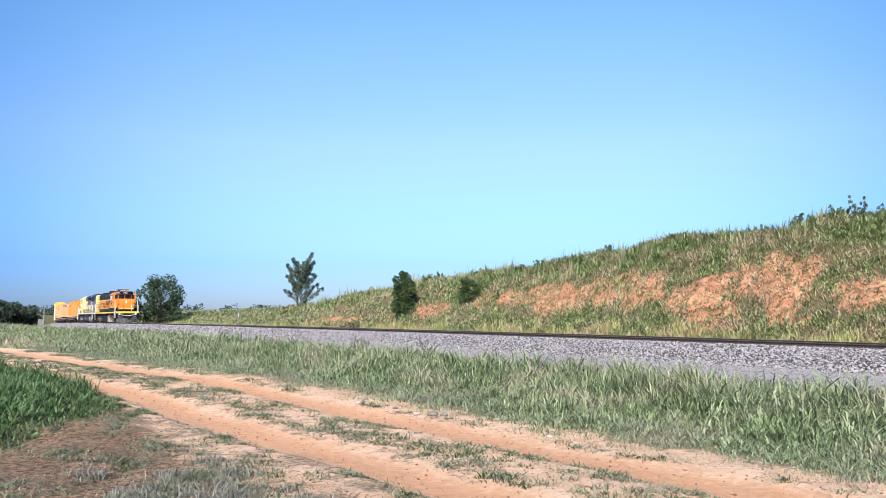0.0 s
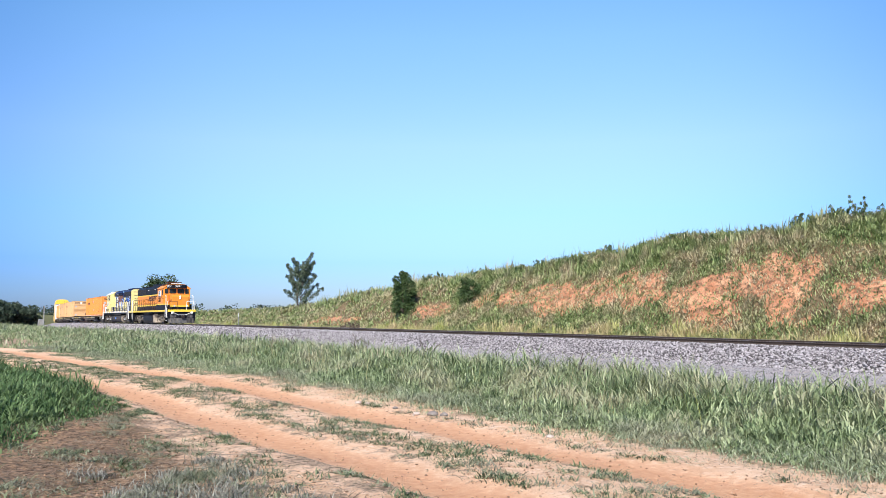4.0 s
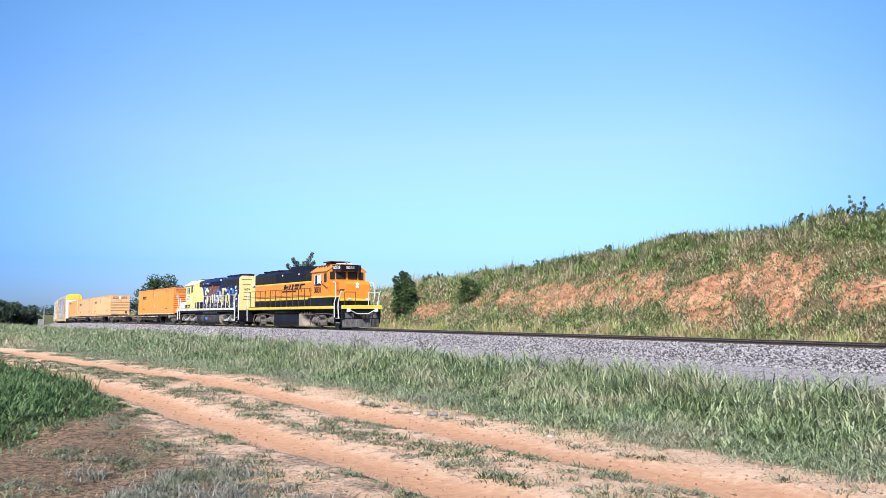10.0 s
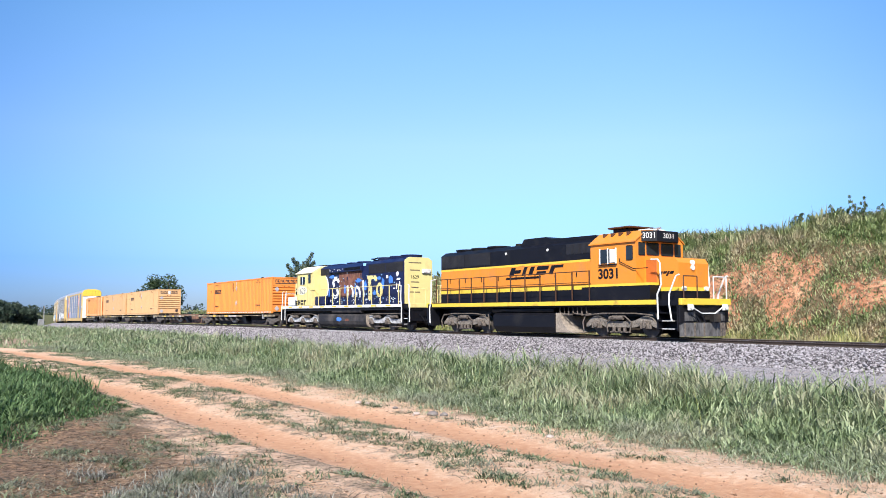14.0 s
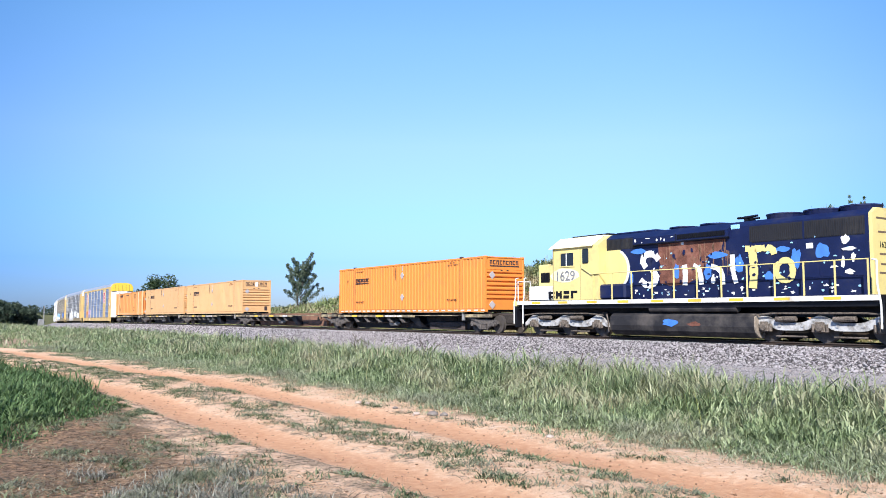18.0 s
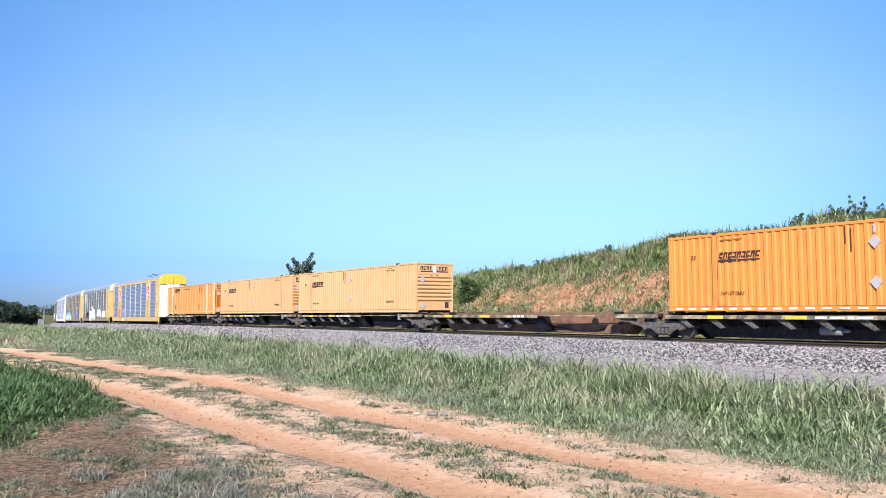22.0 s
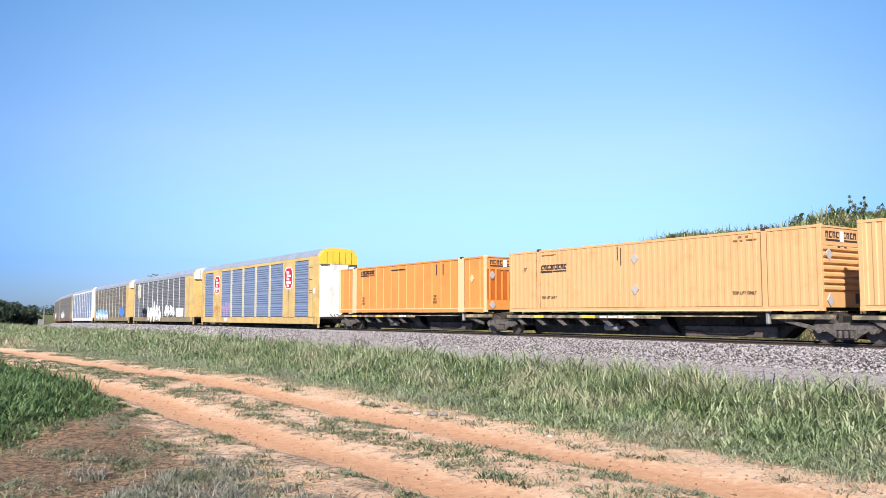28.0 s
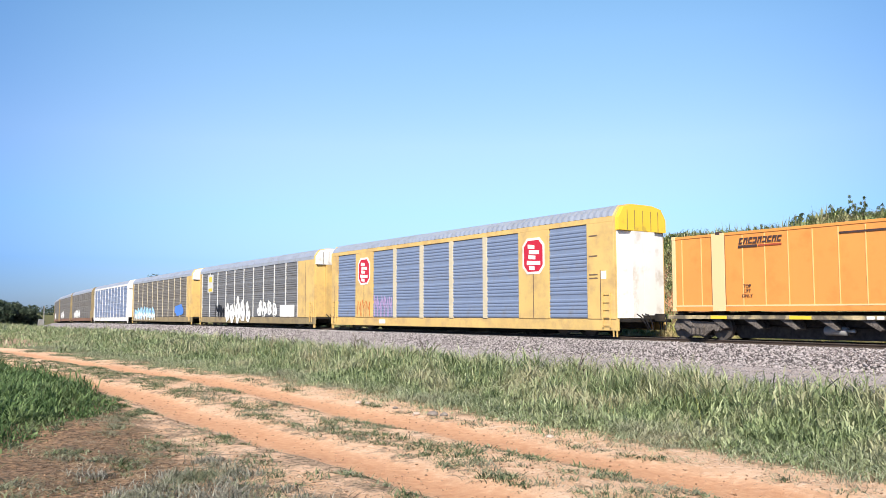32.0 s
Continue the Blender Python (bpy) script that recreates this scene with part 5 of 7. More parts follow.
    for x in (-6.12, 6.12):
        truck(L, x, "three_axle")
    coupler(L, 9.55, 1)
    coupler(L, -9.5, -1)
    hoses(L, 9.3, 1)
    hoses(L, -9.3, -1)
    settle(L, 1.5, 0.925)
    return on_track(L, -21.3, 6.1)


# ---- containers ----
M_STREAK = material("dark_container_lettering", (0.05, 0.03, 0.03), 0.6, vary=0.2)
M_PLACARD = material("dull_grey_placard", (0.42, 0.38, 0.38), 0.7, vary=0.15, scale=3, bump=0.02)
M_SEAM = material("dirty_paint_seam", (0.30, 0.13, 0.05), 0.8, vary=0.4, scale=3.0, bump=0.05, dirt=(0.12, 0.06, 0.03), dirt_amount=0.5)
M_RED_DARK = material("dark_red_lettering", (0.35, 0.06, 0.03), 0.6, vary=0.2)
M_BATTEN = material("worn_yellowish_batten", (0.74, 0.40, 0.15), 0.55, vary=0.1, scale=0.8, bump=0.03)
M_PALE_RIB = material("pale_container_rib", (0.74, 0.50, 0.27), 0.55, vary=0.06, scale=0.8, bump=0.03)


def corrugated(x0, x1, z0, z1, pitch, depth, y):
    """A sheet with upright trapezoid corrugations on the side at y."""
    bm, n = fresh(), max(1, round((x1 - x0) / pitch))
    w = (x1 - x0) / n
    outline = []
    for i in range(n):
        a = x0 + i * w
        outline += [(a, y), (a + 0.32 * w, y), (a + 0.46 * w, y + depth), (a + 0.86 * w, y + depth)]
    outline += [(x1, y), (x1, y + 0.09), (x0, y + 0.09)]
    return prism(bm, outline, "z", z0, z1)


def ribbed_end(y0, y1, z0, z1, n, x, depth):
    """An end wall with level ribs that stand out towards +x."""
    bm = fresh()
    h = (z1 - z0) / n
    outline = [(x - 0.08, z1), (x - 0.08, z0)]
    for i in range(n):
        a = z0 + i * h
        outline += [(x, a), (x, a + 0.25 * h), (x + depth, a + 0.42 * h), (x + depth, a + 0.8 * h)]
    outline.append((x, z1))
    return prism(bm, outline, "y", y0, y1)


def container(s, paint, look_like, label):
    C = thing("shipping_container", label, "container", "containers on the spine cars")
    h, z0, z1 = 8.075, 1.06, 3.925
    part("floor", box(fresh(), -h + 0.1, h - 0.1, -1.2, 1.2, z0 + 0.02, z0 + 0.14), M_UNDER, C)
    part("roof", box(fresh(), -h + 0.05, h - 0.05, -1.25, 1.25, z1 - 0.07, z1 - 0.01), paint, C)
    plain = look_like == "flat"
    for sy in (-1, 1):
        ya, yb = sorted((sy * 1.30, sy * 1.22))
        part("top_rail", box(fresh(), -h, h, ya, yb, z1 - 0.10, z1, 0.008), paint, C)
        part("bottom_rail", box(fresh(), -h, h, ya, yb, z0, z0 + 0.17, 0.008), paint, C)
        for x in (-h + 0.08, h - 0.08):
            part("corner_post", box(fresh(), x - 0.08, x + 0.08, *sorted((sy * 1.303, sy * 1.18)), z0, z1, 0.01), M_PALE_RIB if plain else paint, C)
            for z in (z0 + 0.05, z1 - 0.05):
                part("corner_casting", box(fresh(), x - 0.095, x + 0.095, *sorted((sy * 1.312, sy * 1.13)), z - 0.06, z + 0.065, 0.015), M_PALE_RIB if plain else paint, C)
        for x in (-5.95, 5.95):
            wide = 0.28 if plain else 0.1
            part("lift_post", box(fresh(), x - wide, x + wide, *sorted((sy * 1.306, sy * 1.19)), z0, z1, 0.008), M_PALE_RIB if plain else paint, C, "stiff post under the lifting casting")
            for e in (-wide - 0.015, wide + 0.015):
                part("post_seam", box(fresh(), x + e - 0.012, x + e + 0.012, *sorted((sy * 1.300, sy * 1.25)), z0 + 0.17, z1 - 0.1), M_SEAM, C, "dark seam beside the post")
            part("lift_casting", box(fresh(), x - 0.1, x + 0.1, *sorted((sy * 1.315, sy * 1.16)), z1 - 0.06, z1 + 0.06, 0.015), M_STREAK, C, "dark lifting casting")
    if plain:
        both_sides("side_wall", lambda: box(fresh(), -7.9, 7.9, -1.275, -1.22, z0 + 0.17, z1 - 0.10), paint, C, "flat side wall with pale upright battens")
        for i in range(18):
            x = -7.6 + 0.894 * i
            both_sides("batten", lambda: box(fresh(), x - 0.022, x + 0.022, -1.297, -1.27, z0 + 0.19, z1 - 0.12, 0.008), M_BATTEN, C)
        both_sides("kick_strip", lambda: box(fresh(), -7.9, 7.9, -1.302, -1.27, z0 + 0.175, z0 + 0.225), M_PALE_RIB, C, "pale strip over the bottom rail")
    else:
        pitch, deep = {"coarse": (0.32, 0.032), "fine": (0.31, 0.021), "faint": (0.31, 0.010)}[look_like]
        for a, b in ((-7.915, -6.06), (-5.84, 5.84), (6.06, 7.915)):
            both_sides("side_wall", lambda: corrugated(a, b, z0 + 0.17, z1 - 0.10, pitch, deep, -1.29), paint, C, "corrugated steel side wall")
        both_sides("rail_seam", lambda: box(fresh(), -7.9, 7.9, -1.3035, -1.29, z0 + 0.165, z0 + 0.182), M_SEAM, C, "dirty seam over the bottom rail")
    # end that leads: level ribs, dark writing; the other end is plain doors
    if plain:
        part("end_wall", box(fresh(), h - 0.1, h - 0.04, -1.18, 1.18, z0 + 0.62, z1 - 0.68), M_BOX_DARK, C, "dark orange end wall")
        for i in range(6):
            part("end_post", box(fresh(), h - 0.04, h + 0.01, -1.0 + 0.4 * i - 0.04, -1.0 + 0.4 * i + 0.04, z0 + 0.62, z1 - 0.68, 0.008), paint, C)
    else:
        part("end_wall", ribbed_end(-1.18, 1.18, z0 + 0.62, z1 - 0.68, 7, h - 0.06, 0.075), paint, C, "end wall with level ribs")
    part("end_panel", box(fresh(), h - 0.1, h - 0.02, -1.18, 1.18, z1 - 0.68, z1 - 0.1), paint, C)
    part("end_foot", box(fresh(), h - 0.1, h - 0.015, -1.18, 1.18, z0 + 0.12, z0 + 0.62), paint, C)
    for i in range(9):
        u = -0.98 + 0.215 * i
        shape = [(0.0, 0.0), (0.16, 0.0), (0.16, 0.05), (0.055, 0.05), (0.055, 0.17), (0.16, 0.17), (0.16, 0.22), (0.0, 0.22)] if i % 2 else [(0.0, 0.0), (0.05, 0.0), (0.05, 0.15), (0.11, 0.15), (0.11, 0.0), (0.16, 0.0), (0.16, 0.22), (0.0, 0.22)]
        part("end_stroke", prism(fresh(), [(u + p, z1 - 0.42 + q) for p, q in shape], "x", h - 0.03, h - 0.012), M_STREAK, C, "dark stroke of the owner's mark")
    part("end_rule", box(fresh(), h - 0.025, h - 0.012, -0.98, 0.95, z1 - 0.53, z1 - 0.465), M_STREAK, C, "dark rule on the end")
    if look_like != "coarse":
        part("end_patch", box(fresh(), h - 0.02, h - 0.008, -0.12, 0.12, z1 - 0.55, z1 - 0.18), M_WHITE, C, "white patch over the writing")
    for y, z in ((-0.85, z1 - 0.98), (-0.85, z0 + 0.36)):
        part("end_placard", prism(fresh(), [(y - 0.2, z), (y, z - 0.22), (y + 0.2, z), (y, z + 0.22)], "x", h - 0.02, h + 0.018), M_PLACARD, C, "grey diamond placard")
    part("end_plate", box(fresh(), h - 0.02, h - 0.004, 0.72, 0.98, z0 + 0.25, z0 + 0.6, 0.01), M_STREAK, C, "small dark plate low on the end")
    for y in (-0.3, 0.1):
        part("end_mark", box(fresh(), h - 0.02, h + 0.017, y, y + 0.13, z1 - 0.75, z1 - 0.70), M_STREAK, C)
    for y in (-0.62, 0.62):
        part("end_door", box(fresh(), -h + 0.02, -h + 0.08, y - 0.58, y + 0.58, z0 + 0.12, z1 - 0.12, 0.01), paint, C)
        for dy in (-0.25, 0.25):
            part("lock_rod", rod(fresh(), (-h, y + dy, z0 + 0.1), (-h, y + dy, z1 - 0.1), 0.02, 6), M_GALV, C)
    # writing on the side that faces the road
    y = -1.304
    at, up = (-5.06, 3.47) if plain else (-5.76, 3.0)
    for i in range(9):
        u = at + 0.19 * i
        hook = [(0.0, 0.0), (0.155, 0.0), (0.155, 0.055), (0.055, 0.055), (0.055, 0.16), (0.155, 0.16), (0.155, 0.215), (0.0, 0.215)]
        arch = [(0.0, 0.0), (0.05, 0.0), (0.05, 0.15), (0.105, 0.15), (0.105, 0.0), (0.155, 0.0), (0.155, 0.215), (0.0, 0.215)]
        shape = arch if i % 3 == 1 else [(0.155 - q, w) for q, w in hook][::-1] if i % 2 else hook
        part("maker_stroke", prism(fresh(), [(u + q + 0.25 * w, up + w) for q, w in shape], "y", y - 0.004, y + 0.01), M_STREAK, C, "dark stroke of the owner's mark")
    part("maker_rule", box(fresh(), at - 0.02, at + 0.75, y - 0.004, y + 0.01, up - 0.13, up - 0.05), M_STREAK, C, "dark rule under the owner's mark")
    part("maker_rule", box(fresh(), at + 0.8, at + 1.7, y - 0.004, y + 0.01, up - 0.115, up - 0.065), M_RED_DARK if plain else M_STREAK, C, "thin rule under the owner's mark")
    if not plain:
        for x in (-5.2, 5.13):
            letters("notice", "TOP LIFT ONLY", 0.17, Matrix.Translation((x, y, 1.71)) @ SIDE, M_STREAK, C, 0.85, "small dark stencilled notice")
        for i, w in enumerate((0.22, 0.14, 0.3, 0.18)):
            part("number_bar", box(fresh(), 4.72 + 0.27 * i, 4.72 + 0.27 * i + w * 0.8, y - 0.002, y + 0.01, 3.575, 3.625), M_SEAM, C, "short bar of small writing")
        for i in range(2):
            part("number_bar", box(fresh(), 4.95 + 0.28 * i, 5.07 + 0.28 * i, y - 0.002, y + 0.01, 3.69, 3.76), M_SEAM, C, "short bar of small writing")
        part("number_bar", box(fresh(), -5.7, -4.75, y - 0.002, y + 0.01, 3.65, 3.69), M_SEAM, C, "thin bar of small writing")
        part("seam_mark", box(fresh(), -0.97, -0.93, y - 0.002, y + 0.01, 3.22, 3.78), M_STREAK, C, "dark upright mark on the side")
        part("seam_mark", box(fresh(), -0.78, -0.74, y - 0.002, y + 0.01, 2.98, 3.72), M_STREAK, C, "dark upright mark on the side")
        part("seam_mark", box(fresh(), -0.04, 0.04, y - 0.002, y + 0.01, 3.5, 3.78), M_PLACARD, C, "pale upright strip over the placard")
        for z in (3.22, 1.95):
            part("placard", prism(fresh(), [(-0.2, z), (0.0, z - 0.22), (0.2, z), (0.0, z + 0.22)], "y", y - 0.012, y + 0.01), M_PLACARD, C, "grey diamond placard")
        letters("length_mark", "53'", 0.22, Matrix.Translation((-6.88, y, 3.07)) @ SIDE, M_STREAK, C, 0.9, "dark length mark")
    else:
        for x in (-4.75, 3.45):
            letters("notice", "TOP\nLIFT\nONLY", 0.17, Matrix.Translation((x, y, 1.78)) @ SIDE, M_STREAK, C, 0.95, "small dark stencilled notice")
        part("number_bar", box(fresh(), -1.3, 0.3, y - 0.002, y + 0.01, 3.56, 3.62), M_STREAK, C, "thin bar of small writing")
        for x in (3.6, 4.25):
            part("seam_mark", box(fresh(), x - 0.03, x + 0.03, y - 0.002, y + 0.01, 3.1, 3.7), M_STREAK, C, "dark upright mark on the side")
        part("placard", prism(fresh(), [(6.72, 2.8), (6.92, 2.58), (7.12, 2.8), (6.92, 3.02)], "y", y - 0.012, y + 0.01), M_PALE_RIB, C, "pale diamond placard")
    if look_like == "coarse":
        for i in range(27):
            x = -7.75 + 0.595 * i
            part("foot_patch", box(fresh(), x, x + 0.33, -1.318, -1.30, z0 + 0.05, z0 + 0.12, 0.004), M_WHITE, C, "pale patch on the bottom rail")
    elif not plain:
        both_sides("kick_strip", lambda: box(fresh(), -8.0, 8.0, -1.31, -1.295, z0 + 0.01, z0 + 0.06), M_PALE_RIB, C, "pale worn strip along the bottom rail")
    return on_track(C, s, 8.2)


# ---- spine cars ----
M_SILL = material("dusty_black_sill", (0.018, 0.016, 0.016, 0.085, 0.072, 0.066), 0.85, scale=1.2, grain=8.0, bump=0.1, spec=0.2)
M_APRON = material("worn_yellow_apron_edge", (0.60, 0.48, 0.27), 0.7, vary=0.2, scale=2, bump=0.05, dirt=(0.12, 0.10, 0.075), dirt_amount=0.9, dirt_scale=2.2)

M_FLANGE = material("dusty_brown_flange", (0.05, 0.04, 0.037, 0.15, 0.115, 0.10), 0.85, scale=1.2, grain=8.0, bump=0.1, spec=0.2)


def spine_car(s, rusty, truck_at, mark):
    S = thing("spine_car", "empty spine car with yellow apron edges and rusty centre sill" if rusty else "black steel spine car with worn yellow apron edges", "railcar", "articulated spine cars")
    sill = M_RUSTY if rusty else M_SILL
    tail = -6.2 if min(truck_at) > -7.5 else -7.4
    nose = 5.4 if max(truck_at) > 0 else 6.0
    part("centre_sill", prism(fresh(), [(-8.6, 0.5), (-8.6, 0.9), (-7.8, 1.03), (7.8, 1.03), (8.6, 0.9), (8.6, 0.5), (nose + 0.5, 0.5), (nose, 0.09), (tail + 0.5, 0.09), (tail, 0.5)], "y", -0.42, 0.42), sill, S, "deep centre sill" + (" of rusty steel" if rusty else " of dusty black steel"))
    for sy in (-1, 1):
        apron = part("apron", box(fresh(), -8.4, 1.2, *sorted((sy * 0.42, sy * 1.16)), 0.84, 0.88), M_BLACK, S, "black side apron")
        part("apron_edge", box(fresh(), -8.4, 1.2, *sorted((sy * 1.16, sy * 1.22)), 0.77, 0.91, 0.006), M_APRON, S, "worn yellow apron edge")
        for a, b in ((-6.4, -5.7), (-3.2, -2.4)):
            part("edge_patch", box(fresh(), a, b, *sorted((sy * 1.221, sy * 1.226)), 0.78, 0.90), M_YELLOW, S, "brighter yellow patch on the apron edge")
        part("side_strip", box(fresh(), 1.2, 5.5, *sorted((sy * 0.9, sy * 1.2)), 0.85, 0.90, 0.005), M_APRON, S, "narrow worn yellow side strip")
        part("apron_edge", box(fresh(), 6.1, 8.4, *sorted((sy * 1.10, sy * 1.20)), 0.78, 0.94, 0.006), M_APRON, S, "worn yellow apron edge")
        part("guide_post", box(fresh(), 5.88, 6.02, *sorted((sy * 1.04, sy * 1.22)), 0.60, 1.02, 0.03), M_RUSTY if rusty else M_GALV_DARK, S, "container guide post")
        part("sill_flange", box(fresh(), 1.9, nose - 0.1, *sorted((sy * 0.43, sy * 0.58)), 0.1, 0.5, 0.012), M_RUSTY if rusty else M_FLANGE, S, "dusty lower flange of the sill")
        part("sill_pipe", pipe(fresh(), [(1.6, sy * 0.62, 0.36), (2.6, sy * 0.62, 0.3), (3.0, sy * 0.62, 0.22), (4.6, sy * 0.62, 0.22), (5.0, sy * 0.62, 0.34)], 0.022, 6), M_UNDER, S)
        part("post_brace", prism(fresh(), [(6.06, 0.95), (6.06, 0.8), (7.6, 0.42), (7.6, 0.55)], "y", *sorted((sy * 1.02, sy * 1.1))), M_TRUCK3, S, "slanted dusty brace behind the guide post")
        for i in range(6):
            x = -7.6 + 1.42 * i
            bm = fresh()
            prism(bm, [(x - 0.42, 0.84), (x + 0.3, 0.42), (x + 0.36, 0.46), (x + 0.10, 0.84)], "y", *sorted((sy * 0.42, sy * 1.12)))
            part("gusset", bm, M_TRUCK3, apron, "dusty triangular gusset")
        part("end_slope", prism(fresh(), [(0.2, 0.84), (0.2, 0.68), (1.35, 0.2), (1.6, 0.2), (1.2, 0.84)], "y", *sorted((sy * 0.425, sy * 0.9))), M_BLACK, S)
        if mark:
            for a, b in ((-0.55, -0.3), (-0.22, 0.0), (0.06, 0.3)):
                part("mark_bar", box(fresh(), a, b, *sorted((sy * 1.222, sy * 1.227)), 0.79, 0.89), M_WHITE, S, "white stencilled bar of writing")
        else:
            for a, b in ((-2.1, -1.7), (-1.6, -1.1), (-1.0, -0.8), (-0.7, -0.2)):
                part("mark_bar", box(fresh(), a, b, *sorted((sy * 1.222, sy * 1.227)), 0.80, 0.88), M_WHITE, S, "white stencilled bar of writing")
    part("brake_cylinder", rod(rod(fresh(), (-2.2, -0.72, 0.40), (-1.45, -0.72, 0.40), 0.15, 12), (-1.45, -0.72, 0.40), (-1.2, -0.72, 0.40), 0.06, 8), M_GALV_DARK, S, "grey brake cylinder", True)
    part("brake_pipe", pipe(fresh(), [(-8.0, -0.48, 0.62), (-3.0, -0.5, 0.5), (3.0, -0.5, 0.5), (8.0, -0.48, 0.62)], 0.025, 6), M_UNDER, S)
    part("hand_brake", rod(fresh(), (4.3, -0.5, 0.62), (4.3, -0.43, 0.62), 0.17, 14), M_UNDER, S, "dark hand brake wheel")
    for x in (-7.9, 7.9, 6.6):
        part("cross_bearer", box(fresh(), x - 0.2, x + 0.2, -1.15, 1.15, 0.82, 0.97, 0.02), M_UNDER, S, "dark cross bearer")
    for x in (-6.0, 6.2, -7.85, 7.85):
        for sy in (-1, 1):
            part("pedestal", box(fresh(), x - 0.15, x + 0.15, *sorted((sy * 1.12, sy * 0.8)), 0.885, 1.06, 0.02), M_UNDER, S, "container pedestal")
    for x in truck_at:
        truck(S, x, "freight")
    return S


# ---- autoracks ----
def ribbed_panel(w, h, n):
    """A galvanised screen with level ribs, its foot at the origin."""
    bm = fresh()
    st = h / n
    outline = [(0.02, h), (0.02, 0.0)]
    for i in range(n):
        a = i * st
        d = 0.0 if i % 6 == 5 else 0.03
        outline += [(-0.005, a), (-0.005 - d, a + 0.3 * st), (-0.005 - d, a + 0.7 * st)]
    outline.append((-0.005, h))
    return prism(bm, outline, "x", 0.0, w)


M_SCREEN_BLUE = material("blue_grey_galvanised_screen", (0.17, 0.225, 0.34), 0.6, metal=0.1, vary=0.14, scale=1.2, bump=0.04, dirt=(0.16, 0.18, 0.22), dirt_amount=0.3)
M_SCREEN_GREY = material("dull_grey_screen", (0.15, 0.155, 0.165), 0.7, metal=0.1, vary=0.2, scale=1.2, bump=0.05, dirt=(0.10, 0.095, 0.09), dirt_amount=0.4)
M_SCREEN_TAN = material("brownish_grey_screen", (0.15, 0.14, 0.125), 0.75, vary=0.2, scale=1.2, bump=0.05, dirt=(0.10, 0.08, 0.065), dirt_amount=0.4)
M_POST_BUFF = material("pale_buff_post", (0.50, 0.44, 0.32), 0.6, vary=0.12, scale=2, bump=0.03)
M_POST_PALE = material("pale_galvanised_post", (0.60, 0.60, 0.58), 0.55, metal=0.2, vary=0.1, scale=2, bump=0.03)
M_ROOF = material("galvanised_roof_sheet", (0.52, 0.55, 0.60), 0.42, metal=0.6, vary=0.12, scale=1.0, bump=0.05, dirt=(0.4, 0.4, 0.4), dirt_amount=0.3)


def corrugated_roof(ridges):
    """A curved roof sheet whose corrugations run across the car."""
    bm = fresh()
    rings, n = [], 130
    for i in range(n + 1):
        x, up = -12.9 + 25.8 * i / n, 0.035 * (i % 2)
        rings.append([bm.verts.new((x, a * (1 + 0.3 * up), b + up)) for a, b in ridges])
    for p, q in zip(rings, rings[1:]):
        for j in range(len(ridges) - 1):
            bm.faces.new((p[j], p[j + 1], q[j + 1], q[j]))
        bm.faces.new((p[-1], p[0], q[0], q[-1]))
    bm.faces.new(rings[0])
    bm.faces.new(rings[-1][::-1])
    bmesh.ops.recalc_face_normals(bm, faces=bm.faces)
    return bm


M_RACK_DULL = material("weathered_olive_yellow_paint", (0.27, 0.21, 0.11), 0.65, vary=0.2, scale=0.8, bump=0.04, dirt=(0.16, 0.12, 0.08), dirt_amount=0.5)


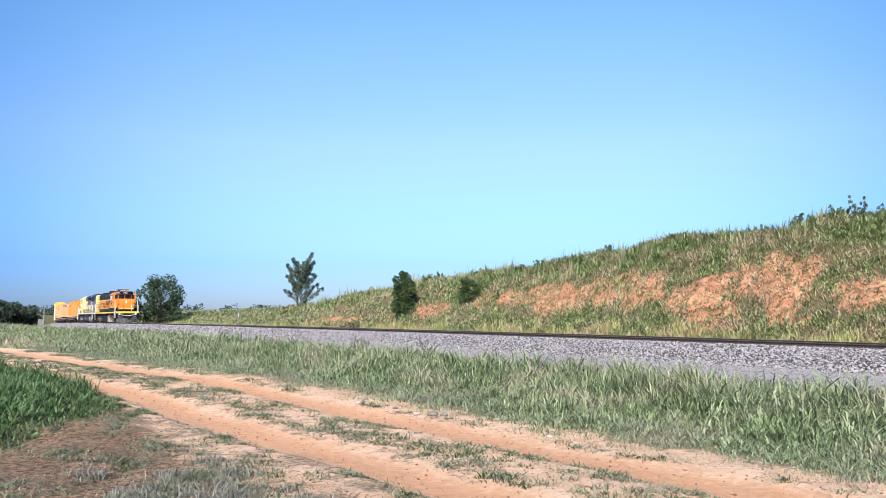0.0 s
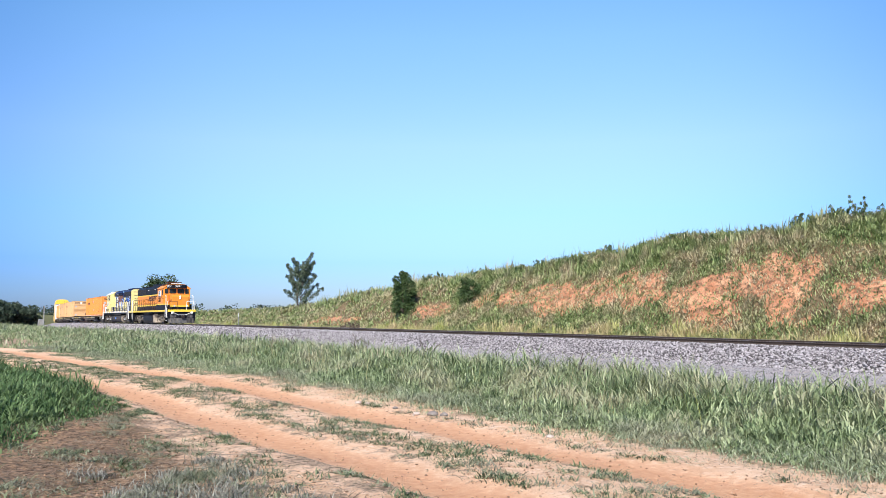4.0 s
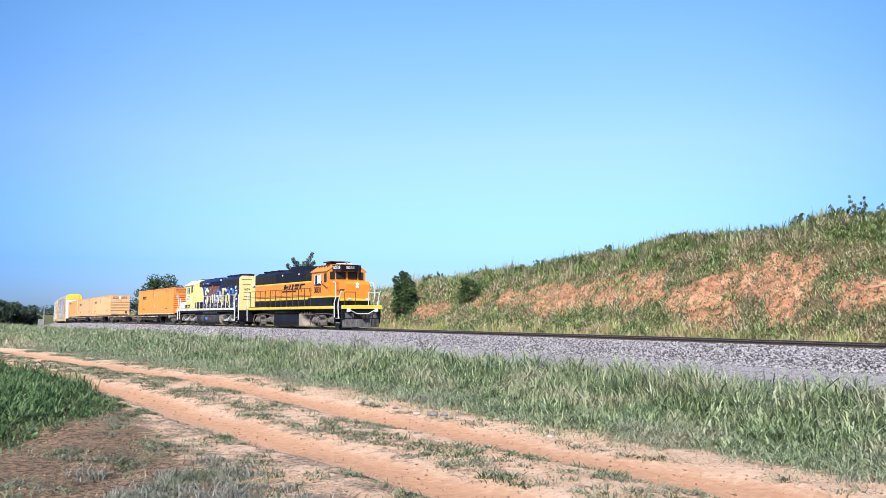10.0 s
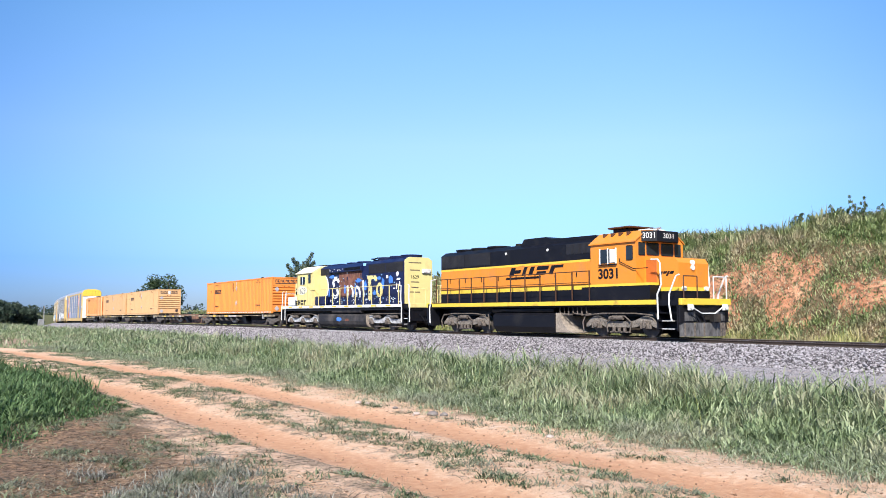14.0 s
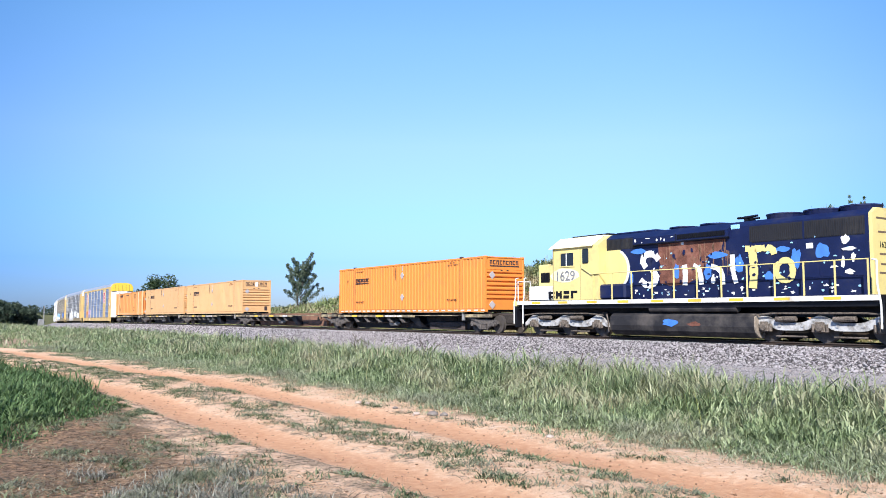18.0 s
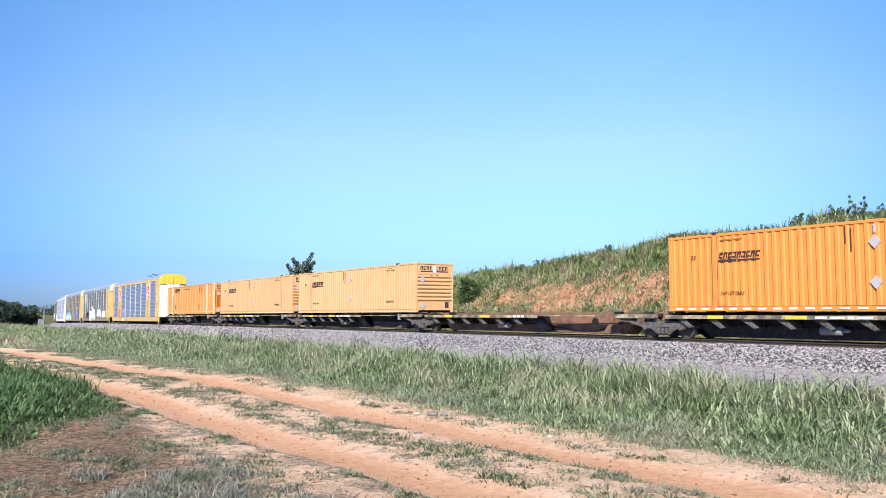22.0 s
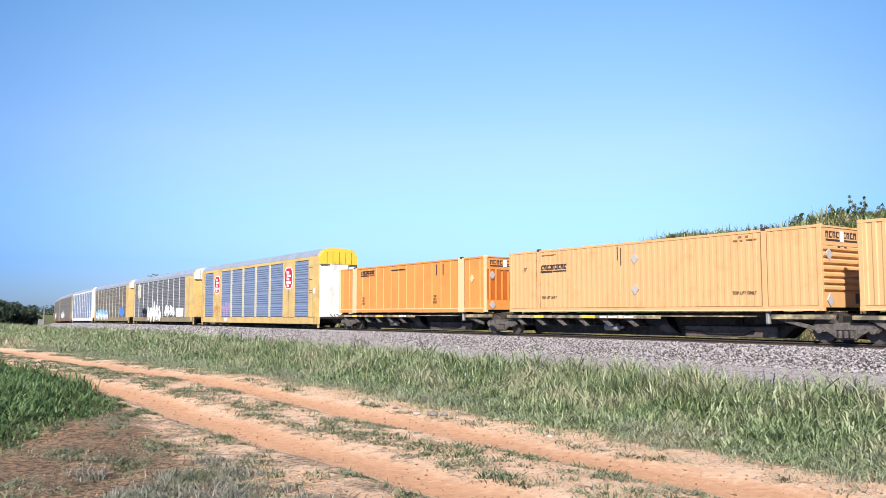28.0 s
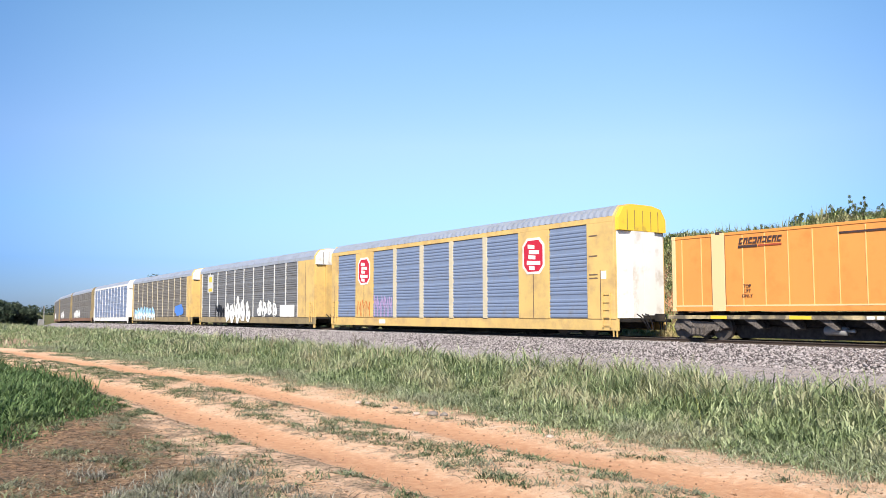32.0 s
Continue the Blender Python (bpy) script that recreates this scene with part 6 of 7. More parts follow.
def autorack(s, style, label, spin):
    A = thing("autorack", label, "autorack", "autoracks")
    screen, post, end, sill = {"emblem": (M_SCREEN_BLUE, M_POST_BUFF, M_RACK_YELLOW, M_RACK_YELLOW), "grey": (M_SCREEN_GREY, M_POST_PALE, M_RACK_YELLOW, M_RACK_DULL), "tagged": (M_SCREEN_TAN, M_POST_BUFF, M_RACK_YELLOW, M_RACK_DULL),
                               "white": (M_SCREEN_BLUE, M_WHITE, M_WHITE, M_WHITE), "dull": (M_SCREEN_TAN, M_SCREEN_GREY, M_RACK_DULL, M_RUSTY)}[style]
    H = 13.1
    part("floor", box(fresh(), -H, H, -1.40, 1.40, 0.74, 0.86), M_UNDER, A)
    part("centre_sill", prism(fresh(), [(-H, 0.45), (-H, 0.74), (H, 0.74), (H, 0.45), (8.4, 0.4), (8.0, 0.14), (-8.0, 0.14), (-8.4, 0.4)], "y", -0.45, 0.45), M_UNDER, A, "grimy centre sill")
    for sy in (-1, 1):
        part("side_sill", box(fresh(), -H, H, *sorted((sy * 1.40, sy * 1.49)), 0.36, 0.86, 0.01), sill, A, "steel side sill")
        part("top_chord", box(fresh(), -12.9, 12.9, *sorted((sy * 1.38, sy * 1.53)), 5.08, 5.32, 0.01), end if style in ("emblem", "white") else M_GALV, A, "side top chord")
        back = part("liner", box(fresh(), -12.6, 12.6, *sorted((sy * 1.40, sy * 1.44)), 0.86, 5.08), M_GALV_DARK, A)
    ridges = [(-1.53, 5.30), (-1.42, 5.55), (-1.15, 5.76), (-0.6, 5.87), (0.0, 5.90), (0.6, 5.87), (1.15, 5.76), (1.42, 5.55), (1.53, 5.30)]
    piece("rack_roof", "roof", lambda: corrugated_roof(ridges), M_ROOF, A, (0, 0, 0), "curved corrugated galvanised roof")
    if style == "emblem":
        spans = [(-12.04, -9.67), (-7.32, -4.94), (-4.58, -2.02), (-1.64, 0.9), (1.27, 3.9), (4.25, 6.69), (8.95, 11.32)]
        solid = [(-12.95, -12.08), (-9.63, -7.36), (6.73, 8.91), (11.36, 12.95)]
    else:
        n = 11 if style == "white" else 10
        last = {"grey": 10.1, "tagged": 11.2}.get(style, 12.3)
        w = (last + 12.3) / n
        spans = [(-12.3 + w * i + 0.09, -12.3 + w * (i + 1) - 0.09) for i in range(n)]
        solid = [(-12.9, -12.35), (last + 0.05, 12.9)]
    z0 = 0.9
    for a, b in spans:
        key = "screen_%s_%.2f" % (style, b - a)
        for sy in (-1, 1):
            ob = piece(key, "side_panel", lambda: ribbed_panel(b - a, 4.16, 24), screen, A, (a if sy < 0 else b, sy * 1.475, z0), "ribbed steel screen panel", flip=sy > 0)
    edges = sorted({round(v, 2) for ab in spans for v in ab})
    if style == "emblem":
        for a, b in zip(edges[:-1], edges[1:]):
            if b - a < 0.5:
                both_sides("side_post", lambda: box(fresh(), a, b, -1.535, -1.44, 0.86, 5.10, 0.01), post, A, "pale buff side post")
    else:
        for z in (2.25, 3.65) if style != "white" else ():
            both_sides("belt_rail", lambda: box(fresh(), -12.3, last, -1.512, -1.46, z, z + 0.07, 0.006), screen, A, "level rail across the screens")
        for i in range(len(spans) + 1):
            x = -12.3 + w * i
            both_sides("side_post", lambda: box(fresh(), x - (0.1 if style == "white" else 0.07), x + (0.1 if style == "white" else 0.07), -1.525, -1.44, 0.86, 5.10, 0.01), post, A, "pale side post")
    for a, b in solid:
        both_sides("end_panel", lambda: box(fresh(), a, b, -1.525, -1.44, 0.86, 5.10, 0.01), end, A, "solid painted side panel")
        both_sides("panel_seam", lambda: box(fresh(), (a + b) / 2 - 0.02, (a + b) / 2 + 0.02, -1.533, -1.52, 0.9, 3.0 if style == "emblem" else 5.0), GRIMY, A)
    # ends: corner posts and folding doors
    for way in (1, -1):
        lo, hi = sorted((way * 12.9, way * 13.25))
        door_paint = M_WHITE if style in ("emblem", "white") and way > 0 else end
        part("end_frame", prism(fresh(), [(-1.52, 0.86), (1.52, 0.86), (1.52, 5.3), (1.2, 5.78), (0.6, 5.9), (-0.6, 5.9), (-1.2, 5.78), (-1.52, 5.3)], "x", *sorted((way * 12.9, way * 13.0))), end, A, "end frame of the rack")
        for i in range(4):
            y = -1.42 + 0.71 * i
            out = 0.22 if i in (1, 2) else 0.08
            part("end_door", prism(fresh(), [(way * 13.0, y + 0.01), (way * (13.0 + (out if i != 0 else 0.05)), y + 0.01), (way * (13.0 + (out if i != 3 else 0.05)), y + 0.70), (way * 13.0, y + 0.70)], "z", 0.9, 4.68), door_paint, A, "folding end door")
        part("end_hood", prism(fresh(), [(-1.45, 4.70), (1.45, 4.70), (1.45, 5.26), (1.15, 5.72), (0.6, 5.85), (-0.6, 5.85), (-1.15, 5.72), (-1.45, 5.26)], "x", *sorted((way * 13.0, way * 13.2))), M_YELLOW if style == "emblem" else M_WHITE if style in ("grey", "tagged") else end, A, "painted end hood")
        if spin:
            for yy in (-0.95, -0.5, 0.0, 0.5, 0.95):
                part("hood_seam", box(fresh(), *sorted((way * 13.195, way * 13.21)), yy - 0.015, yy + 0.015, 4.72, 5.6), GRIMY, A)
        part("end_platform", box(fresh(), *sorted((way * 13.0, way * 13.6)), -1.2, 1.2, 0.72, 0.84, 0.01), M_UNDER, A, "grimy end platform")
        coupler(A, way * 13.9, way)
        hoses(A, way * 13.6, way)
        for sy in (-1, 1):
            lad = part("ladder", box(box(fresh(), way * 12.3 - 0.02, way * 12.3 + 0.02, *sorted((sy * 1.54, sy * 1.59)), 0.5, 2.0), way * 12.72 - 0.02, way * 12.72 + 0.02, *sorted((sy * 1.54, sy * 1.59)), 0.5, 2.0), end, A, "side ladder")
            for i in range(5):
                part("rung", rod(fresh(), (way * 12.3, sy * 1.565, 0.6 + 0.33 * i), (way * 12.72, sy * 1.565, 0.6 + 0.33 * i), 0.016, 5), end, lad)
            part("sill_step", box(box(fresh(), way * 12.78, way * 12.82, *sorted((sy * 1.42, sy * 1.48)), 0.1, 0.4), way * 12.98, way * 13.02, *sorted((sy * 1.42, sy * 1.48)), 0.1, 0.4), end, A)
        truck(A, way * 9.9, "freight", spin)
    y = -1.53
    if style == "emblem":
        for x in (7.84, -8.5):
            o = fresh()
            prism(o, [(x - 0.78, 3.35), (x - 0.45, 3.0), (x + 0.45, 3.0), (x + 0.78, 3.35), (x + 0.78, 4.4), (x + 0.45, 4.75), (x - 0.45, 4.75), (x - 0.78, 4.4)], "y", y - 0.008, y + 0.004)
            rim = part("emblem", o, M_WHITE, A, "white-rimmed octagonal emblem")
            o = fresh()
            prism(o, [(x - 0.66, 3.42), (x - 0.38, 3.12), (x + 0.38, 3.12), (x + 0.66, 3.42), (x + 0.66, 4.33), (x + 0.38, 4.63), (x - 0.38, 4.63), (x - 0.66, 4.33)], "y", y - 0.014, y - 0.006)
            part("emblem_field", o, M_RED, rim, "red field of the emblem")
            o = fresh()
            for z, a, b in ((4.25, -0.38, 0.1), (3.98, -0.3, 0.42), (3.74, -0.34, 0.16), (3.46, -0.45, 0.5), (3.22, -0.3, 0.1)):
                prism(o, [(x + a, z), (x + b, z - 0.04), (x + b, z + 0.14), (x + a, z + 0.2)], "y", y - 0.02, y - 0.012)
            part("emblem_device", o, M_WHITE, rim, "white bars of the emblem")
        part("spray_tag", scrawl(fresh(), -9.4, -7.7, 0.95, 2.2, y, 12, 3, 0.03), M_BOX_DARK, A, "faint red sprayed scrawl")
        part("spray_patch", scrawl(fresh(), -7.2, -5.1, 0.95, 2.3, -1.512, 15, 5, 0.04), M_SPRAY_PINK, A, "faint pink sprayed scrawl")
        part("label_plate", box(fresh(), 12.2, 12.5, y - 0.006, y + 0.004, 2.6, 2.95), M_WHITE, A, "small white plate")
        for z in (2.62, 2.78, 3.6, 4.5):
            part("writing_bar", box(fresh(), 11.5, 12.0, y - 0.006, y + 0.004, z, z + 0.06), GRIMY, A, "thin bar of small writing")
        part("label_plate", box(fresh(), -6.6, -5.9, -1.5, -1.485, 0.5, 0.75), M_WHITE, A, "small white plate")
    elif style == "grey":
        bubble_tag(A, -5.6, 0.8, 0.3, 2.4, -1.55, 21, 5, M_SPRAY_WHITE, M_SCREEN_GREY, "fat white sprayed letter that cannot be read")
        bubble_tag(A, 2.2, 6.4, 0.85, 2.3, -1.55, 25, 4, M_SPRAY_WHITE, M_SCREEN_GREY, "fat white sprayed letter that cannot be read")
        part("spray_patch", box(fresh(), 6.9, 9.6, -1.555, -1.53, 0.9, 1.8, 0.01), M_SPRAY_WHITE, A, "white painted patch")
        part("spray_tag", scrawl(fresh(), -8.2, -5.9, 0.95, 2.1, -1.55, 26, 3, 0.12), M_BLACK, A, "dark sprayed scrawl")
        part("label_plate", box(fresh(), -10.6, -9.0, -1.545, -1.52, 3.2, 4.9, 0.01), M_POST_PALE, A, "pale plate with a dark mark")
        part("label_mark", box(box(fresh(), -10.2, -9.4, -1.552, -1.54, 4.2, 4.7), -10.3, -9.3, -1.552, -1.54, 3.3, 3.6), M_YELLOW, A)
    elif style == "tagged":
        bubble_tag(A, -11.5, -1.5, 0.6, 2.2, -1.55, 31, 7, M_SPRAY_LIGHT, M_SPRAY_BLUE, "fat light blue sprayed letter that cannot be read")
        part("spray_tag", scrawl(fresh(), -11.3, -1.2, 0.6, 1.5, -1.572, 32, 8, 0.13), M_SPRAY_WHITE, A, "white sprayed outline")
        part("spray_tag", blotch(fresh(), 8.6, 1.6, 2.0, 0.75, -1.55, 33, 18, 0.3), M_SPRAY_BLUE, A, "blue sprayed patch")
    elif style == "dull":
        bubble_tag(A, -9.0, -1.0, 0.8, 2.4, -1.55, 41, 4, M_SPRAY_WHITE, M_SCREEN_TAN, "fat white sprayed letter that cannot be read")
    settle(A, 0.0, 0.97, 0.09)
    return on_track(A, s, 9.9)


GRIMY = material("dark_grime", (0.13, 0.09, 0.06), 0.8, vary=0.3, scale=3)
leading_locomotive()
second_locomotive()
container(-41.12, M_BOX_DEEP, "coarse", "bright orange corrugated shipping container on a spine car")
container(-75.60, M_BOX_PALE, "fine", "faded peach corrugated shipping container on a spine car")
container(-92.97, M_BOX_PALE, "faint", "faded peach corrugated shipping container between two others")
container(-111.05, M_BOX_MID, "flat", "orange container with pale battens beside the autorack")
for i, (s, rusty, trucks_at) in enumerate(((-41.12, False, (7.6, -8.62)), (-58.36, True, (-8.9,)), (-75.60, False, (-8.68,)), (-92.97, False, (-9.04,)), (-111.05, False, (-7.1,)))):
    on_track(spine_car(s, rusty, trucks_at, i in (1, 4)), s, 8.2)
autorack(-134.90, "emblem", "yellow autorack with blue-grey ribbed screens and red octagon emblems", True)
autorack(-163.60, "grey", "grey autorack with yellow ends and big white sprayed tags", True)
autorack(-192.29, "tagged", "brownish grey autorack with pale posts and blue sprayed tags", False)
autorack(-220.99, "white", "white autorack with dark blue-grey screens", False)
for i in range(4):
    autorack(-249.68 - 28.70 * i, "dull", "dull brown-grey autorack with yellow ends" + (" and a white tag" if i == 0 else ""), False)
# ---- plants ----
def foliage(name, shades, dry, dry_amount, through_light=0.25, patch=0.35, rough=0.6, clump=0.0):
    """Leaves: a shade for each leaf, patches of drier growth, and light that shines through."""
    mat = bpy.data.materials.new(name)
    mat.use_nodes = True
    nodes, links = mat.node_tree.nodes, mat.node_tree.links
    bsdf = nodes["Principled BSDF"]
    bsdf.inputs["Roughness"].default_value = rough
    bsdf.inputs["Specular IOR Level"].default_value = 0.3
    geo = nodes.new("ShaderNodeNewGeometry")
    ramp = nodes.new("ShaderNodeValToRGB")
    el = ramp.color_ramp.elements
    el[0].position, el[0].color = 0.0, (*shades[0], 1)
    el[1].position, el[1].color = 1.0, (*shades[-1], 1)
    for i, c in enumerate(shades[1:-1], 1):
        e = el.new(i / (len(shades) - 1))
        e.color = (*c, 1)
    tc = nodes.new("ShaderNodeTexCoord")
    if clump:
        wide, level, both = nodes.new("ShaderNodeTexNoise"), nodes.new("ShaderNodeMapRange"), nodes.new("ShaderNodeMix")
        wide.inputs["Scale"].default_value, wide.inputs["Detail"].default_value = clump, 2.0
        links.new(tc.outputs["Object"], wide.inputs["Vector"])
        level.inputs["From Min"].default_value, level.inputs["From Max"].default_value = 0.32, 0.68
        links.new(wide.outputs["Fac"], level.inputs["Value"])
        both.inputs[0].default_value = 0.5
        links.new(geo.outputs["Random Per Island"], both.inputs[2])
        links.new(level.outputs[0], both.inputs[3])
        links.new(both.outputs[0], ramp.inputs[0])
    else:
        links.new(geo.outputs["Random Per Island"], ramp.inputs[0])
    n = nodes.new("ShaderNodeTexNoise")
    n.inputs["Scale"].default_value, n.inputs["Detail"].default_value = patch, 5.0
    links.new(tc.outputs["Object"], n.inputs["Vector"])
    mr = nodes.new("ShaderNodeMapRange")
    edge = 0.72 - 0.4 * dry_amount
    mr.inputs["From Min"].default_value, mr.inputs["From Max"].default_value = edge - 0.1, edge + 0.15
    links.new(n.outputs["Fac"], mr.inputs["Value"])
    mix = nodes.new("ShaderNodeMix")
    mix.data_type = "RGBA"
    links.new(mr.outputs[0], mix.inputs[0])
    links.new(ramp.outputs[0], mix.inputs[6])
    mix.inputs[7].default_value = (*dry, 1)
    links.new(mix.outputs[2], bsdf.inputs["Base Color"])
    tl = nodes.new("ShaderNodeBsdfTranslucent")
    links.new(mix.outputs[2], tl.inputs["Color"])
    ms = nodes.new("ShaderNodeMixShader")
    ms.inputs[0].default_value = through_light
    links.new(bsdf.outputs[0], ms.inputs[1])
    links.new(tl.outputs[0], ms.inputs[2])
    links.new(ms.outputs[0], nodes["Material Output"].inputs["Surface"])
    return mat


def blades(rng, x, y, z, h, w, lean, droop):
    """Arching tapered grass blades: vertices and triangles."""
    n = len(x)
    a = rng.uniform(0, 6.283, n)
    out = h * lean * rng.uniform(0.3, 1.4, n)
    side = a + 1.5708 + rng.uniform(-0.5, 0.5, n)
    t = np.array([0.0, 0.4, 0.75, 1.0])
    px = x[:, None] + (np.cos(a) * out)[:, None] * t ** 1.8
    py = y[:, None] + (np.sin(a) * out)[:, None] * t ** 1.8
    pz = z[:, None] + h[:, None] * (t - (droop * rng.uniform(0.2, 1.3, n))[:, None] * t ** 3 * 0.55)
    half = w[:, None] * np.array([0.42, 0.5, 0.34, 0.0])
    v = np.empty((n, 7, 3))
    for k in range(3):
        v[:, 2 * k] = np.stack([px[:, k] - np.cos(side) * half[:, k], py[:, k] - np.sin(side) * half[:, k], pz[:, k]], -1)
        v[:, 2 * k + 1] = np.stack([px[:, k] + np.cos(side) * half[:, k], py[:, k] + np.sin(side) * half[:, k], pz[:, k]], -1)
    v[:, 6] = np.stack([px[:, 3], py[:, 3], pz[:, 3]], -1)
    tri = np.array([(0, 1, 3), (0, 3, 2), (2, 3, 5), (2, 5, 4), (4, 5, 6)])
    return v.reshape(-1, 3), (tri[None] + (np.arange(n) * 7)[:, None, None]).reshape(-1, 3)


def grass(name, rng, x, y, h, w, lean, droop, per_tuft, spread, material, label, category="grass", stems=0.0):
    """Tufts at x, y of so many blades each, as one sheet of growth; stems: how much the leaves sit up along stems."""
    n = len(x) * per_tuft
    xi = np.repeat(x, per_tuft) + rng.normal(0, 1, n) * spread
    yi = np.repeat(y, per_tuft) + rng.normal(0, 1, n) * spread
    hi = np.repeat(h, per_tuft) * rng.uniform(0.45, 1.1, n)
    up = np.where(rng.uniform(0, 1, n) < 0.25, 0.0, rng.uniform(0.1, 0.8, n)) * stems
    v, f = blades(rng, xi, yi, ground_z(xi, yi) - 0.02 + hi * up, hi * (1 - 0.62 * up), w * rng.uniform(0.6, 1.3, n), lean, np.full(n, droop))
    return tagged(new(name, grid_mesh(name, v, f, material)), label, category, kind="stuff")


M_GRASS = foliage("verge_grass_blades", ((0.04, 0.06, 0.026), (0.14, 0.19, 0.085), (0.305, 0.37, 0.185), (0.57, 0.61, 0.39)), (0.46, 0.42, 0.28), 0.40, 0.3, 0.9, clump=4.5)
M_LOW = foliage("low_fine_grass_blades", ((0.07, 0.09, 0.045), (0.19, 0.235, 0.12), (0.33, 0.385, 0.22), (0.50, 0.50, 0.36)), (0.30, 0.28, 0.20), 0.36, 0.25, 0.9)
M_LITTER = foliage("dry_straw_litter", ((0.05, 0.036, 0.024), (0.15, 0.105, 0.065), (0.30, 0.215, 0.135), (0.52, 0.41, 0.27)), (0.18, 0.15, 0.09), 0.3, 0.1, 1.2, clump=2.5)
M_GRASS_DEEP = foliage("deep_green_grass_blades", ((0.018, 0.038, 0.013), (0.058, 0.108, 0.036), (0.13, 0.21, 0.075), (0.29, 0.38, 0.18)), (0.20, 0.24, 0.11), 0.25, 0.3, 0.8, clump=4.0)
M_TUFT = foliage("low_tuft_blades", ((0.025, 0.04, 0.018), (0.075, 0.105, 0.045), (0.16, 0.20, 0.095), (0.34, 0.36, 0.23)), (0.27, 0.25, 0.18), 0.36, 0.2, 1.2)
M_DRYTUFT = foliage("grey_dry_tuft_blades", ((0.07, 0.068, 0.055), (0.15, 0.145, 0.115), (0.25, 0.24, 0.195), (0.40, 0.385, 0.32)), (0.14, 0.16, 0.09), 0.25, 0.15, 1.2)
M_WEED = foliage("bank_weed_blades", ((0.055, 0.085, 0.032), (0.16, 0.22, 0.085), (0.31, 0.37, 0.15), (0.54, 0.51, 0.31)), (0.45, 0.37, 0.24), 0.46, 0.25, 0.7, clump=1.6)
M_FOOT = foliage("yellow_green_grass_blades", ((0.16, 0.19, 0.05), (0.34, 0.38, 0.11), (0.52, 0.50, 0.20), (0.62, 0.56, 0.32)), (0.50, 0.38, 0.23), 0.55, 0.3, 0.6, clump=1.8)
M_STRAW = foliage("pale_straw_stalks", ((0.30, 0.24, 0.15), (0.48, 0.40, 0.27), (0.60, 0.52, 0.38)), (0.50, 0.42, 0.30), 0.2, 0.15, 1.0)
rng = np.random.default_rng(11)


def spots(n, x0, x1, y0, y1):
    return rng.uniform(x0, x1, n), rng.uniform(y0, y1, n)


# the verge between road and gravel
def verge_height(x, y):
    edge = lane(x, y) * smooth(-60, -20, x) + y * smooth(-20, -60, x) + 0.45 * ripple(x, y, 1.8, 3.0)
    reach = 13.6 + np.clip(-x - 14, 0, 40) * 0.10 + 0.3 * ripple(x, y, 1.2, 7.0)
    return smooth(8.2, 10.0, edge) * 0.28 + smooth(9.6, 11.6, edge) * 0.34, smooth(7.7, 9.4, edge) * smooth(reach, reach - 1.4, y)


for n, x0, x1, y1, per, w, k in ((12500, -28, -2, 14.2, 13, 0.020, 1.0), (8800, -60, -28, 18.5, 11, 0.032, 1.0), (4600, -140, -60, 21.0, 7, 0.06, 1.0)):
    x, y = spots(n, x0, x1, 6.2, y1)
    h, keep = verge_height(x, y)
    h = (0.10 + h) * (0.50 + 0.85 * speckle(x, y, 1.1, 4.0)) * k
    ok = rng.uniform(0, 1, n) < keep
    grass("verge_grass", rng, x[ok], y[ok], h[ok], w, 0.75, 1.25, per, 0.09 if x0 > -30 else 0.12, M_GRASS, "tall green grass on the verge beside the road", stems=0.9)
# the low front of the verge: fine short growth that thins out towards the road, with dead litter
x, y = spots(17000, -42, -1, 5.6, 9.8)
far = lane(x, y) + 0.4 * ripple(x, y, 1.2, 6.0) + 0.25 * ripple(x, y, 0.4, 2.0)
ok = rng.uniform(0, 1, len(x)) < smooth(7.1, 8.4, far) * (0.3 + 0.7 * speckle(x, y, 0.7, 8.0))
grass("low_verge_grass", rng, x[ok], y[ok], (0.05 + 0.17 * smooth(7.3, 9.0, far))[ok] * rng.uniform(0.7, 1.3, ok.sum()), 0.010, 1.1, 0.9, 13, 0.07, M_LOW, "short grey-green grass along the road edge")
x, y = spots(6400, -36, 0, 5.6, 8.6)
ok = (np.abs(lane(x, y) - 7.75) < 0.6) & (rng.uniform(0, 1, len(x)) < smooth(0.42, 0.58, speckle(x * 0.6, y, 0.6, 27.0)))
grass("edge_litter", rng, x[ok], y[ok], np.full(ok.sum(), 0.045), 0.012, 2.4, 0.8, 9, 0.09, M_LITTER, "dead brown litter along the road edge", "litter")
x, y = spots(12000, -15, -2, 0.2, 4.0)
ok = rng.uniform(0, 1, len(x)) < smooth(0.34, 0.58, speckle(x * 0.7, y, 0.8, 41.0)) * smooth(4.0, 3.0, lane(x, y))
grass("straw_litter", rng, x[ok], y[ok], rng.uniform(0.02, 0.06, ok.sum()), 0.010, 3.6, 0.8, 8, 0.09, M_LITTER, "flattened dry straw on the worn ground", "litter")
# tall seed stalks over the verge
x, y = spots(240, -60, -3, 9.2, 13.0)
grass("seed_stalks", rng, x, y, np.full(len(x), 0.75), 0.008, 0.35, 0.1, 3, 0.05, M_FOOT, "thin dry seed stalks in the verge grass")
for cx, cy in ((-25.9, 11.3), (-26.8, 11.9), (-19.4, 11.6)):
    x, y = cx + rng.normal(0, 0.5, 26), cy + rng.normal(0, 0.3, 26)
    grass("pale_stalks", rng, x, y, rng.uniform(0.65, 1.0, 26), 0.016, 0.25, 0.2, 4, 0.06, M_STRAW, "pale dry weed stalks in the verge", "weeds")
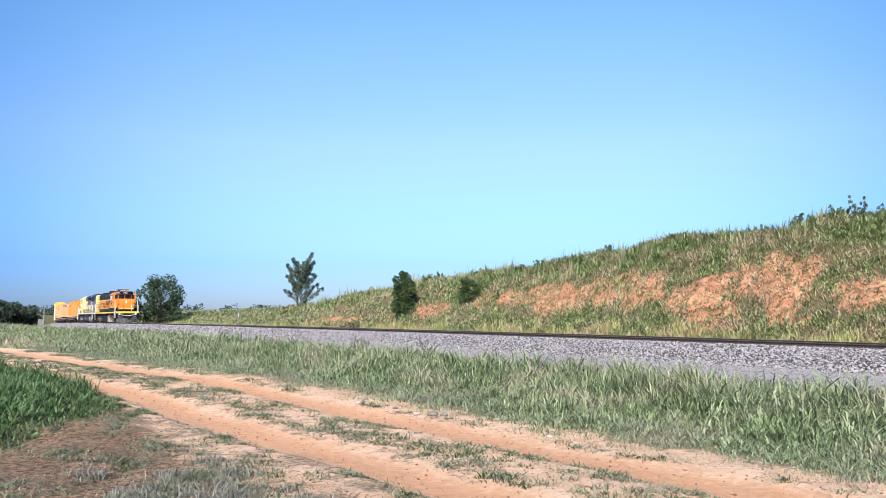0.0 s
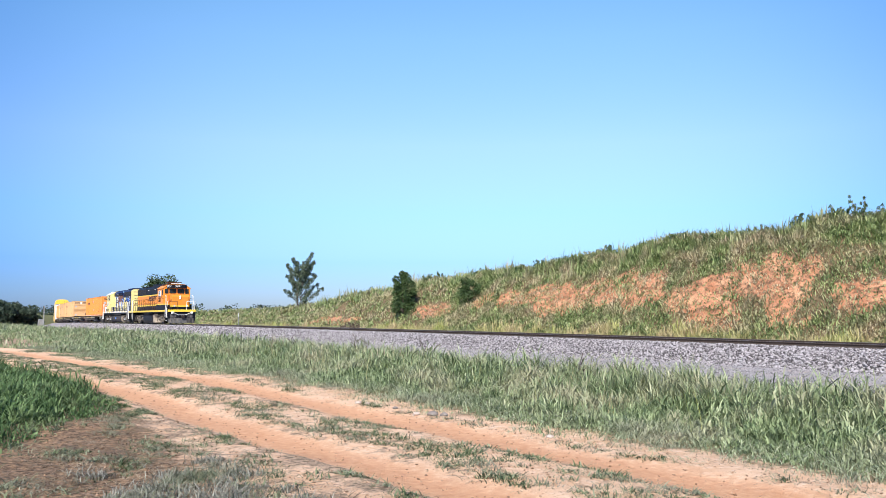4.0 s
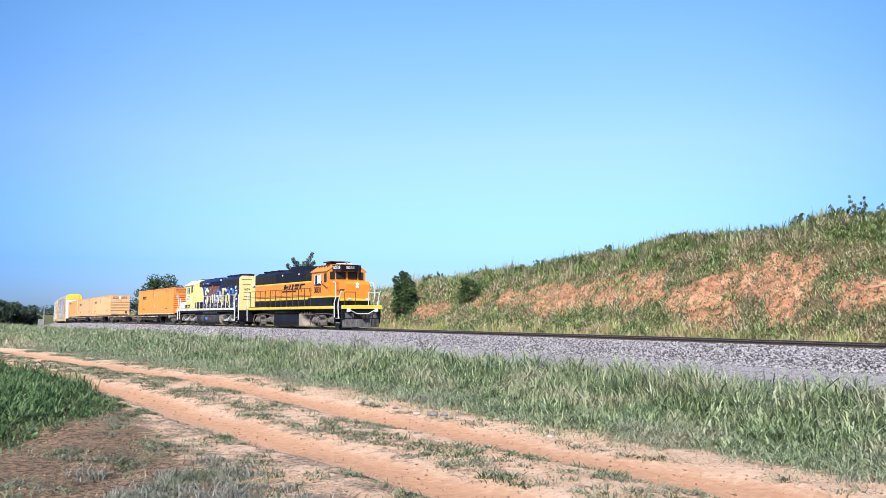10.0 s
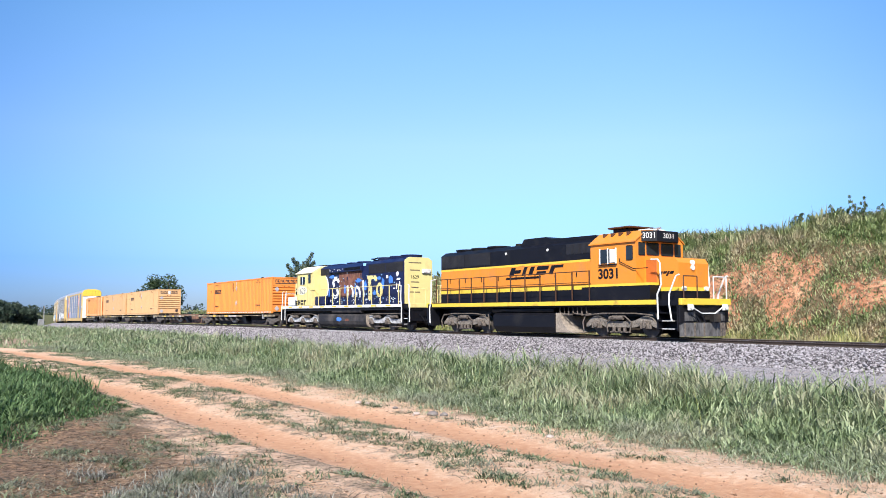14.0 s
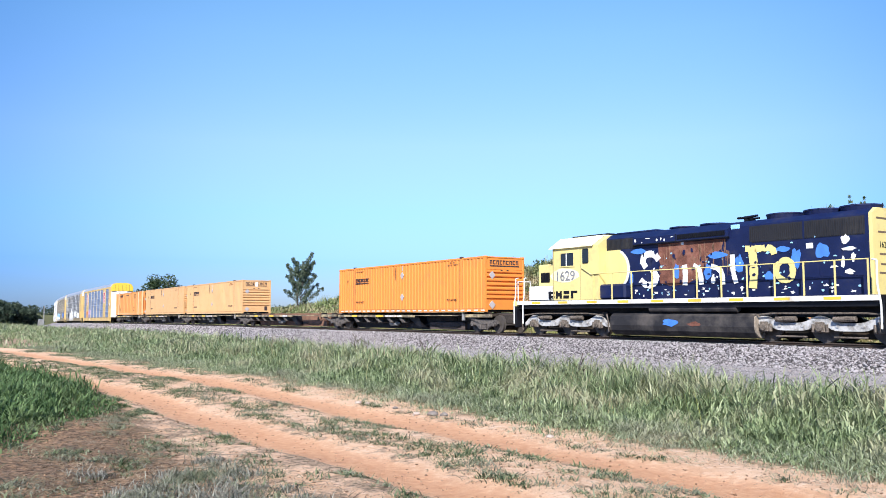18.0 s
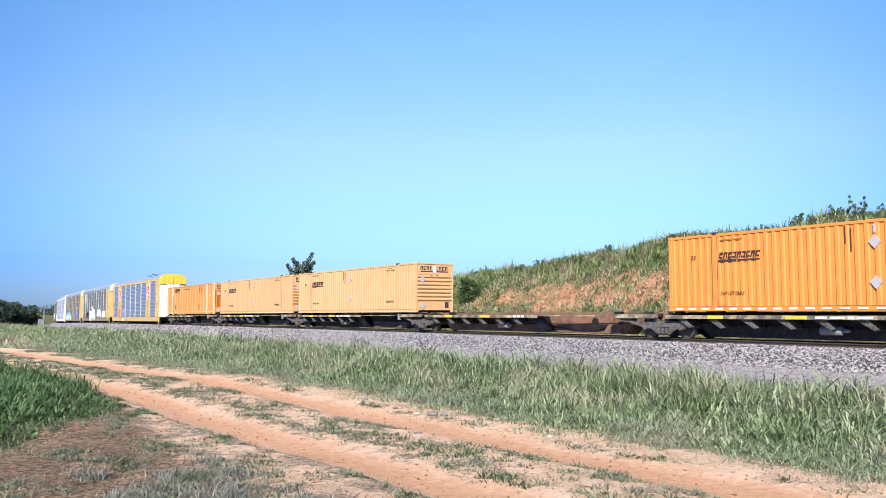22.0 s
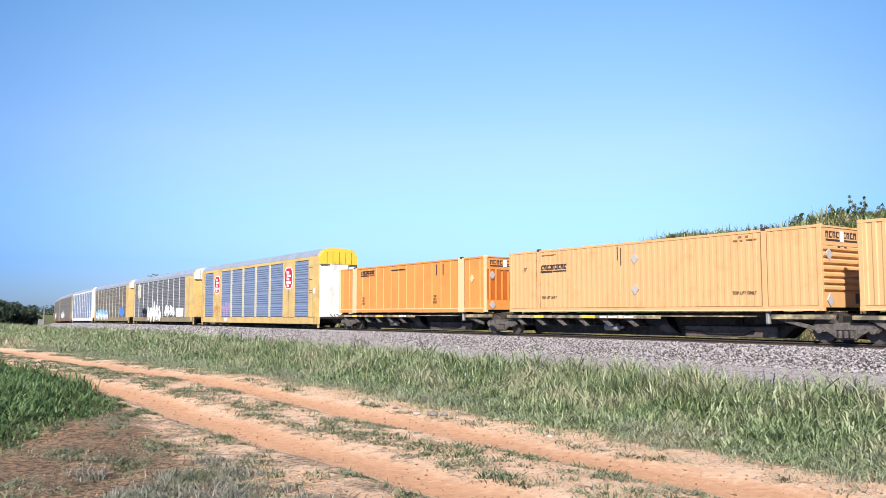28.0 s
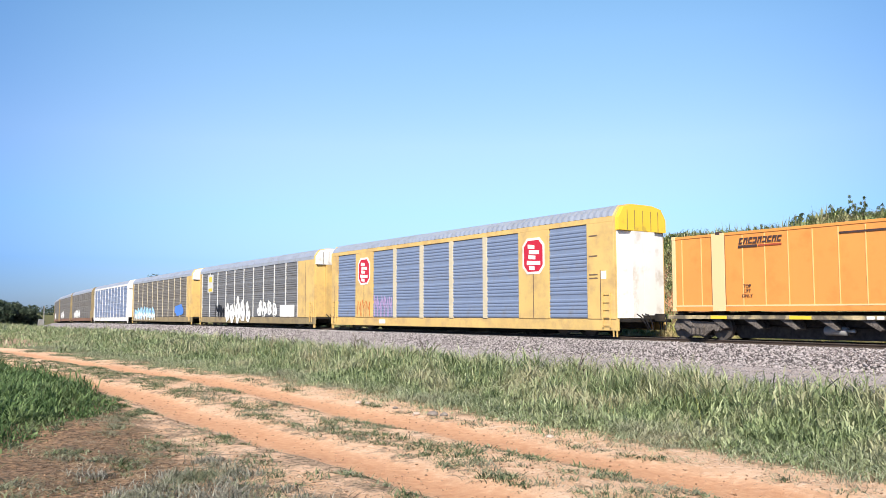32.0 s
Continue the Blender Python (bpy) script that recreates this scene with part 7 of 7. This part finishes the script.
# deep green clump beside the road
x, y = spots(7600, -30, -9.0, -3.0, 4.0)
edge = (x + 10.9) + (y - 1.4) * 1.9 + 0.7 * ripple(x, y, 1.2, 5.0)
ok = (edge < 0) & (lane(x, y) < 3.75 + 0.25 * ripple(x, y, 1.0, 1.0))
x, y, edge = x[ok], y[ok], edge[ok]
grass("roadside_clump", rng, x, y, (0.09 + 0.34 * smooth(0, -2.2, edge)) * (0.30 + 1.0 * speckle(x, y, 0.42, 19.0)), 0.021, 0.9, 1.2, 11, 0.07, M_GRASS_DEEP, "deep green grass clump beside the dirt road", stems=0.8)
# low tufts on the worn ground and between the ruts
x, y = spots(19000, -38, -1, 0.8, 7.4)
v = lane(x, y)
strip = smooth(4.8, 5.2, v) * smooth(6.4, 6.0, v)
ok = (ruts(x, y) < 0.25) & (rng.uniform(0, 1, len(x)) < smooth(0.545 - 0.185 * strip, 0.59 - 0.13 * strip, speckle(x * 0.5, y, 0.40, 17.0)))
grass("road_tufts", rng, x[ok], y[ok], rng.uniform(0.03, 0.11, ok.sum()), 0.012, 1.3, 0.9, 20, 0.06, M_TUFT, "low sparse tufts on the worn road")
# grey dry tufts in front
x, y = spots(700, -8.9, -5.8, 1.7, 3.2)
ok = speckle(x, y, 0.7, 21.0) > 0.47
grass("dry_tufts", rng, x[ok], y[ok], rng.uniform(0.05, 0.15, ok.sum()), 0.008, 0.9, 0.7, 18, 0.05, M_DRYTUFT, "grey dry tufts on bare earth")
# beyond: turf to the west of the road and on the gravel's edge
x, y = spots(6400, -190, -34, -10, 15)
v = lane(x, y)
ok = (np.abs(v - 5.6) > 2.3) & ((v > 7.6) | (x < -40))
grass("meadow_grass", rng, x[ok], y[ok], rng.uniform(0.2, 0.5, ok.sum()), 0.05, 0.6, 0.7, 6, 0.2, M_GRASS, "rough green grass beside the track")
# the bank
for n, x0, x1, per, w, hh in ((15000, -52, -8, 9, 0.050, 0.50), (7500, -112, -52, 6, 0.08, 0.52), (3000, -220, -112, 6, 0.14, 0.6)):
    x, o, y = scatter(rng, n, x0, x1, 5.0, 17.0)
    soil = bank_soil(x, o)
    ok = rng.uniform(0, 1, n) < 1.0 - 0.62 * smooth(0.2, 0.75, soil)
    x, o, y = x[ok], o[ok], y[ok]
    h = hh * (1 - 0.5 * soil[ok]) * (0.55 + 0.6 * speckle(x, y, 3.0, 14.0) + 0.65 * smooth(10.0, 12.6, o) + 0.25 * smooth(-38, -24, x) * smooth(10.0, 12.6, o))
    grass("bank_weeds", rng, x, y, h, w, 0.9, 0.9, per, 0.17, M_WEED, "dense green weeds on the cut bank", "weeds", stems=0.7)
M_DEAD = foliage("dead_brown_growth", ((0.14, 0.10, 0.06), (0.32, 0.24, 0.15), (0.48, 0.38, 0.26), (0.60, 0.51, 0.37)), (0.27, 0.29, 0.13), 0.45, 0.15, 1.0, clump=2.2)
x, o, y = scatter(rng, 3600, -56, -10, 6.0, 11.2)
soil = bank_soil(x, o)
ok = (rng.uniform(0, 1, len(x)) < 0.18 + 0.5 * smooth(0.1, 0.5, soil)) & (speckle(x, o, 0.9, 51.0) > 0.42)
grass("dead_bank_growth", rng, x[ok], y[ok], rng.uniform(0.12, 0.42, ok.sum()), 0.035, 1.3, 1.5, 9, 0.16, M_DEAD, "dead brown growth hanging over the raw earth", "weeds", stems=0.4)
for n, x0, x1, w in ((6500, -64, -8, 0.04), (2600, -140, -64, 0.07)):
    x, o, y = scatter(rng, n, x0, x1, 3.4, 6.4)
    grass("bank_foot_grass", rng, x, y, rng.uniform(0.4, 1.1, n) * (0.15 + 1.5 * speckle(x, y, 2.0, 31.0) ** 1.5), w, 0.4, 0.5, 8, 0.12, M_FOOT, "yellow-green grass along the bank foot")
x, o, y = scatter(rng, 1400, -84, -10, 10.6, 14.0)
grass("skyline_stalks", rng, x, y, rng.uniform(0.5, 1.3, 1400) * (0.25 + 1.35 * speckle(x, y, 1.7, 37.0)), 0.055, 0.3, 0.25, 5, 0.12, M_WEED, "tall weed stalks along the bank's crest", "weeds")


# ---- trees and shrubs ----
M_BARK = material("grey_brown_bark", (0.16, 0.125, 0.10), 0.95, vary=0.35, scale=3.0, grain=20.0, bump=0.8, stretch=(1, 1, 0.3))
M_LEAF = foliage("broad_tree_leaves", ((0.04, 0.07, 0.028), (0.085, 0.13, 0.05), (0.16, 0.21, 0.095)), (0.13, 0.15, 0.07), 0.2, 0.2, 0.6)
M_LEAF_DARK = foliage("dark_tree_leaves", ((0.012, 0.024, 0.010), (0.03, 0.055, 0.02), (0.085, 0.125, 0.055)), (0.05, 0.075, 0.03), 0.2, 0.15, 0.6)
M_LEAF_GREY = foliage("grey_green_leaves", ((0.06, 0.085, 0.06), (0.10, 0.14, 0.09), (0.17, 0.21, 0.14)), (0.15, 0.17, 0.10), 0.2, 0.25, 0.6)
M_CEDAR = foliage("cedar_needles", ((0.022, 0.045, 0.015), (0.045, 0.08, 0.025), (0.08, 0.125, 0.04)), (0.08, 0.10, 0.04), 0.2, 0.1, 1.0)
M_FAR_LEAF = foliage("far_tree_leaves", ((0.018, 0.03, 0.022), (0.035, 0.055, 0.035), (0.06, 0.085, 0.05)), (0.055, 0.07, 0.045), 0.2, 0.15, 0.2)


def leaves(name, rng, centres, radii, per, size, material, parent, squash=1.0, label="", inner=0.35):
    """A crown of many small folded leaves round the given clump centres."""
    n = len(centres) * per
    c = np.repeat(centres, per, axis=0)
    r = np.repeat(radii, per)
    d = rng.normal(0, 1, (n, 3))
    d /= np.linalg.norm(d, axis=1)[:, None]
    p = c + d * (r * (inner + (1 - inner) * rng.uniform(0, 1, n) ** 0.6))[:, None] * np.array([1, 1, squash])
    u = rng.normal(0, 1, (n, 3))
    u /= np.linalg.norm(u, axis=1)[:, None]
    w = np.cross(u, rng.normal(0, 1, (n, 3)))
    w /= np.linalg.norm(w, axis=1)[:, None] + 1e-9
    s = (size * rng.uniform(0.6, 1.4, n))[:, None]
    v = np.stack([p - u * s, p + w * s * 0.45, p + u * s, p - w * s * 0.45 + np.cross(u, w) * s * 0.25], 1)
    f = np.array([(0, 1, 2), (0, 2, 3)])[None] + (np.arange(n) * 4)[:, None, None]
    return part(name, grid_mesh(name, v.reshape(-1, 3), f.reshape(-1, 3), material), material, parent, label)


def limb(bm, a, b, r0, r1, rng, n=3):
    a, b = Vector(a), Vector(b)
    last, k = a, r0
    for i in range(1, n + 1):
        t = i / n
        q = a.lerp(b, t) + Vector(rng.normal(0, 1, 3)) * (b - a).length * 0.05 * (0 if i == n else 1)
        r = r0 + (r1 - r0) * t
        rod(bm, last, q, k, 7, r)
        last, k = q, r
    return bm


def tree(name, label, x, y, height, width, material, seed, clumps, per, leaf, low=0.25, open_=0.0, squash=0.8, lean=0.0):
    rng = np.random.default_rng(seed)
    z = float(ground_z(x, y)) - 0.1
    T = thing(name, label, "tree")
    T.matrix_basis = pose(x, y, z)
    bm = fresh()
    trunk_top = height * 0.55
    limb(bm, (0, 0, 0), (lean * 0.5, 0, trunk_top), 0.05 * height * 0.5, 0.018 * height, rng, 4)
    cs, rs = [], []
    for i in range(clumps):
        t = low + (1 - low) * (i + 0.5) / clumps
        a = i * 2.399 + rng.uniform(-0.4, 0.4)
        env = math.sin(math.pi * min(1.0, (t - low) / (1 - low) * 0.85 + 0.13)) ** 0.6
        d = width / 2 * env * rng.uniform(0.35, 0.95)
        c = (d * math.cos(a) + lean * t, d * math.sin(a), height * t * rng.uniform(0.92, 1.0))
        cs.append(c)
        rs.append(width * rng.uniform(0.13, 0.22) * (1 - 0.3 * open_))
        if i % 2 == 0 or open_:
            limb(bm, (lean * 0.4, 0, height * max(0.12, t * 0.55)), c, 0.012 * height, 0.004 * height, rng, 3)
    part("trunk", bm, M_BARK, T, "grey-brown trunk and limbs")
    leaves("crown", rng, np.array(cs), np.array(rs), per, leaf, material, T, squash, "uneven leafy crown")
    return T


def bush(name, label, x, y, height, width, material, seed, clumps, per, leaf, cone=0.0):
    rng = np.random.default_rng(seed)
    z = float(ground_z(x, y)) - 0.1
    B = thing(name, label, "bush")
    B.matrix_basis = pose(x, y, z)
    bm = fresh()
    cs, rs = [], []
    for i in range(clumps):
        t = (i + 0.5) / clumps
        a = i * 2.399
        d = width / 2 * (1 - cone * t) * rng.uniform(0.3, 0.85) * (1.0 if t < 0.85 else 0.5)
        c = (d * math.cos(a), d * math.sin(a), height * (0.08 + 0.86 * t))
        cs.append(c)
        rs.append(width * rng.uniform(0.11, 0.24) * (1 - 0.5 * cone * t))
        if i % 3 == 0:
            limb(bm, (0, 0, 0), c, 0.05, 0.012, rng, 2)
    part("stem", bm, M_BARK, B, "brown woody stems")
    leaves("crown", rng, np.array(cs), np.array(rs), per, leaf, material, B, 0.9, "dense uneven foliage")
    return B


tree("broadleaf_tree", "dark green round-crowned tree behind the railway track", -124.0, 35.6, 7.5, 8.3, M_LEAF_DARK, 3, 42, 210, 0.15, low=0.10, open_=0.8)
def plume_tree(label, x, y, height, width, seed):
    """A thin tree whose limbs rise like plumes, with sky between them."""
    rng = np.random.default_rng(seed)
    T = thing("open_tree", label, "tree")
    T.matrix_basis = pose(x, y, float(ground_z(x, y)) - 0.1)
    bm, cs, rs = fresh(), [], []
    limb(bm, (0, 0, 0), (0.1, 0, height * 0.62), 0.11, 0.05, rng, 4)
    for i in range(26):
        t = 0.05 + 0.56 * i / 26
        a = i * 2.399
        reach = width * 0.5 * rng.uniform(0.55, 1.0) * (1.0 - 0.45 * (i / 26))
        base = Vector((0.05, 0, height * t))
        tip = Vector((reach * math.cos(a), reach * math.sin(a), min(height, height * (t + rng.uniform(0.22, 0.42)))))
        limb(bm, base, tip, 0.04, 0.012, rng, 3)
        for k in range(5):
            q = base.lerp(tip, 0.42 + 0.145 * k)
            cs.append(tuple(q + Vector(rng.normal(0, 0.09, 3))))
            rs.append(0.40 - 0.045 * k)
    part("trunk", bm, M_BARK, T, "thin grey trunk with rising limbs")
    leaves("crown", rng, np.array(cs), np.array(rs), 64, 0.10, M_LEAF_GREY, T, 1.3, "sparse grey-green plumes of leaves", 0.1)
    return T


plume_tree("thin grey-green tree with upright open branches", -85.0, 39.9, 6.6, 5.4, 8)
bush("cedar_bush", "dark green cedar bush on the bank", -56.0, 35.3, 3.7, 2.6, M_CEDAR, 5, 34, 240, 0.075, cone=0.45)
bush("cedar_bush", "small dark cedar bush among weeds on the bank", -48.4, 36.1, 1.9, 2.1, M_CEDAR, 6, 16, 160, 0.075, cone=0.2)


def spiky_shrub(label, x, y, height, width, material, seed):
    """A rank weed shrub: a sheaf of upright stems with leaves along each."""
    rng = np.random.default_rng(seed)
    B = thing("shrub", label, "bush")
    B.matrix_basis = pose(x, y, float(ground_z(x, y)) - 0.1)
    bm, cs, rs = fresh(), [], []
    for i in range(9):
        a = i * 2.399
        tip = Vector((width * 0.5 * math.cos(a) * rng.uniform(0.3, 1.0), width * 0.5 * math.sin(a) * rng.uniform(0.3, 1.0), height * rng.uniform(0.55, 1.0)))
        limb(bm, (0.05 * math.cos(a), 0.05 * math.sin(a), 0), tip, 0.02, 0.006, rng, 2)
        for k in range(6):
            cs.append(tuple(tip * (0.22 + 0.156 * k) + Vector(rng.normal(0, 0.04, 3))))
            rs.append(0.22 - 0.028 * k)
    part("stem", bm, M_BARK, B, "brown woody stems")
    leaves("crown", rng, np.array(cs), np.array(rs), 20, 0.06, material, B, 1.3, "narrow upright leaves", 0.1)
    return B


for i, (x, o, h, w) in enumerate(((-21.1, 12.8, 1.9, 1.0), (-22.1, 12.6, 1.1, 1.2), (-20.2, 12.8, 1.2, 1.3), (-24.5, 12.8, 1.35, 0.7), (-25.8, 12.6, 0.95, 1.2), (-26.8, 12.7, 1.0, 1.2), (-41.3, 12.5, 0.9, 1.3), (-40.2, 12.5, 0.8, 1.3), (-37.8, 12.6, 1.05, 0.7), (-32.0, 12.6, 0.85, 1.1), (-29.9, 12.5, 0.9, 0.8), (-28.3, 12.5, 0.9, 1.0), (-34.2, 12.5, 0.8, 1.2), (-23.2, 12.7, 0.8, 1.2), (-18.5, 12.8, 1.3, 1.5))):
    spiky_shrub("leafy green shrub on the crest of the bank", x, float(track_y(x)) + o, h, w, M_LEAF, 30 + i)
picker = random.Random(9)
for i in range(26):
    x = -78 + 50 * picker.random() ** 0.75
    h = picker.uniform(0.6, 1.05) * (1.2 if x > -27 else 1.0)
    spiky_shrub("low dark weed shrub on the crest of the bank", x, float(track_y(x)) + picker.uniform(11.6, 13.8), h, h * picker.uniform(0.7, 1.2), M_LEAF if i % 3 else M_WEED, 130 + i)
# far woods to the west
for i, (x, y, h, w) in enumerate(((-205, 23.6, 5.3, 8.5), (-211, 27.6, 5.2, 7.0), (-217, 30.6, 4.3, 5.5), (-228, 34.0, 2.6, 4.5))):
    tree("spreading_tree", "dark spreading tree beyond the meadow", x, y, h, w, M_FAR_LEAF, 50 + i, 40, 90, 0.35, low=0.25, squash=0.6)
far_c, far_r = [], []
for i in range(220):
    t = i / 220
    far_c.append((-500 - 60 * rng.uniform(0, 1), 10 + 260 * t, -6.5 + rng.uniform(0.5, 10.5)))
    far_r.append(rng.uniform(2.5, 4.5))
woods = tagged(new("far_woods"), "dark line of far woods beyond the curve", "woods", kind="stuff")
leaves("crown", rng, np.array(far_c), np.array(far_r), 60, 0.7, M_FAR_LEAF, woods, 0.8)
# a marker post on the far side of the track
post = thing("marker_post", "thin grey steel marker post beside the track", "post")
px = -82.0
post.matrix_basis = pose(px, float(track_y(px)) + 3.6, float(ground_z(px, track_y(px) + 3.6)))
part("shaft", box(fresh(), -0.045, 0.045, -0.03, 0.03, -0.1, 1.9, 0.008), M_GALV_DARK, post)
part("plate", box(fresh(), -0.08, 0.08, -0.04, -0.03, 1.45, 1.85, 0.005), M_WHITE, post, "small pale plate")

# dead brush by the rail, dark dead stalks in the verge, a far pole with its box
M_DEAD = material("dead_brown_stems", (0.075, 0.05, 0.038), 0.9, vary=0.35, scale=3.0, bump=0.3)
bush("dead_brush", "low heap of dead brown brush beside the rail", -55.0, float(track_y(-55.0)) + 2.7, 0.75, 1.9, M_DEAD, 91, 12, 90, 0.07)
for i, (x, y, h) in enumerate(((-22.3, 12.3, 1.05), (-22.0, 12.5, 0.9), (-18.6, 12.3, 0.95), (-25.9, 11.8, 0.9), (-18.2, 12.4, 0.85), (-12.6, 12.3, 0.8))):
    stalk = thing("dead_stalk", "thin dark dead weed stalk in the verge", "weed")
    stalk.matrix_basis = pose(x, y, float(ground_z(x, y)) - 0.05)
    r = np.random.default_rng(300 + i)
    bm = limb(fresh(), (0, 0, 0), (0.05, 0.02, h), 0.014, 0.006, r, 4)
    part("stem", bm, M_DEAD, stalk)
    for k in range(5):
        z = h * (0.45 + 0.12 * k)
        part("twig", limb(fresh(), (0.03, 0.01, z), (0.03 + 0.16 * math.cos(k * 2.4 + i), 0.16 * math.sin(k * 2.4 + i), z + 0.14), 0.008, 0.012, r, 2), M_DEAD, stalk)
pole = thing("line_pole", "grey steel pole beside the far track", "pole")
pole.matrix_basis = pose(-223.0, 35.7, float(ground_z(-223.0, 35.7)))
part("shaft", rod(fresh(), (0, 0, -0.2), (0, 0, 4.8), 0.11, 8), M_GALV_DARK, pole)
cabinet = thing("relay_cabinet", "grey steel relay cabinet on the ground", "cabinet")
cabinet.matrix_basis = pose(-224.5, 35.2, float(ground_z(-224.5, 35.2)))
part("body", box(fresh(), -0.7, 0.7, -0.5, 0.5, -0.1, 1.5, 0.03), M_GALV_DARK, cabinet)
part("roof", box(fresh(), -0.8, 0.8, -0.6, 0.6, 1.5, 1.58, 0.02), M_GALV, cabinet, "grey sheet roof")
part("door", box(fresh(), -0.6, 0.6, -0.53, -0.5, 0.1, 1.4, 0.01), M_GALV_DARK, cabinet)


# a few stones at the road's edge
def rock(label, x, y, size, material, seed):
    r = np.random.default_rng(seed)
    bm = fresh()
    bmesh.ops.create_icosphere(bm, subdivisions=2, radius=size)
    for v in bm.verts:
        v.co *= float(r.uniform(0.8, 1.12))
        v.co.z *= 0.55
    ob = tagged(new("stone", finish("stone", bm, material)), label, "stone", "stones by the road")
    ob.matrix_basis = pose(x, y, float(ground_z(x, y)) + 0.25 * size, 0, 0, float(r.uniform(0, 360)))
    return ob


M_PALESTONE = material("pale_pinkish_stone", (0.46, 0.37, 0.31), 0.9, vary=0.2, scale=12.0, grain=60.0, bump=0.4)
M_DARKSTONE = material("grey_brown_stone", (0.20, 0.17, 0.15), 0.9, vary=0.3, scale=12.0, grain=60.0, bump=0.4)
for i, (x, y, size, pale) in enumerate(((-13.1, 7.3, 0.07, True), (-12.8, 7.32, 0.05, True), (-11.2, 7.3, 0.065, True), (-10.9, 7.42, 0.09, False), (-10.7, 7.5, 0.07, False), (-12.0, 7.4, 0.05, False), (-8.2, 7.45, 0.055, True))):
    rock("small pale stone at the road edge" if pale else "small grey-brown stone at the road edge", x, y, size, M_PALESTONE if pale else M_DARKSTONE, 400 + i)


def motions():
    """The train rolls past, from its place at the start to its place at the end, and its wheels turn."""
    for ob, s, half in MOVERS:
        walk(ob, [(float(t), car_pose(s + run(t), half)) for t in range(0, 33)])
    for ob, x, r in SPINNERS:
        walk(ob, [(i / 10, pose(x, 0, r, 0, math.degrees(run(i / 10) / r) % 360, 0)) for i in range(0, 321)])


motions()
